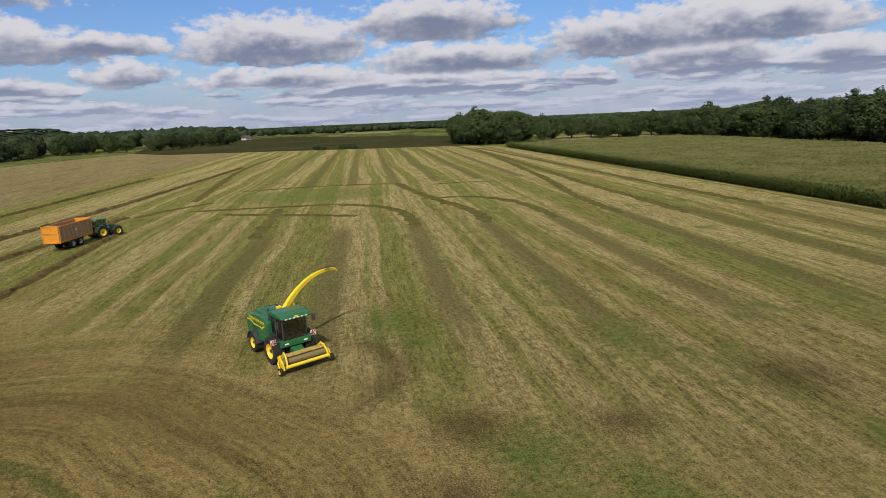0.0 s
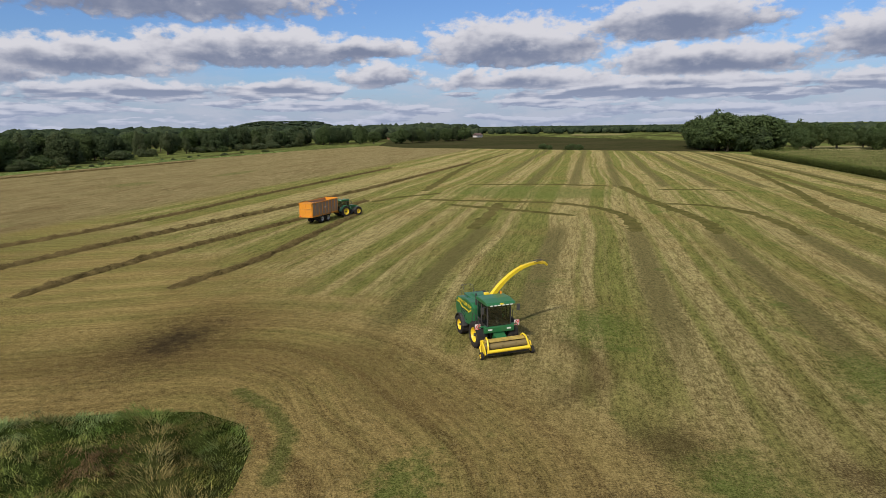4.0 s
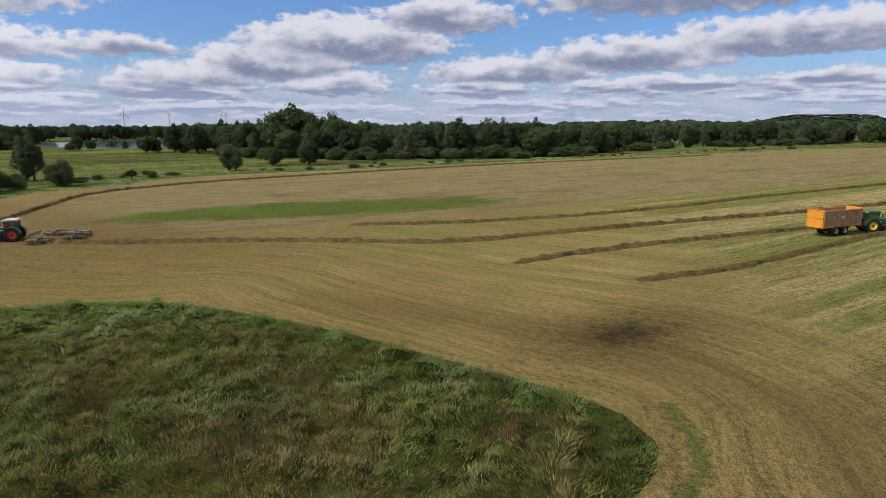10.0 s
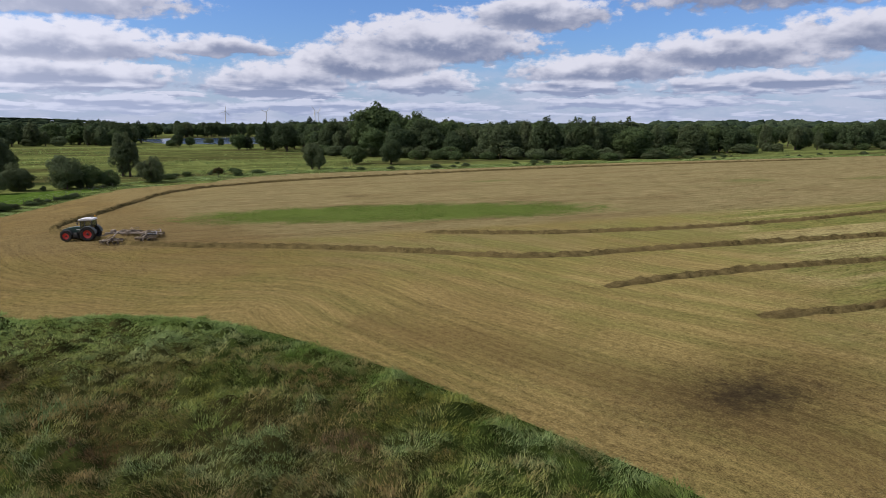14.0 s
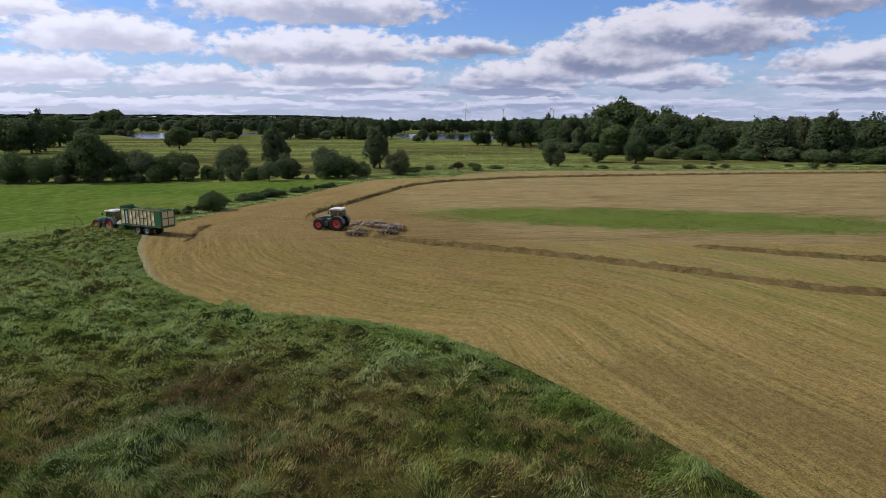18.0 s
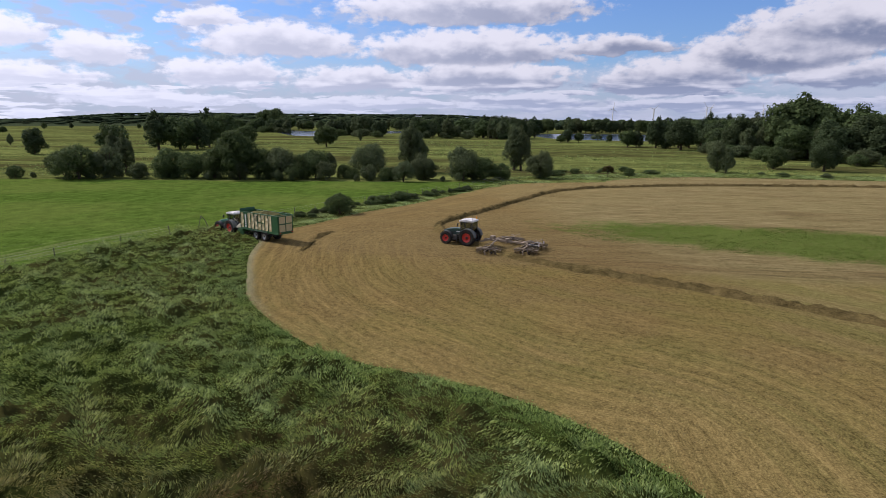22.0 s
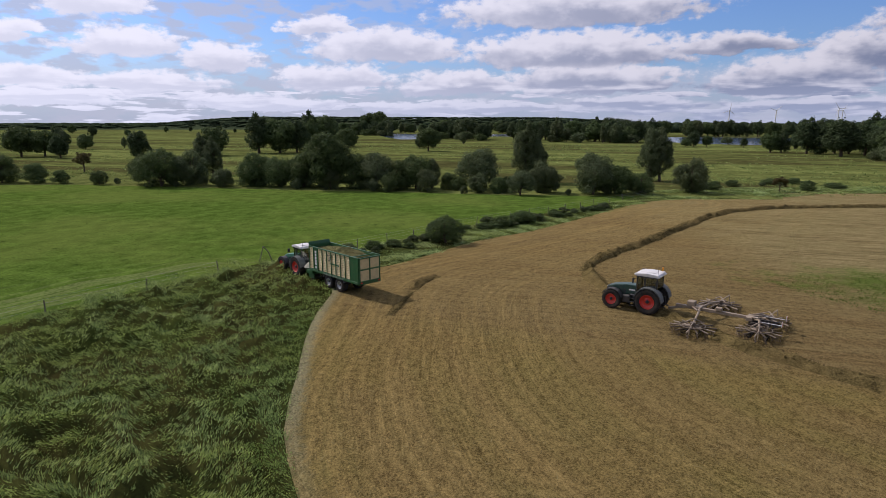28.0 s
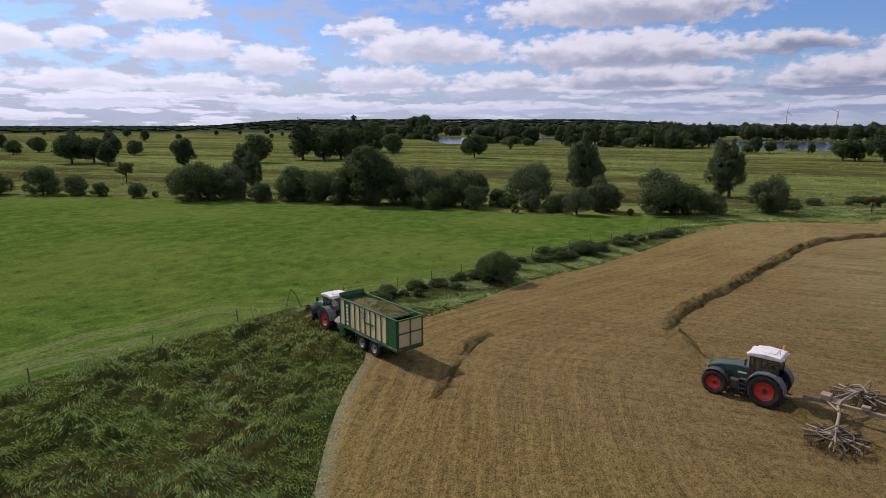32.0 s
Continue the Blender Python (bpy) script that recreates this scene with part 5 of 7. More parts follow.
        part("step", boxes(*[((1.25, s * 0.82, 0.45 + 0.28 * i), (0.36, 0.34, 0.04)) for i in range(4)], ((1.06, s * 0.82, 0.85), (0.04, 0.3, 0.95)), ((1.45, s * 0.82, 0.85), (0.04, 0.3, 0.95)), bevel=0.01), M_DARK, ob)
        part("tank", boxes(((1.80, s * 0.62, 0.85), (0.6, 0.42, 0.6)), bevel=0.08), M_DARK, ob)
        bm = bmesh.new()
        tube(bm, [(1.05, s * 0.70, 2.62), (1.15, s * 1.18, 2.66)], 0.022, 6)
        arm = part("mirror_arm", bm, M_DARK, ob)
        part("mirror", boxes(((1.15, s * 1.24, 2.52), (0.08, 0.24, 0.40)), bevel=0.03), M_DARK, arm)
        bm = bmesh.new()
        tube(bm, [(-0.35, s * 0.35, 0.62), (-1.15, s * 0.45, 0.55)], 0.05)
        tube(bm, [(-0.45, s * 0.35, 1.25), (-0.85, s * 0.42, 1.2), (-0.9, s * 0.42, 0.6)], 0.035)
        part("lift_arm", bm, M_DARK, ob)
    bm = bmesh.new()
    tube(bm, [(1.10, -0.62, 1.3), (1.10, -0.62, 2.95), (1.0, -0.62, 3.12)], 0.07, 12)
    part("exhaust", bm, M_DARK, ob)
    if ballast:
        part("front_weight", boxes(((3.95, 0, 0.85), (0.55, 1.1, 0.42)), ((3.65, 0, 0.8), (0.4, 0.5, 0.2)), bevel=0.06), M_IVORY, ob, "pale ballast block on the front linkage")
        for y in (0.42, -0.42):
            part("reflector", boxes(((4.235, y, 0.85), (0.012, 0.2, 0.2)), bevel=0), M_WARNRED, ob)
    return ob


# ---- silage wagons ----
def heap(x0, x1, half, z, rise, seed, mat):
    """A lumpy load."""
    bm = bmesh.new()
    nx, ny = 40, 14
    grid = [[None] * (ny + 1) for _ in range(nx + 1)]
    for i in range(nx + 1):
        for j in range(ny + 1):
            u, w = i / nx, 2 * j / ny - 1
            x, y = x0 + (x1 - x0) * u, half * w
            h = (math.sin(math.pi * min(1, u * 1.15)) ** 0.6) * (1 - 0.55 * w * w)
            h = rise * h * (0.7 + 0.6 * noise.noise((x * 1.3, y * 1.3, seed))) + 0.06 * noise.noise((x * 6, y * 6, seed))
            grid[i][j] = bm.verts.new((x, y, z - 0.25 + h))
    for i in range(nx):
        for j in range(ny):
            bm.faces.new((grid[i][j], grid[i + 1][j], grid[i + 1][j + 1], grid[i][j + 1]))
    return bm


def share(name, me, parent, x, y, z):
    ob = new(name, me)
    ob.parent, ob.location = parent, (x, y, z)
    return ob


def wagon(label, frame_mat, slat_mat, rear_mat, hay, front_x, back_x, top, bays, plain_front=False):
    """High-sided tandem wagon; origin on the ground under the bogie, heading +x."""
    ob = tagged(new("silage_wagon"), label, "wagon", "silage wagons")
    for x in (0.92, -0.92):
        for y in (0.98, -0.98):
            wheel(ob, x, y, 0.68, 0.60, M_STEEL, 24)
    half, low = 1.24, 1.32
    bm = boxes(((0, 0, 0.68), (0.2, 1.7, 0.2)), ((0.92, 0, 0.68), (0.2, 1.8, 0.2)), ((-0.92, 0, 0.68), (0.2, 1.8, 0.2)),
               *[((x, y, 0.92), (2.3, 0.16, 0.2)) for x, y in ((0, 0.55), (0, -0.55))], ((0.8, 0.5, 1.12), (7.6, 0.14, 0.24)), ((0.8, -0.5, 1.12), (7.6, 0.14, 0.24)))
    part("chassis", bm, M_DARK, ob)
    part("floor_bed", boxes((((front_x + back_x) / 2, 0, low - 0.04), (front_x - back_x, 2 * half, 0.10))), frame_mat, ob)
    for s in (1, -1):
        part("mudguard", boxes(((0, s * 1.12, 1.42 if plain_front else 1.36), (3.4, 0.44, 0.05)), ((1.66, s * 1.12, 1.18), (0.05, 0.44, 0.34), (0, -20, 0)), ((-1.66, s * 1.12, 1.18), (0.05, 0.44, 0.34), (0, 20, 0)), bevel=0.01), M_GREY, ob)
        side = part("side_wall", boxes(((0.5 * (front_x + back_x), s * (half - 0.07), (low + top) / 2), (front_x - back_x - 0.1, 0.03, top - low - 0.1)), bevel=0), slat_mat if plain_front else frame_mat, ob)
        rail = boxes((((front_x + back_x) / 2, s * half, top), (front_x - back_x, 0.12, 0.12)), (((front_x + back_x) / 2, s * half, low + 0.05), (front_x - back_x, 0.12, 0.22)))
        part("rail", rail, frame_mat, side)
        edges = [back_x + 0.06]
        start = back_x + (0.15 if plain_front else 1.35)
        width = (front_x - start - 0.05) / bays
        posts = [start + width * i for i in range(bays + 1)]
        post = mesh_of("post", [], [], frame_mat)
        bmp = boxes(((0, 0, 0), (0.085, 0.11, top - low)), bevel=0.012)
        bmp.to_mesh(post)
        bmp.free()
        for x in posts:
            share("post", post, side, x, s * half, (top + low) / 2)
        count = 13
        gap = (top - low - 0.25) / count
        bms = bmesh.new()
        bmesh.ops.create_cone(bms, cap_ends=True, segments=8, radius1=gap * 0.46, radius2=gap * 0.46, depth=width - 0.09, matrix=Matrix.Diagonal((1, 0.5, 1, 1)) @ Matrix.Rotation(radians(90), 4, "Y"))
        slat = mesh_of("slat", [], [], slat_mat)
        bms.to_mesh(slat)
        bms.free()
        for i in range(bays):
            if not plain_front and i == bays - 2:
                part("panel", boxes(((posts[i] + width / 2, s * (half - 0.01), (top + low) / 2), (width - 0.08, 0.05, top - low - 0.2)), bevel=0.01), frame_mat, side)
                cx = posts[i] + width / 2
                for k, (dz, hz) in enumerate(((-0.78, 0.22), (-0.42, 0.24), (-0.12, 0.24), (0.18, 0.24), (0.48, 0.24), (0.78, 0.20))):
                    part("letter_bar", boxes(((cx, s * (half + 0.02), (top + low) / 2 + dz), (0.30, 0.012, hz)), bevel=0.004), M_WHITE, side, "pale upright lettering, as a bar")
                continue
            for k in range(count):
                share("slat", slat, side, posts[i] + width / 2, s * (half - 0.03), low + 0.2 + gap * (k + 0.5))
        if not plain_front:
            part("panel", boxes(((back_x + 0.70, s * half, (top + low) / 2), (1.28, 0.07, top - low - 0.02)), bevel=0.02), frame_mat, side)
            mid = posts[bays // 2]
            for dx, dz, w in ((0.55, 0.75, 0.42), (0.0, 0.80, 0.5), (0.05, 0.62, 0.55), (0.15, 0.45, 0.5), (0.25, 0.28, 0.45)):
                part("motif_bar", boxes(((mid + dx, s * (half + 0.035), (top + low) / 2 + dz), (w, 0.012, 0.07)), bevel=0.004), M_DARK, side, "dark painted motif, as a bar")
            part("motif_bar", boxes(((mid - 0.6, s * (half + 0.035), (top + low) / 2 + 0.02), (1.5, 0.012, 0.16)), bevel=0.004), M_WGREEN, side, "green lettering, as a bar")
        else:
            part("motif_bar", boxes((((front_x + back_x) / 2, s * (half + 0.035), (top + low) / 2 + 0.15), (0.55, 0.012, 0.3)), bevel=0.004), M_WHITE, side, "small pale sign")
    gate = part("tailgate", boxes(((back_x, 0, low + 0.1), (0.14, 2.4, 0.34))), frame_mat, ob)
    for y in (1.15, 0, -1.15):
        part("gate_post", boxes(((back_x, y, (top + low) / 2), (0.12, 0.12, top - low))), frame_mat, gate)
    for z, wide in ((top - 0.03, 0.12), ((top + low) / 2 + 0.1, 0.09)):
        part("gate_rail", boxes(((back_x - 0.005, 0, z), (0.12, 2.38, wide))), frame_mat, gate)
    for y in (0.57, -0.57):
        for z in ((top + low) / 2 - 0.48, (top + low) / 2 + 0.68):
            part("panel", boxes(((back_x + 0.01, y, z), (0.05, 1.02, 1.0)), bevel=0.01), rear_mat, gate)
        part("rear_light", boxes(((back_x - 0.08, y * 1.75, low + 0.1), (0.05, 0.22, 0.12))), M_WARNRED, gate)
    front = part("front_wall", boxes(((front_x, 0, (top + low) / 2 + 0.1), (0.10, 2.4, top - low + 0.1))), frame_mat, ob)
    if not plain_front:
        part("headboard", boxes(((front_x + 0.02, 0, top + 0.24), (0.08, 2.46, 0.34), (0, 14, 0))), frame_mat, front)
    for y in (-0.9, -0.3, 0.3, 0.9):
        part("rib", boxes(((front_x + 0.07, y, (top + low) / 2), (0.06, 0.08, top - low))), frame_mat, front)
    part("brace", boxes(((back_x + 0.9, 0, top + 0.02), (0.10, 2.4, 0.10))), frame_mat, ob)
    if hay:
        part("load", heap(back_x + 1.3, front_x - 0.1, half - 0.12, top, 0.62, 3, M_CHOP), M_CHOP, ob, "heaped load of chopped green grass")
    bm = bmesh.new()
    if plain_front:
        tube(bm, [(front_x - 0.3, 0.5, 1.1), (front_x + 1.7, 0.08, 0.75), (front_x + 2.6, 0, 0.68)], 0.09)
        tube(bm, [(front_x - 0.3, -0.5, 1.1), (front_x + 1.7, -0.08, 0.75), (front_x + 2.6, 0, 0.68)], 0.09)
        part("drawbar", bm, frame_mat, ob)
    else:
        tube(bm, [(front_x - 0.2, 0.55, 1.15), (front_x + 1.2, 0.12, 0.95), (front_x + 2.3, 0, 0.6)], 0.10)
        tube(bm, [(front_x - 0.2, -0.55, 1.15), (front_x + 1.2, -0.12, 0.95), (front_x + 2.3, 0, 0.6)], 0.10)
        part("drawbar", bm, M_DARK, ob)
        bm = bmesh.new()
        prism(bm, [(front_x + 0.08, 1.35), (front_x + 1.35, 1.18), (front_x + 1.42, 1.36), (front_x + 0.75, 1.85), (front_x + 0.08, 2.15)], -1.05, 1.05, 0.06)
        part("front_cover", bm, M_IVORY, ob, "ivory sloping cover over the crop intake")
        pick = part("pickup", boxes(((front_x + 0.35, 0, 0.98), (1.15, 2.2, 0.45)), ((front_x + 0.1, 1.0, 0.62), (1.0, 0.08, 0.5)), ((front_x + 0.1, -1.0, 0.62), (1.0, 0.08, 0.5)), bevel=0.05), frame_mat, ob)
        bm = bmesh.new()
        tube(bm, [(front_x + 0.1, -0.95, 0.42), (front_x + 0.1, 0.95, 0.42)], 0.24, 14)
        for i in range(16):
            y = -0.9 + i * 0.12
            for a in range(0, 360, 72):
                tube(bm, [(front_x + 0.1, y, 0.42), (front_x + 0.1 + 0.36 * math.cos(radians(a + i * 17)), y, 0.42 + 0.36 * math.sin(radians(a + i * 17)))], 0.008, 4)
        part("tine_drum", bm, M_DARK, pick)
        for y in (1.15, -1.15):
            wheel(ob, front_x - 0.25, y, 0.24, 0.16, M_DARK, 12)
    return ob


# ---- forage harvester ----
def forage_harvester():
    """Origin on the ground under the front axle, heading +x."""
    ob = tagged(new("forage_harvester"), "green and yellow self-propelled forage harvester parked on the field", "harvester")
    for s in (1, -1):
        wheel(ob, 0, s * 1.20, 0.98, 0.78, M_YELLOW, 22)
        wheel(ob, -3.25, s * 1.18, 0.74, 0.62, M_YELLOW, 20)
    part("chassis", boxes(((-1.6, 0, 0.95), (4.4, 1.1, 0.5)), ((0, 0, 0.98), (0.4, 1.9, 0.4)), ((-3.25, 0, 0.75), (0.3, 1.9, 0.3)), bevel=0.05), M_DARK, ob)
    bm = bmesh.new()
    prism(bm, [(-4.55, 1.75), (-4.35, 1.25), (-2.5, 1.15), (-0.8, 1.20), (-0.75, 2.75), (-1.2, 3.0), (-2.3, 3.02), (-4.3, 2.75), (-4.6, 2.45)], -1.28, 1.28, 0.12)
    body = part("body", bm, M_GREEN, ob, "glossy green engine body")
    for s in (1, -1):
        y = s * 1.288
        part("stripe", boxes(((-3.9, y, 2.42), (0.8, 0.012, 0.10), (0, -4, 0)), ((-3.2, y, 2.28), (0.7, 0.012, 0.10), (0, 20, 0)), ((-2.3, s * 1.297, 2.235), (1.2, 0.012, 0.09)), ((-1.45, y, 2.30), (0.7, 0.012, 0.10), (0, -28, 0)), bevel=0), M_YELLOW, body, "yellow stripe along the flank")
        grille = part("grille", boxes(((-2.75, s * 1.283, 1.80), (1.25, 0.02, 0.80)), bevel=0.006), M_BLACK, body, "black cooling grille in the flank")
        for i in range(7):
            part("louvre", boxes(((-2.75, y + s * 0.01, 1.48 + 0.11 * i), (1.2, 0.03, 0.035), (s * 25, 0, 0)), bevel=0.006), M_GREEN, grille)
        bm = bmesh.new()
        tube(bm, [(-1.0, s * 0.95, 2.8), (-1.0, s * 0.95, 3.75)], 0.07, 12)
        part("exhaust" if s > 0 else "intake_pipe", bm, M_DARK, ob)
        part("headlight", boxes(((1.10, s * 0.72, 1.58), (0.08, 0.34, 0.14)), bevel=0.03), M_LAMP, ob)
        part("side_panel", boxes(((-1.75, y, 1.78), (1.2, 0.02, 0.55)), bevel=0.008), M_GREEN, body)
        # lettering on the flank
        cu = bpy.data.curves.new("lettering", "FONT")
        cu.body, cu.size, cu.extrude, cu.align_x, cu.align_y = "DEMO TOUR 2014", 0.34, 0.006, "CENTER", "CENTER"
        tmp = new("lettering", cu)
        me = bpy.data.meshes.new_from_object(tmp.evaluated_get(bpy.context.evaluated_depsgraph_get()))
        bpy.data.objects.remove(tmp)
        me.materials.clear()
        me.materials.append(M_YELLOW)
        txt = new("lettering", me)
        txt.parent = body
        txt["label"] = "yellow lettering reading DEMO TOUR 2014"
        txt.matrix_basis = pose(-2.55, s * 1.292, 2.62, 90, 0, 180 if s > 0 else 0)
        part("rear_lamp", boxes(((-4.6, s * 0.95, 2.1), (0.05, 0.2, 0.14))), M_WARNRED, body)
        bm = bmesh.new()
        arc = [(-3.25 + 0.92 * math.cos(radians(a)), 0.74 + 0.92 * math.sin(radians(a))) for a in range(10, 171, 20)]
        inner = [(-3.25 + 0.88 * math.cos(radians(a)), 0.74 + 0.88 * math.sin(radians(a))) for a in range(170, 9, -20)]
        prism(bm, arc + inner, s * 0.9, s * 1.52, 0)
        part("mudguard", bm, M_DARK, ob)
        # warning boards with slanting stripes
        board = part("warning_board", boxes(((0.72, s * 1.52, 1.78), (0.03, 0.42, 0.42)), bevel=0.01), M_WHITE, ob, "red and white striped warning board")
        for k in (-0.13, 0.02, 0.17):
            bm = bmesh.new()
            v = [bm.verts.new((0.742, s * 1.52 + a, 1.78 + b)) for a, b in ((k - 0.16, -0.2), (k - 0.07, -0.2), (min(0.2, k + 0.20), 0.2), (min(0.2, k + 0.11), 0.2))]
            bm.faces.new(v)
            part("stripe", bm, M_WARNRED, board)
        bm = bmesh.new()
        tube(bm, [(0.55, s * 1.0, 1.65), (0.68, s * 1.4, 1.72)], 0.03)
        part("bracket", bm, M_DARK, ob)
        part("platform", boxes(((0.15, s * 1.2, 1.72), (1.3, 0.62, 0.06)), ((0.82, s * 0.85, 1.62), (0.3, 0.5, 0.2)), bevel=0.02), M_GREEN, ob)
        bm = bmesh.new()
        tube(bm, [(0.75, s * 1.46, 1.74), (0.75, s * 1.46, 2.5), (-0.4, s * 1.46, 2.5), (-0.4, s * 1.46, 1.74)], 0.02, 6)
        tube(bm, [(0.15, s * 1.46, 1.74), (0.15, s * 1.46, 2.5)], 0.02, 6)
        part("handrail", bm, M_DARK, ob)
    deck = part("deck", boxes(((-2.9, 0, 2.98), (2.2, 1.6, 0.10)), ((-3.1, 0.1, 3.06), (1.0, 1.0, 0.10)), bevel=0.03), M_GREEN, ob)
    bm = bmesh.new()
    for y in (-1.0, -0.2):
        tube(bm, [(-3.9, y, 2.85), (-4.1, y, 3.65), (-3.6, y, 3.68), (-3.3, y, 3.0)], 0.022, 6)
    tube(bm, [(-4.1, -1.0, 3.65), (-4.1, -0.2, 3.65)], 0.022, 6)
    part("deck_rail", bm, M_DARK, deck)
    part("engine_grid", boxes(*[((-3.9 + 0.07 * i, 0.55, 3.045), (0.03, 0.8, 0.03)) for i in range(14)], bevel=0), M_DARK, deck)
    # cab
    cab = part("cab_frame", boxes(((0.15, 0, 1.78), (1.75, 1.9, 0.16)), *[((x, y, 2.62), (0.09, 0.09, 1.6)) for x, y in ((1.0, 0.88), (1.0, -0.88), (0.1, 0.95), (0.1, -0.95), (-0.68, 0.92), (-0.68, -0.92))], ((-0.7, 0, 2.3), (0.06, 1.8, 1.0))), M_DARK, ob)
    part("windscreen", boxes(((1.06, 0, 2.62), (0.014, 1.70, 1.56)), bevel=0), M_GLASS, cab)
    for s in (1, -1):
        part("side_window", boxes(((0.56, s * 0.94, 2.62), (0.82, 0.014, 1.52)), ((-0.3, s * 0.96, 2.75), (0.70, 0.014, 1.25)), bevel=0), M_GLASS, cab)
        bm = bmesh.new()
        tube(bm, [(1.0, s * 0.95, 3.3), (1.25, s * 1.32, 3.3)], 0.02, 6)
        arm = part("mirror_arm", bm, M_DARK, ob)
        part("mirror", boxes(((1.25, s * 1.38, 3.1), (0.10, 0.24, 0.5)), bevel=0.03), M_DARK, arm)
    part("seat", boxes(((-0.05, 0, 2.12), (0.55, 0.55, 0.2)), ((-0.33, 0, 2.5), (0.15, 0.55, 0.7)), bevel=0.05), M_DARK, cab)
    part("console", boxes(((0.75, 0, 2.15), (0.2, 0.3, 0.6)), bevel=0.05), M_DARK, cab)
    bm = bmesh.new()
    prism(bm, [(-0.85, 3.40), (1.30, 3.40), (1.50, 3.47), (1.32, 3.62), (0.4, 3.70), (-0.75, 3.66)], -1.10, 1.10, 0.07)
    top = part("roof", bm, M_GREEN, ob, "green cab roof with work lights")
    for y in (-0.75, -0.45, -0.15, 0.15, 0.45, 0.75):
        part("work_light", boxes(((1.43, y, 3.44), (0.08, 0.2, 0.09))), M_LAMP, top)
    part("badge", boxes(((1.45, 0.02, 3.53), (0.06, 0.26, 0.12)), bevel=0.03), M_YELLOW, top, "yellow roof badge")
    bm = bmesh.new()
    tube(bm, [(-0.6, 0.85, 3.66), (-0.6, 0.85, 3.85)], 0.07, 10)
    part("beacon", bm, M_AMBER, top)
    # spout: a swept box that bends up and over to the side
    bm = bmesh.new()
    base, tip = Vector((-1.15, 0.15, 3.0)), Vector((-2.55, 5.15, 4.95))
    flat = Vector((tip.x - base.x, tip.y - base.y, 0))
    out = flat.normalized()
    side = Vector((-out.y, out.x, 0))
    rings = []
    n = 16
    for i in range(n + 1):
        u = i / n
        p = base + flat * (u ** 1.25) + Vector((0, 0, (tip.z + 0.35 - base.z) * math.sin(u * math.pi * 0.56)))
        q = base + flat * ((u + 0.01) ** 1.25) + Vector((0, 0, (tip.z + 0.35 - base.z) * math.sin((u + 0.01) * math.pi * 0.56)))
        d = (q - p).normalized()
        up = side.cross(d)
        w, h = 0.16 - 0.05 * u, 0.18 - 0.09 * u
        rings.append([bm.verts.new(p + side * a * w + up * b * h) for a, b in ((-1, -1), (1, -1), (1, 1), (-1, 1))])
    for a, b in zip(rings, rings[1:]):
        for k in range(4):
            bm.faces.new((a[k], a[(k + 1) % 4], b[(k + 1) % 4], b[k]))
    bm.faces.new(rings[0]), bm.faces.new(rings[-1][::-1])
    end = sum((v.co for v in rings[-1]), Vector()) / 4
    spout = part("spout", bm, M_YELLOW, ob, "long curved yellow discharge spout")
    bm = bmesh.new()
    tube(bm, [base + Vector((0, 0, -0.2)), base + Vector((0, 0, 0.25))], 0.36, 18)
    box(bm, base - out * 0.25 + Vector((0, 0, 0.55)), (0.35, 0.35, 0.35), 0.04)
    part("turret", bm, M_YELLOW, spout)
    bm = bmesh.new()
    tube(bm, [end - out * 0.05, end + out * 0.35 + Vector((0, 0, -0.08)), end + out * 0.62 + Vector((0, 0, -0.3))], 0.15, 8, 0.10)
    part("flap", bm, M_YELLOW, spout)
    bm = bmesh.new()
    for k in (-1, 1):
        tube(bm, [end - out * 0.9 + side * 0.2 * k + Vector((0, 0, 0.15)), end + side * 0.2 * k + Vector((0, 0, 0.22)), end + out * 0.4 + side * 0.15 * k + Vector((0, 0, 0.05))], 0.03, 6)
    part("flap_linkage", bm, M_DARK, spout)
    bm = bmesh.new()
    prism(bm, [(0.85, 1.30), (1.12, 1.34), (1.14, 1.78), (0.85, 1.84)], -1.15, 1.15, 0.05)
    part("front_apron", bm, M_GREEN, ob)
    for u in (0.34, 0.66):
        p = base + flat * (u ** 1.25) + Vector((0, 0, (tip.z + 0.35 - base.z) * math.sin(u * math.pi * 0.56)))
        q = base + flat * ((u + 0.012) ** 1.25) + Vector((0, 0, (tip.z + 0.35 - base.z) * math.sin((u + 0.012) * math.pi * 0.56)))
        bm = bmesh.new()
        tube(bm, [p, q], 0.31 - 0.10 * u, 4)
        part("flange", bm, M_YELLOW, spout)
    # feeder and pick-up header
    bm = bmesh.new()
    prism(bm, [(0.8, 1.35), (0.7, 0.65), (1.75, 0.35), (1.85, 0.95)], -0.42, 0.42, 0.05)
    part("feeder", bm, M_GREEN, ob)
    head = part("header", boxes(((1.75, 0, 0.72), (0.10, 3.3, 0.75)), ((1.78, 0, 1.10), (0.16, 3.3, 0.12)), bevel=0.02), M_YELLOW, ob, "yellow pick-up header across the front")
    for s in (1, -1):
        bm = bmesh.new()
        prism(bm, [(1.62, 0.30), (1.62, 1.10), (2.0, 1.12), (2.45, 0.75), (2.6, 0.35), (2.4, 0.22)], s * 1.64, s * 1.72, 0.015)
        part("end_plate", bm, M_YELLOW, head)
        wheel(ob, 2.42, s * 1.92, 0.27, 0.2, M_YELLOW, 12)
        bm = bmesh.new()
        tube(bm, [(1.72, s * 1.35, 1.15), (2.0, s * 1.40, 1.38), (2.35, s * 1.45, 1.30), (2.62, s * 1.50, 0.95), (2.75, s * 1.55, 0.62)], 0.06, 8)
        part("roller_arm", bm, M_YELLOW, head)
        bm = bmesh.new()
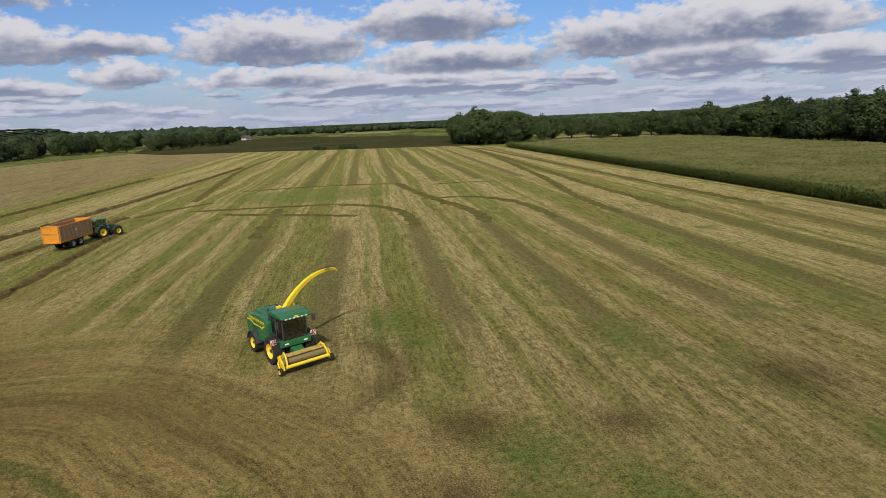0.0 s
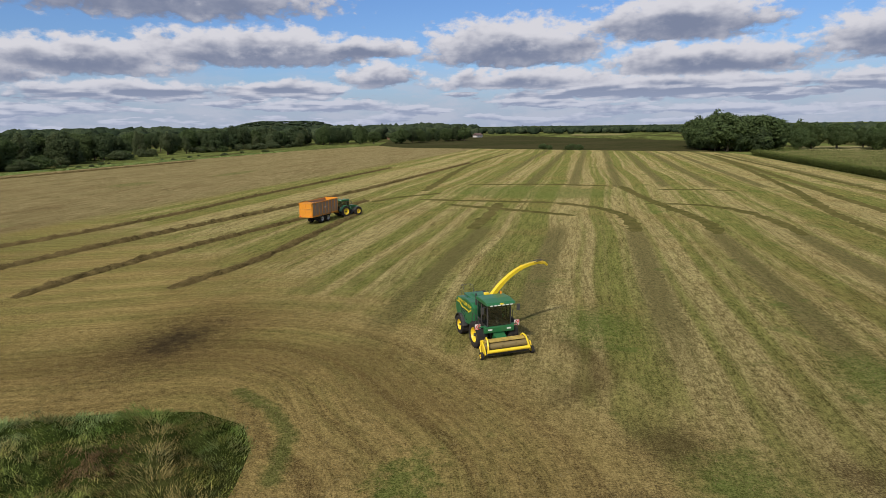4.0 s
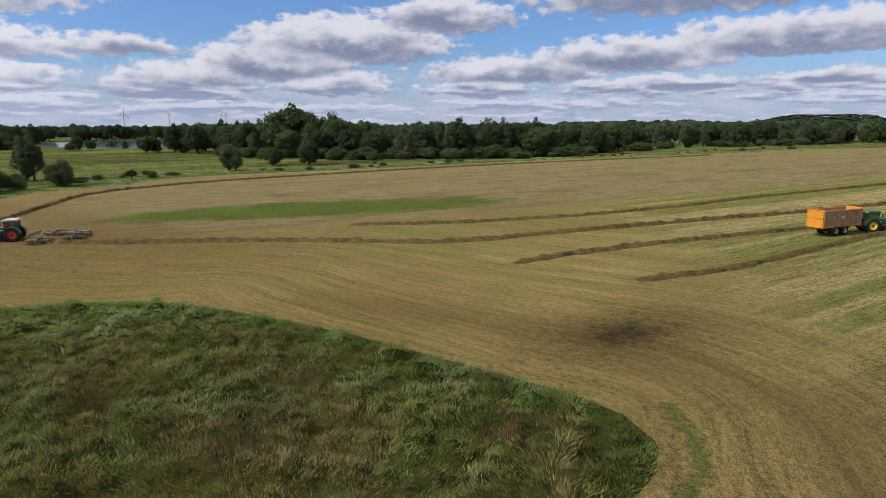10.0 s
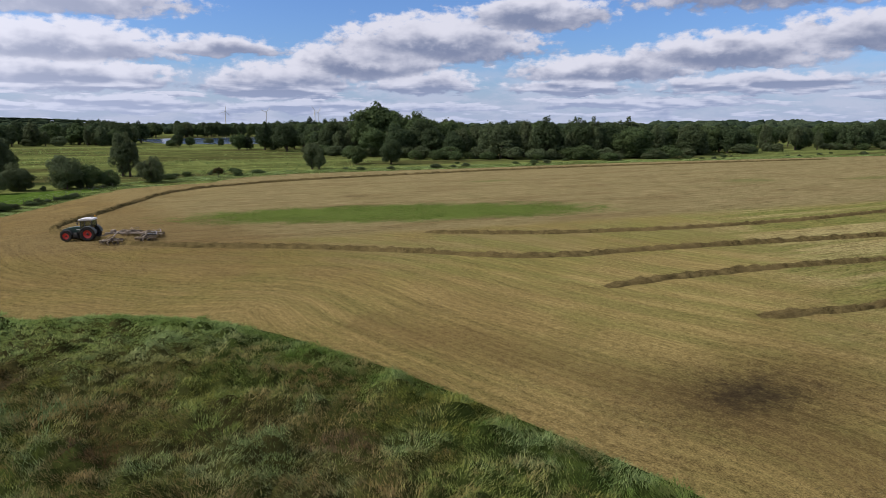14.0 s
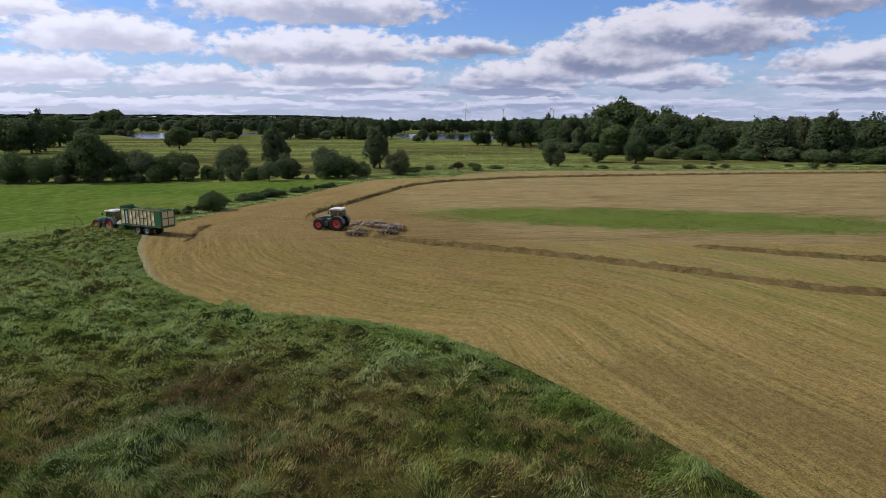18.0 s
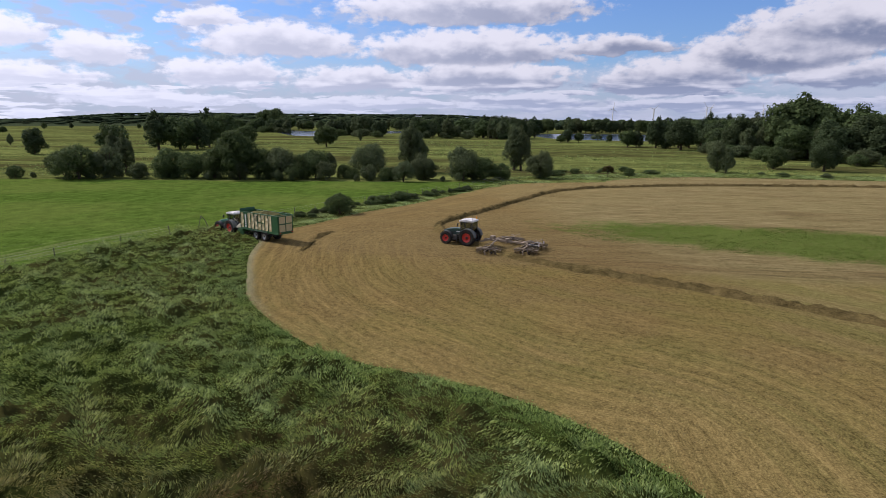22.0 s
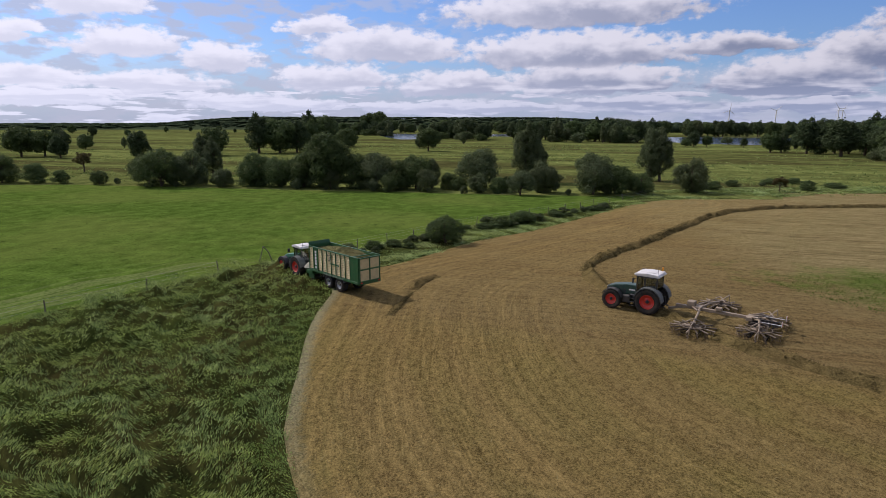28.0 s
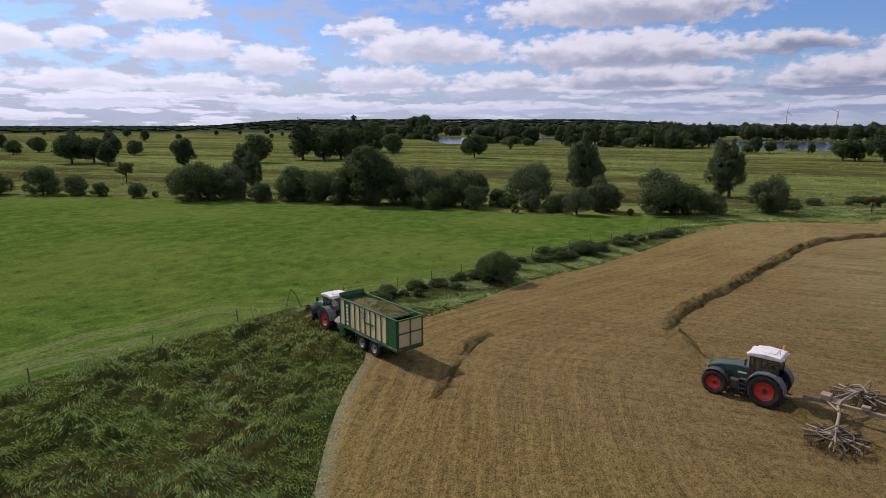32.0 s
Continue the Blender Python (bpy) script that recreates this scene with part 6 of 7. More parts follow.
        tube(bm, [(1.8, s * 1.7, 0.85), (2.1, s * 1.92, 0.8), (2.42, s * 1.92, 0.30)], 0.045)
        part("wheel_arm", bm, M_YELLOW, head)
    bm = bmesh.new()
    tube(bm, [(2.72, -1.6, 0.60), (2.72, 1.6, 0.60)], 0.12, 14)
    part("press_roller", bm, M_YELLOW, head)
    bm = bmesh.new()
    tube(bm, [(2.05, -1.62, 0.72), (2.05, 1.62, 0.72)], 0.26, 16)
    for i in range(28):
        y = -1.55 + i * 0.115
        t = i * 0.6 * (1 if y < 0 else -1)
        tube(bm, [(2.05 + 0.2 * math.cos(t), y, 0.72 + 0.2 * math.sin(t)), (2.05 + 0.36 * math.cos(t), y, 0.72 + 0.36 * math.sin(t))], 0.03, 5)
    part("crop_guard", boxes(((1.98, 0, 1.12), (0.46, 3.1, 0.025), (0, 12, 0)), bevel=0.006), M_WORN, head, "worn yellow sheet over the auger")
    part("auger", bm, plain("worn_auger", (0.20, 0.15, 0.05), 0.6, amount=0.7), head, "worn crop auger")
    bm = bmesh.new()
    tube(bm, [(2.42, -1.62, 0.36), (2.42, 1.62, 0.36)], 0.15, 14)
    for i in range(26):
        y = -1.58 + i * 0.126
        for a in range(0, 360, 90):
            t = radians(a + i * 23)
            tube(bm, [(2.42, y, 0.36), (2.42 + 0.27 * math.cos(t), y, 0.36 + 0.27 * math.sin(t))], 0.008, 4)
    part("tine_drum", bm, M_DARK, head)
    return ob


# ---- hay rake ----
def hay_rake():
    """Four-rotor trailed rake; origin at the hitch on the ground, trailing to -x."""
    ob = tagged(new("rotary_rake"), "pale four-rotor hay rake trailing behind a tractor", "hay rake")
    bm = boxes(((-3.9, 0, 0.98), (6.4, 0.24, 0.26)), ((-0.75, 0, 0.75), (1.4, 0.2, 0.2), (0, 16, 0)), ((-2.6, 0, 1.05), (0.5, 0.9, 0.3)), ((-6.6, 0, 1.0), (0.5, 1.2, 0.3)), bevel=0.03)
    part("main_beam", bm, M_RAKE, ob, "pale beige painted main beam")
    part("control_box", boxes(((-2.0, 0, 1.35), (0.6, 0.7, 0.4)), bevel=0.05), M_RAKE, ob)
    part("gear_box", boxes(((-4.2, 0.05, 1.25), (0.5, 0.4, 0.3)), bevel=0.05), M_RAKE, ob)
    for s in (1, -1):
        wheel(ob, -7.0, s * 0.75, 0.45, 0.34, M_STEEL, 16)
    for cx, cy, r in ((-3.3, 3.9, 1.75), (-3.3, -3.9, 1.75), (-7.6, 1.75, 1.65), (-7.6, -1.75, 1.65)):
        s = 1 if cy > 0 else -1
        bm = bmesh.new()
        tube(bm, [(cx + (0.6 if abs(cy) > 3 else 0.9), s * 0.15, 1.05), (cx + 0.2, cy * 0.5, 1.15), (cx, cy, 0.78)], 0.09, 8)
        tube(bm, [(cx + 1.2, s * 0.15, 1.1), (cx + 0.3, cy * 0.45, 1.3)], 0.06, 6)
        tube(bm, [(cx - 0.5, cy - s * 0.5, 0.95), (cx, cy, 1.25), (cx + 0.5, cy + s * 0.5, 0.95)], 0.05, 6)
        tube(bm, [(cx, cy, 0.9), (cx - 0.3, cy + s * (r + 0.1), 1.05), (cx - 0.3, cy + s * (r + 0.2), 0.5)], 0.04, 6)
        part("swing_arm", bm, M_RAKE, ob)
        bm = bmesh.new()
        tube(bm, [(cx, cy, 0.40), (cx, cy, 0.92)], 0.22, 16)
        tube(bm, [(cx + 0.95 * math.cos(a), cy + 0.95 * math.sin(a), 0.70) for a in (i * math.tau / 24 for i in range(25))], 0.04, 6)
        rotor = part("rotor", bm, M_RUST, ob)
        arms = 13
        for k in range(arms):
            t = math.tau * (k + 0.3 * s) / arms
            ex, ey = math.cos(t), math.sin(t)
            bm = bmesh.new()
            tube(bm, [(cx + 0.2 * ex, cy + 0.2 * ey, 0.62), (cx + r * ex, cy + r * ey, 0.56)], 0.055, 6)
            for q in range(4):
                d = r - 0.10 - 0.12 * q
                px, py = cx + d * ex, cy + d * ey
                tube(bm, [(px, py, 0.56), (px - 0.02 * ey, py + 0.02 * ex, 0.30), (px - 0.10 * ey, py + 0.10 * ex, 0.06)], 0.026, 4)
            part("tine_arm", bm, M_RUST if k % 3 else M_RAKE, rotor)
        nrg = np.random.default_rng(int(cx * 7 + cy * 11) % 97)
        ring = nrg.uniform(0, math.tau, 260)
        out = nrg.uniform(0.35, 1.12, 260) * r
        hay = np.stack([cx + np.cos(ring) * out, cy + np.sin(ring) * out, nrg.uniform(0.05, 0.75, 260) * (1.0 if cx < -5 else 0.7)], 1)
        part_blades("caught_hay", hay, 0.3, 0.8, 0.05, nrg, M_STALK, rotor, 1.0)
        for a in (40, 140, 220, 320):
            wx, wy = cx + 0.75 * math.cos(radians(a)), cy + 0.62 * math.sin(radians(a))
            wheel(ob, wx, wy, 0.20, 0.14, M_DARK, 10)
    bm = bmesh.new()
    for i in range(9):
        box(bm, (-7.6 + 0.24 * i - 0.9, 0, 0.62), (0.2, 0.02, 0.7), 0.005)
    tube(bm, [(-8.7, 0, 1.0), (-6.3, 0, 1.0)], 0.03, 6)
    part("swath_cloth", bm, M_DARK, ob, "dark hanging swath cloth")
    for s in (1, -1):
        board = part("warning_board", boxes(((-9.0, s * 0.9, 1.15), (0.03, 0.4, 0.4)), ((-8.2, s * 0.9, 1.05), (1.6, 0.05, 0.05))), M_WHITE, ob)
        part("stripe", boxes(((-9.02, s * 0.9, 1.15), (0.012, 0.08, 0.36), (40, 0, 0)), bevel=0), M_WARNRED, board)
    return ob


def stand(ob, x, y, rz, size=1.0):
    ob.matrix_basis = pose(x, y, 0.004, 0, 0, rz) @ Matrix.Diagonal((size, size, size, 1))
    return ob


stand(tractor("dusty green tractor with red wheels and pale roof pulling a wagon", M_TEAL, M_RED, M_WHITE), -100.2, -29.1, -117.4, 0.93)
stand(wagon("tall green silage wagon with cream slatted sides, full of chopped grass", M_WGREEN, M_CREAM, M_CREAM, True, 4.25, -4.1, 3.75, 9), -97.0, -23.3, -117.4, 0.90)
stand(tractor("green tractor with red wheels and white roof pulling a hay rake", M_DKTEAL, M_RED, M_WHITE, ballast=False), -98.6, 2.4, -108)
stand(hay_rake(), -98.23, 3.54, -110, 0.88)
stand(tractor("bright green tractor with yellow wheels pulling an orange wagon", M_GREEN, M_YELLOW, M_GREEN, M_GREEN, False), -35.2, 106.9, 58)
stand(wagon("tall orange silage wagon with brown slatted sides", M_ORANGE, M_BROWN, M_ORANGE, False, 4.2, -3.9, 3.6, 8, True), -37.0, 100.6, 80)
stand(forage_harvester(), -0.6, 45.8, -60)


# ---- uncut grass ----
def grass_material(name, dark, light, dry):
    m, n = material(name)
    co = n.add("ShaderNodeTexCoord").outputs["Object"]
    isl = n.add("ShaderNodeNewGeometry").outputs["Random Per Island"]
    col = n.mix(isl, dark, light)
    patch = n.math("ADD", n.math("MULTIPLY", n.noise(co, 0.11, 4.0, 0.65), 0.62), n.math("MULTIPLY", n.noise(co, 1.1, 3.0, 0.6), 0.38))
    col = n.mix(n.math("MULTIPLY", n.math("MULTIPLY", n.ramp(patch, 0.45, 0.58), n.ramp(n.add("ShaderNodeSeparateXYZ", None, Vector=co).outputs[0], -56.0, -36.0, 0.18, 1.0)), n.ramp(isl, 0.1, 0.5, 0.35, 0.95)), col, dry)
    col = n.mix(n.ramp(n.noise(co, 0.14, 3.0, 0.6), 0.50, 0.62, 0.0, 0.75), col, n.mix(isl, (0.058, 0.068, 0.009), (0.330, 0.325, 0.055)))
    # pale grey-green patches, standing in for the sheen of laid grass
    col = n.mix(n.ramp(n.noise(n.vec("ADD", co, (40, 9, 3)), 0.13, 4.0, 0.65), 0.50, 0.62, 0.0, 0.75), col, n.mix(isl, (0.045, 0.082, 0.026), (0.370, 0.460, 0.180)))
    # tussocks gone brown and yellow, mostly towards the east
    tuss = n.ramp(n.noise(n.vec("ADD", co, (7, 31, 0)), 0.17, 5.0, 0.65), 0.47, 0.60)
    tuss = n.math("MULTIPLY", n.math("MULTIPLY", tuss, n.ramp(isl, 0.05, 0.6, 0.45, 0.95)), n.ramp(n.add("ShaderNodeSeparateXYZ", None, Vector=co).outputs[0], -58.0, -34.0, 0.10, 0.85))
    col = n.mix(tuss, col, n.mix(isl, (0.085, 0.058, 0.020), (0.360, 0.265, 0.100)))
    # nettles and broad-leaved weeds take over towards the west, brightened for their sheen
    col = n.mix(n.ramp(n.add("ShaderNodeSeparateXYZ", None, Vector=co).outputs[0], -38.0, -60.0, 0.0, 0.6), col, n.mix(isl, (0.060, 0.112, 0.026), (0.470, 0.610, 0.175)))
    sep = n.add("ShaderNodeSeparateXYZ", None, Vector=co)
    for px, py, pr in ((-17.5, 26.0, 2.6), (-45.3, 0.6, 4.2), (-29.0, 19.0, 2.4), (-33.0, 8.0, 2.6), (-24.0, 13.0, 3.0)):
        ex, ey = n.math("ADD", sep.outputs[0], -px), n.math("ADD", sep.outputs[1], -py)
        q = n.math("SQRT", n.math("ADD", n.math("MULTIPLY", ex, ex), n.math("MULTIPLY", ey, ey)))
        q = n.math("ADD", q, n.math("MULTIPLY", n.math("SUBTRACT", n.noise(co, 0.8, 3.0), 0.5), 4.0))
        col = n.mix(n.ramp(q, pr * 0.4, pr, 0.8, 0.0), col, n.mix(isl, (0.055, 0.032, 0.014), (0.20, 0.115, 0.055)))
    finish(n, col, 0.62, spec=0.18, translucent=0.3)
    return m


M_TALL = grass_material("tall_grass", (0.044, 0.070, 0.012), (0.310, 0.370, 0.082), (0.28, 0.188, 0.074))
M_LUSH = grass_material("lush_edge_grass", (0.055, 0.105, 0.014), (0.205, 0.305, 0.058), (0.20, 0.22, 0.06))


def edge_distance(p, line):
    best = np.full(len(p), 1e9)
    for (ax, ay), (bx, by) in zip(line, line[1:]):
        a, ba = np.array((ax, ay)), np.array((bx - ax, by - ay))
        h = np.clip(((p - a) @ ba) / (ba @ ba), 0, 1)
        best = np.minimum(best, np.linalg.norm(p - a - h[:, None] * ba, axis=1))
    return best


def scatter(outline, count, nrg, thin=None):
    """Tufts at random in an outline; thin gives how likely each place is."""
    o = np.array(outline)
    lo, hi = o.min(0), o.max(0)
    p = lo + nrg.random((count, 2)) * (hi - lo)
    keep = inside(p[:, 0], p[:, 1], [tuple(q) for q in outline])
    if thin is not None:
        keep &= nrg.random(count) < thin(p)
    return p[keep]


def tufted(p, per, spread, nrg):
    q = np.repeat(p, per, 0) + nrg.normal(0, spread, (len(p) * per, 2))
    return np.concatenate([q, np.full((len(q), 1), -0.02)], 1)


grng = np.random.default_rng(31)
tuft = scatter(ISLAND, 150000, grng, lambda p: np.clip(1.25 - np.hypot(p[:, 0] + 35, p[:, 1] - 8) / 85, 0.25, 1))


def hummock(x, y):
    return 0.55 * noise.noise((x * 0.30, y * 0.30, 2.0)) + 1.25 * abs(noise.noise((x * 0.62, y * 0.62, 5.0))) ** 0.8 + 0.75 * abs(noise.noise((x * 1.4, y * 1.4, 7.0))) + 0.25 * abs(noise.noise((x * 3.3, y * 3.3, 4.0))) - 0.58


lump = np.array([hummock(x, y) for x, y in tuft])
dist = edge_distance(tuft, ISLAND_EDGE)
tall = np.clip(0.24 + 0.10 * lump, 0.13, 0.42) * np.clip(0.6 + dist / 3.0, 0.6, 1.0)
mound = np.clip(0.36 + 1.25 * lump, 0.0, 1.4) * np.clip(dist / 2.0, 0, 1)
# matted stems under the tips
gx, gy = np.arange(-104, -8, 0.42), np.arange(-46, 33, 0.42)
GX, GY = np.meshgrid(gx, gy, indexing="ij")
flat_xy = np.stack([GX.ravel(), GY.ravel()], 1)
within = inside(flat_xy[:, 0], flat_xy[:, 1], ISLAND)
rise = np.full(len(flat_xy), -0.1)
rise[within] = np.array([np.clip(0.36 + 1.25 * hummock(x, y), 0.0, 1.4) for x, y in flat_xy[within]]) * np.clip(edge_distance(flat_xy[within], ISLAND_EDGE) / 2.0 - 0.15, 0, 1) * np.clip(edge_distance(flat_xy[within], FENCE[:6]) / 2.0 - 0.15, 0, 1) * 0.8 - 0.06
keep = within.reshape(GX.shape)
mat_v = np.concatenate([flat_xy, rise[:, None]], 1).tolist()
mat_f = [(i * len(gy) + j, (i + 1) * len(gy) + j, (i + 1) * len(gy) + j + 1, i * len(gy) + j + 1) for i in range(len(gx) - 1) for j in range(len(gy) - 1) if keep[i, j] and keep[i + 1, j] and keep[i, j + 1] and keep[i + 1, j + 1]]
tagged(new("grass_hummocks", mesh_of("grass_hummocks", mat_v, mat_f, M_ROUGH, True)), "matted hummocks of tall uncut grass", "grass", kind="stuff")
PER = 13
spots = tufted(tuft, PER, 0.18, grng)
spots[:, 2] += np.repeat(mound, PER) * np.where(grng.random(len(spots)) < 0.2, grng.uniform(0.3, 0.8, len(spots)), grng.uniform(0.85, 1.0, len(spots)))
leafy = spots[:, 0] < -44 + 8 * np.repeat(lump, PER)
heights = np.repeat(tall, PER) * np.where(leafy, 0.70, 1.15)
broad = np.where(leafy, 0.030, 0.018)
lush = np.repeat(dist < 3.2 + 1.5 * lump, PER)
part_blades("uncut_grass", spots[~lush], 0.3, 0.9, broad[~lush], grng, M_TALL, None, 0.9, heights[~lush], np.where(leafy[~lush], 0.95, 0.55)[:, None])
tagged(bpy.data.objects["uncut_grass"], "tall uncut grass, green with brown dry patches", "grass", kind="stuff")
part_blades("lush_grass", spots[lush], 0.3, 0.9, broad[lush], grng, M_LUSH, None, 0.8, heights[lush], 0.7)
tagged(bpy.data.objects["lush_grass"], "lush green grass along the mown edge", "grass", kind="stuff")
mt = scatter(MARGIN, 60000, grng)
ml = np.array([noise.noise((x * 0.25, y * 0.25, 7.0)) + 0.8 * abs(noise.noise((x * 0.8, y * 0.8, 3.0))) - 0.25 for x, y in mt])
part_blades("margin_grass", tufted(mt, 6, 0.3, grng), 0.3, 0.9, 0.040, grng, M_TALL, None, 1.0, np.repeat(np.clip(0.34 + 0.8 * ml, 0.10, 1.1), 6), 0.8)
tagged(bpy.data.objects["margin_grass"], "tall weeds and grass along the fence", "grass", kind="stuff")
reed = np.concatenate([np.array((-40.9, 0.4)) + grng.normal(0, (0.9, 1.3), (55, 2)), np.array((-38.6, 4.6)) + grng.normal(0, (0.9, 1.9), (55, 2))])
part_blades("reeds", tufted(reed, 7, 0.15, grng), 0.6, 1.25, 0.035, grng, leaf_material("reed_leaf", (0.040, 0.085, 0.022), (0.27, 0.35, 0.14)), None, 0.85)
tagged(bpy.data.objects["reeds"], "clump of pale broad-leaved reeds", "reeds", kind="stuff")
rg = scatter(GREEN_PATCH, 15000, grng, lambda p: np.array([0.55 + 1.2 * noise.noise((x * 0.12, y * 0.12, 3.0)) for x, y in p]))
part_blades("regrowth_grass", tufted(rg, 4, 0.25, grng), 0.06, 0.20, 0.05, grng, leaf_material("regrowth_leaf", (0.045, 0.080, 0.012), (0.170, 0.255, 0.042)), None, 0.9)
tagged(bpy.data.objects["regrowth_grass"], "short fresh grass in the regrowth patch", "grass", kind="stuff")
M_LOOSE = leaf_material("pale_straw", (0.085, 0.066, 0.022), (0.47, 0.39, 0.17))
# loose cut stalks on the nearer part of the field
cut = np.array((-112, -24)) + grng.random((460000, 2)) * (186, 150)
cut = cut[inside(cut[:, 0], cut[:, 1], FIELD) & (grng.random(len(cut)) < np.clip(1.25 - np.hypot(cut[:, 0] + 22, cut[:, 1] - 22) / 105, 0.0, 1.0))]
cut = cut[np.hypot((cut[:, 0] + 24.5) * 1.5, cut[:, 1] - 42) > 5.5]
cut = cut[np.array([noise.noise((x * 0.22, y * 0.07, 1.0)) for x, y in cut]) > grng.uniform(-0.5, 0.3, len(cut))]
part_blades("loose_stalks", np.concatenate([cut, np.full((len(cut), 1), 0.005)], 1), 0.12, 0.36, 0.026, grng, M_LOOSE, None, 1.0)
tagged(bpy.data.objects["loose_stalks"], "loose dry stalks lying on the stubble", "hay", kind="stuff")

# rushes and tussocks out on the river meadow
rush = scatter([(-182, 20), (-198, 60), (-200, 200), (-185, 330), (-260, 340), (-450, 200), (-470, -260), (-200, -300), (-160, -170), (-175, -60)], 24000, grng, lambda p: np.array([0.25 + 1.6 * noise.noise((x * 0.03, y * 0.012, 9.0)) for x, y in p]))
part_blades("meadow_rushes", tufted(rush, 5, 0.5, grng), 0.15, 0.5, 0.16, grng, grass_material("rush", (0.062, 0.078, 0.022), (0.175, 0.190, 0.055), (0.14, 0.12, 0.05)), None, 0.5)
tagged(bpy.data.objects["meadow_rushes"], "rushes and rough tussocks on the river meadow", "grass", kind="stuff")

# weeds between the mown field and the woods
EDGE_BAND = [(-174, 4), (-184, 26), (-197, 40), (-201, 53), (-198, 115), (-199, 160), (-198, 200), (-189, 290), (-179, 400), (-189, 402), (-200, 292), (-211, 200), (-213, 155), (-212, 100), (-215, 50), (-200, 18), (-184, -4)]
eb = scatter(EDGE_BAND, 60000, grng, lambda p: np.array([0.7 + 1.3 * noise.noise((x * 0.09, y * 0.05, 4.0)) for x, y in p]))
el = np.array([noise.noise((x * 0.12, y * 0.12, 8.0)) for x, y in eb])
part_blades("edge_weeds", tufted(eb, 6, 0.45, grng), 0.4, 1.2, 0.10, grng, grass_material("weed_leaf", (0.032, 0.046, 0.012), (0.118, 0.132, 0.040), (0.13, 0.100, 0.045)), None, 1.0, np.repeat(np.clip(0.7 + 0.9 * el, 0.25, 1.6), 6), 0.8)
tagged(bpy.data.objects["edge_weeds"], "rank weeds and nettles along the wooded field edge", "weeds", kind="stuff")

# ---- maize ----
MAIZE = [(83, -20), (84.5, 60), (85.5, 102), (86.5, 144), (88.5, 226), (90, 322), (112, 352), (150, 345), (188, 318), (190, 275), (184, 200), (190, 90), (190, -20)]


def maize(outline, plants, nrg, edge):
    """Rows of tall plants: each with a stalk, hanging leaves and a tassel."""
    p = scatter(outline, plants, nrg, edge)
    n = len(p)
    h = nrg.uniform(2.1, 2.6, n)
    out = []
    for k in range(8):
        a = nrg.uniform(0, 6.283, n)
        z = h * (0.12 + 0.85 * k / 8)
        l = nrg.uniform(0.45, 0.85, n) * (1 - 0.04 * k)
        d = np.stack([np.cos(a), np.sin(a)], 1)
        s = np.stack([-d[:, 1], d[:, 0]], 1) * 0.085
        v = np.zeros((n, 4, 3))
        v[:, 0, :2], v[:, 1, :2] = p - s, p + s
        v[:, 2, :2], v[:, 3, :2] = p + d * l[:, None] + s * 0.5, p + d * l[:, None] - s * 0.5
        v[:, :2, 2] = z[:, None]
        v[:, 2:, 2] = (z + nrg.uniform(-0.15, 0.35, n))[:, None]
        out.append(v)
    w = np.zeros((n, 4, 3))
    w[:, :2, :2], w[:, 2:, :2] = p[:, None] + (-0.02, 0), p[:, None] + (0.02, 0)
    w[:, (0, 3), 2] = -0.02
    w[:, 1:3, 2] = (h + 0.25)[:, None]
    w[:, 0, 0], w[:, 1, 0], w[:, 2, 0], w[:, 3, 0] = p[:, 0] - 0.016, p[:, 0] - 0.01, p[:, 0] + 0.01, p[:, 0] + 0.016
    out.append(w)
    return quads_mesh("maize", np.concatenate(out), M_MAIZE)


EAST_EDGE = MAIZE[:6]
canopy_v, canopy_f = [], []
cxs, cys = np.arange(88.5, 188, 0.9), np.arange(-18, 318, 0.9)
CX, CY = np.meshgrid(cxs, cys, indexing="ij")
deep = inside(CX.ravel(), CY.ravel(), MAIZE).reshape(CX.shape) & (edge_distance(np.stack([CX.ravel(), CY.ravel()], 1), MAIZE[:8]).reshape(CX.shape) > 1.4)
CZ = 1.75 + 0.55 * grng.random(CX.shape) * np.where(np.arange(len(cxs))[:, None] % 2, 0.5, 1.0)
canopy_v = np.stack([CX + grng.uniform(-0.3, 0.3, CX.shape), CY + grng.uniform(-0.3, 0.3, CX.shape), CZ], -1).reshape(-1, 3).tolist()
ny = len(cys)
for i in range(len(cxs) - 1):
    for j in range(ny - 1):
        if deep[i, j] and deep[i + 1, j] and deep[i, j + 1] and deep[i + 1, j + 1]:
            canopy_f.append((i * ny + j, i * ny + ny + j, i * ny + ny + j + 1, i * ny + j + 1))
# dark speckle in the colour stands in for shaded gaps between plants
M_CANOPY = sward("maize_canopy", (0.038, 0.046, 0.013), (0.180, 0.178, 0.062), (0.20, 0.175, 0.075), 0.45, 3.2, 1.0)
tagged(new("maize_canopy", mesh_of("maize_canopy", canopy_v, canopy_f, M_CANOPY)), "closed leafy top of the maize field", "maize", kind="stuff")
rim = [(x + 0.2, y) for x, y in MAIZE[:6]] + [(x + 4.0, y) for x, y in MAIZE[5::-1]]
tagged(new("maize_edge", maize(rim, 15000, grng, None)), "tall green maize plants at the field edge", "maize", kind="stuff")
ob = new("maize", maize(MAIZE, 34000, grng, lambda p: np.clip(1.5 - edge_distance(p, EAST_EDGE) / 14, 0.22, 1.0)))
tagged(ob, "standing field of tall green maize", "maize", kind="stuff")
sheet("maize_ground", MAIZE, -0.012, M_ROUGH, "dark ground under the maize", "ground")
sheet("far_stubble", [(128, 372), (150, 352), (190, 325), (215, 330), (200, 420), (150, 430)], -0.011, M_PALEFIELD, "pale stubble strip at the wood's edge", "field")

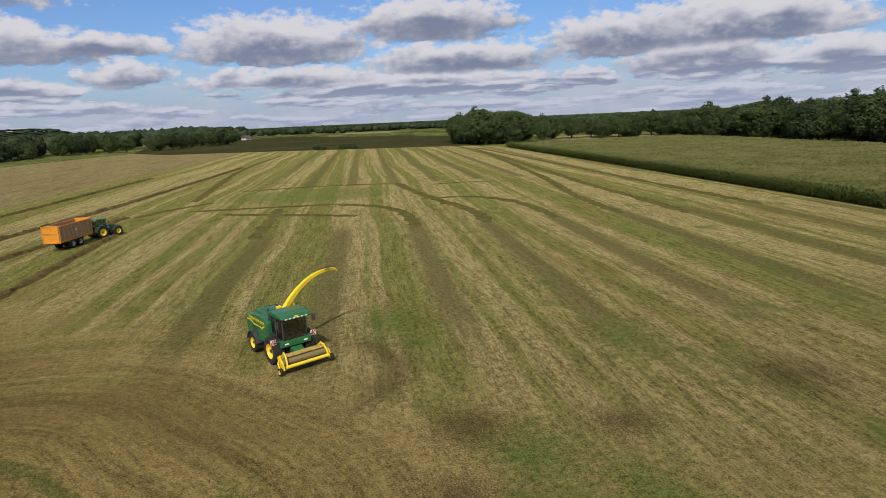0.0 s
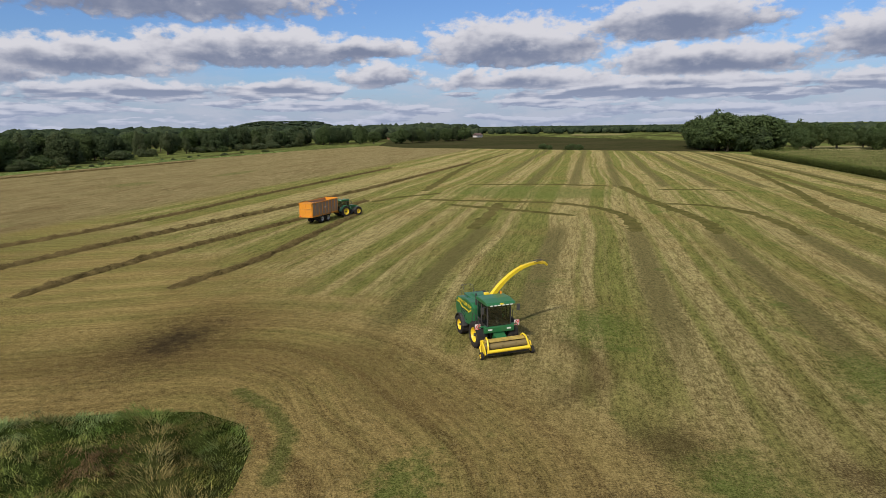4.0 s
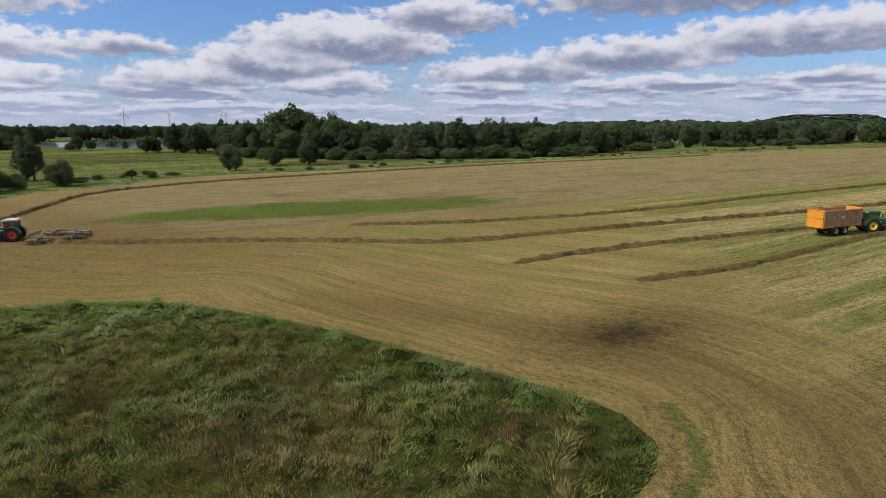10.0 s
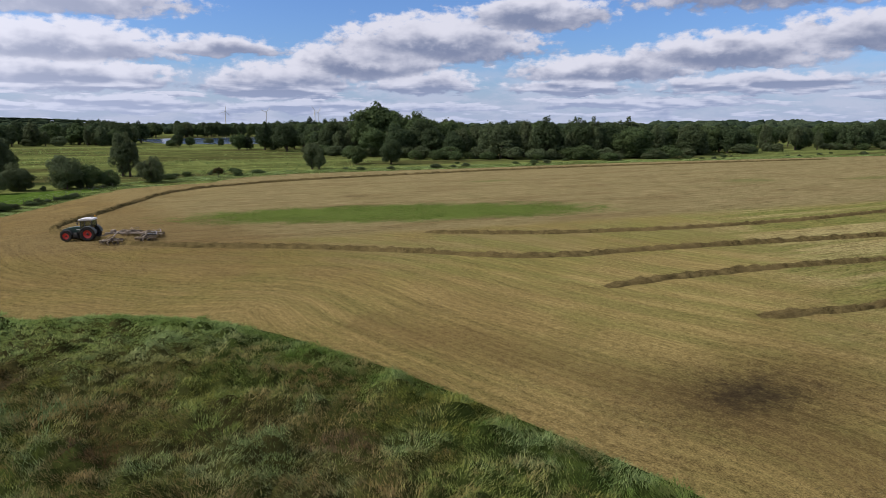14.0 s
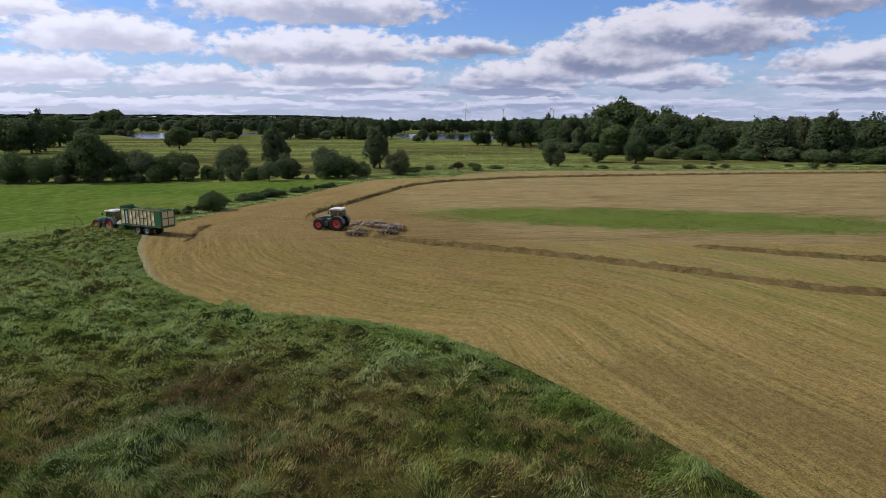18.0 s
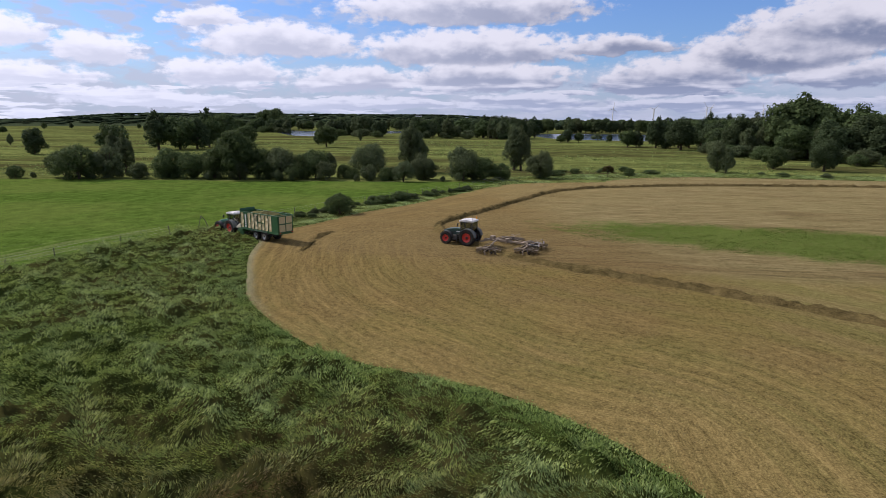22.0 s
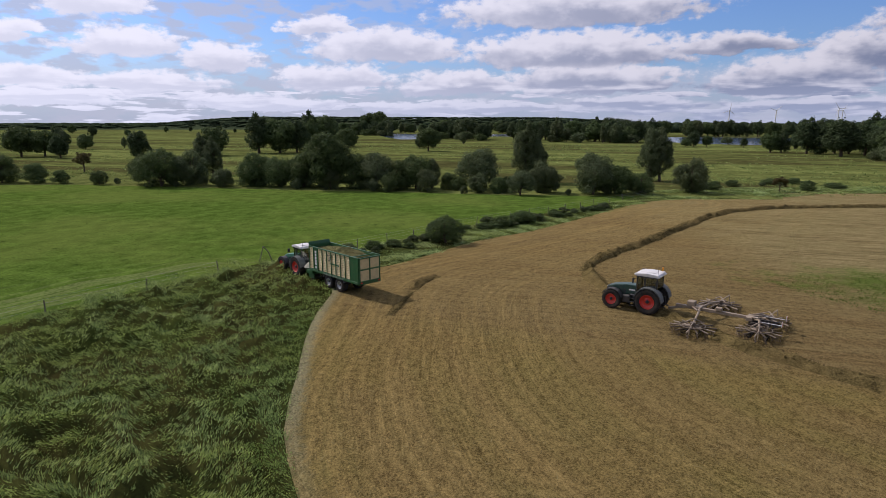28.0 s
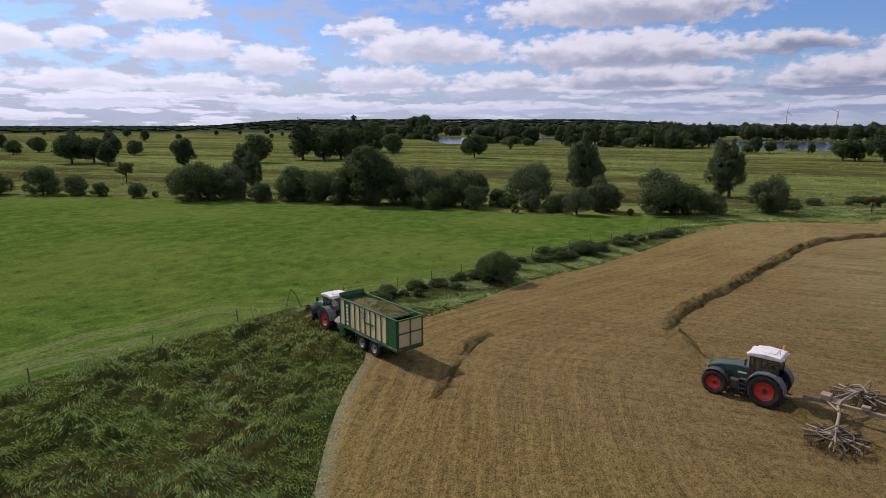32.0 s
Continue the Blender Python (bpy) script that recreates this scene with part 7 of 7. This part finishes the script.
# ---- fence ----
fence = tagged(new("fence"), "weathered wooden post and wire fence along the pasture", "fence")
pole = bmesh.new()
tube(pole, [(0, 0, -0.05), (0.01, 0, 0.55), (0, 0.01, 1.08)], 0.055, 7, 0.045)
post_mesh = bpy.data.meshes.new("post")
pole.to_mesh(post_mesh)
pole.free()
post_mesh.materials.append(M_WOOD)
frng = random.Random(8)
fence_pts = smooth_line(FENCE[1:], 4.2)
gate_at = Vector((-103, -36))
wire_runs, run = [], []
for x, y in fence_pts:
    if (Vector((x, y)) - gate_at).length < 3.0:
        wire_runs.append(run)
        run = []
        continue
    ob = new("post", post_mesh)
    ob.parent = fence
    ob.matrix_basis = pose(x, y, 0, frng.uniform(-6, 6), frng.uniform(-6, 6), frng.uniform(0, 360)) @ Matrix.Diagonal((1, 1, frng.uniform(0.85, 1.1), 1))
    run.append((x, y))
wire_runs.append(run)
for run in wire_runs:
    for z in (0.45, 0.8, 1.1):
        if len(run) > 1:
            bm = bmesh.new()
            tube(bm, [(x, y, z) for x, y in run], 0.006, 4)
            part("wire", bm, M_STEEL, fence)
marker = tagged(new("marker_pole"), "weathered leaning pole at the gap in the fence", "pole")
bm = bmesh.new()
tube(bm, [(-104.2, -35.6, -0.05), (-104.0, -35.9, 1.0), (-103.7, -36.3, 1.6)], 0.05, 8)
part("pole", bm, M_WOOD, marker)
bm = bmesh.new()
tube(bm, [(-103.2, -36.5, -0.05), (-103.7, -36.3, 1.5)], 0.04, 8)
part("prop", bm, M_WOOD, marker)

# ---- water ----
m, n = material("lake_water")
co = n.add("ShaderNodeTexCoord").outputs["Object"]
finish(n, (0.05, 0.075, 0.11), 0.12, n.noise(co, 0.8, 3.0), 0.15, 0.1, spec=0.5)
M_WATER = m
LAKE = smooth_line([(-700, -12), (-600, 4), (-530, 22), (-505, 60), (-500, 120), (-520, 220), (-590, 300), (-680, 310), (-720, 200), (-722, 80), (-700, -12)], 20.0)[:-1]
tagged(sheet("lake", LAKE, -0.01, M_WATER, "broad blue-grey lake behind the meadow", "water"), kind="structure")
POND = smooth_line([(-545, -205), (-550, -180), (-650, -185), (-700, -120), (-740, -105), (-800, -160), (-760, -250), (-780, -310), (-700, -292), (-600, -240), (-545, -205)], 20.0)[:-1]
sheet("pond", POND, -0.009, M_WATER, "bright river reach between trees", "water")


# ---- wind turbines and farmsteads far off ----
def turbine(x, y, tall, spin):
    ob = tagged(new("wind_turbine"), "slender white wind turbine on the far skyline", "wind turbine", "wind turbines")
    bm = bmesh.new()
    tall *= 1.12
    tube(bm, [(0, 0, 0), (0, 0, tall)], 3.0, 14, 2.0)
    part("tower", bm, M_WHITE, ob)
    part("nacelle", boxes(((0.5, 0, tall + 1), (7, 3, 3)), bevel=0.5), M_WHITE, ob)
    for k in range(3):
        bm = bmesh.new()
        t = radians(spin + 120 * k)
        tube(bm, [(4.2, 0, tall + 1), (4.2, math.sin(t) * 14, tall + 1 + math.cos(t) * 14), (4.2, math.sin(t) * 38, tall + 1 + math.cos(t) * 40)], 2.0, 8, 0.6)
        part("blade", bm, M_WHITE, ob)
    ob.matrix_basis = pose(x, y, 0, 0, 0, 10)
    return ob


for x, y, h, a in ((-3900, 405, 72, 10), (-3990, 655, 72, 50), (-3820, 920, 76, 85), (-4130, 1015, 74, 30), (-3900, 1250, 70, 100)):
    turbine(x, y, h, a)
M_BRICK = plain("brick_wall", (0.33, 0.16, 0.11), 0.8, amount=0.4)
M_TILE = plain("roof_tile", (0.10, 0.065, 0.055), 0.8, amount=0.4)
M_PANE = plain("window_pane", (0.05, 0.06, 0.07), 0.1, amount=0.1)


def farmhouse(x, y, rz, long, wide, eaves, walls, roof):
    ob = tagged(new("farmhouse"), "far farm building with a pitched roof among trees", "house", "far farm buildings")
    part("wall", boxes(((0, 0, eaves / 2), (long, wide, eaves)), bevel=0.05), walls, ob)
    bm = bmesh.new()
    v = [bm.verts.new(p) for p in ((-long / 2 - 0.5, -wide / 2 - 0.5, eaves - 0.2), (long / 2 + 0.5, -wide / 2 - 0.5, eaves - 0.2), (long / 2 + 0.5, wide / 2 + 0.5, eaves - 0.2), (-long / 2 - 0.5, wide / 2 + 0.5, eaves - 0.2),
                                    (-long / 2 - 0.5, 0, eaves + wide * 0.42), (long / 2 + 0.5, 0, eaves + wide * 0.42))]
    for f in ((0, 1, 5, 4), (2, 3, 4, 5), (0, 4, 3), (1, 2, 5), (0, 3, 2, 1)):
        bm.faces.new([v[i] for i in f])
    part("roof", bm, roof, ob)
    for i in range(int(long // 4)):
        for s in (1, -1):
            win = part("window", boxes(((-long / 2 + 2.5 + 4 * i, s * wide / 2, eaves * 0.5), (1.3, 0.16, 1.4)), bevel=0.02), M_WHITE, ob)
            part("pane", boxes(((-long / 2 + 2.5 + 4 * i, s * (wide / 2 + 0.07), eaves * 0.5), (1.0, 0.06, 1.1)), bevel=0), M_PANE, win)
    ob.matrix_basis = pose(x, y, 0, 0, 0, rz)


for row in ((-262, 735, 20, 10, 7, 2.6, M_WHITE, M_TILE), (-205, 730, 100, 16, 9, 4, M_BRICK, M_TILE), (-150, 770, 10, 15, 8, 2.8, M_SILVER, M_SILVER), (-110, 800, 60, 12, 7, 2.6, M_WHITE, M_TILE),
            (-1120, -485, 20, 24, 10, 3.4, M_WHITE, M_SILVER), (-1210, -95, 10, 30, 10, 3.4, M_WHITE, M_SILVER)):
    farmhouse(*row)
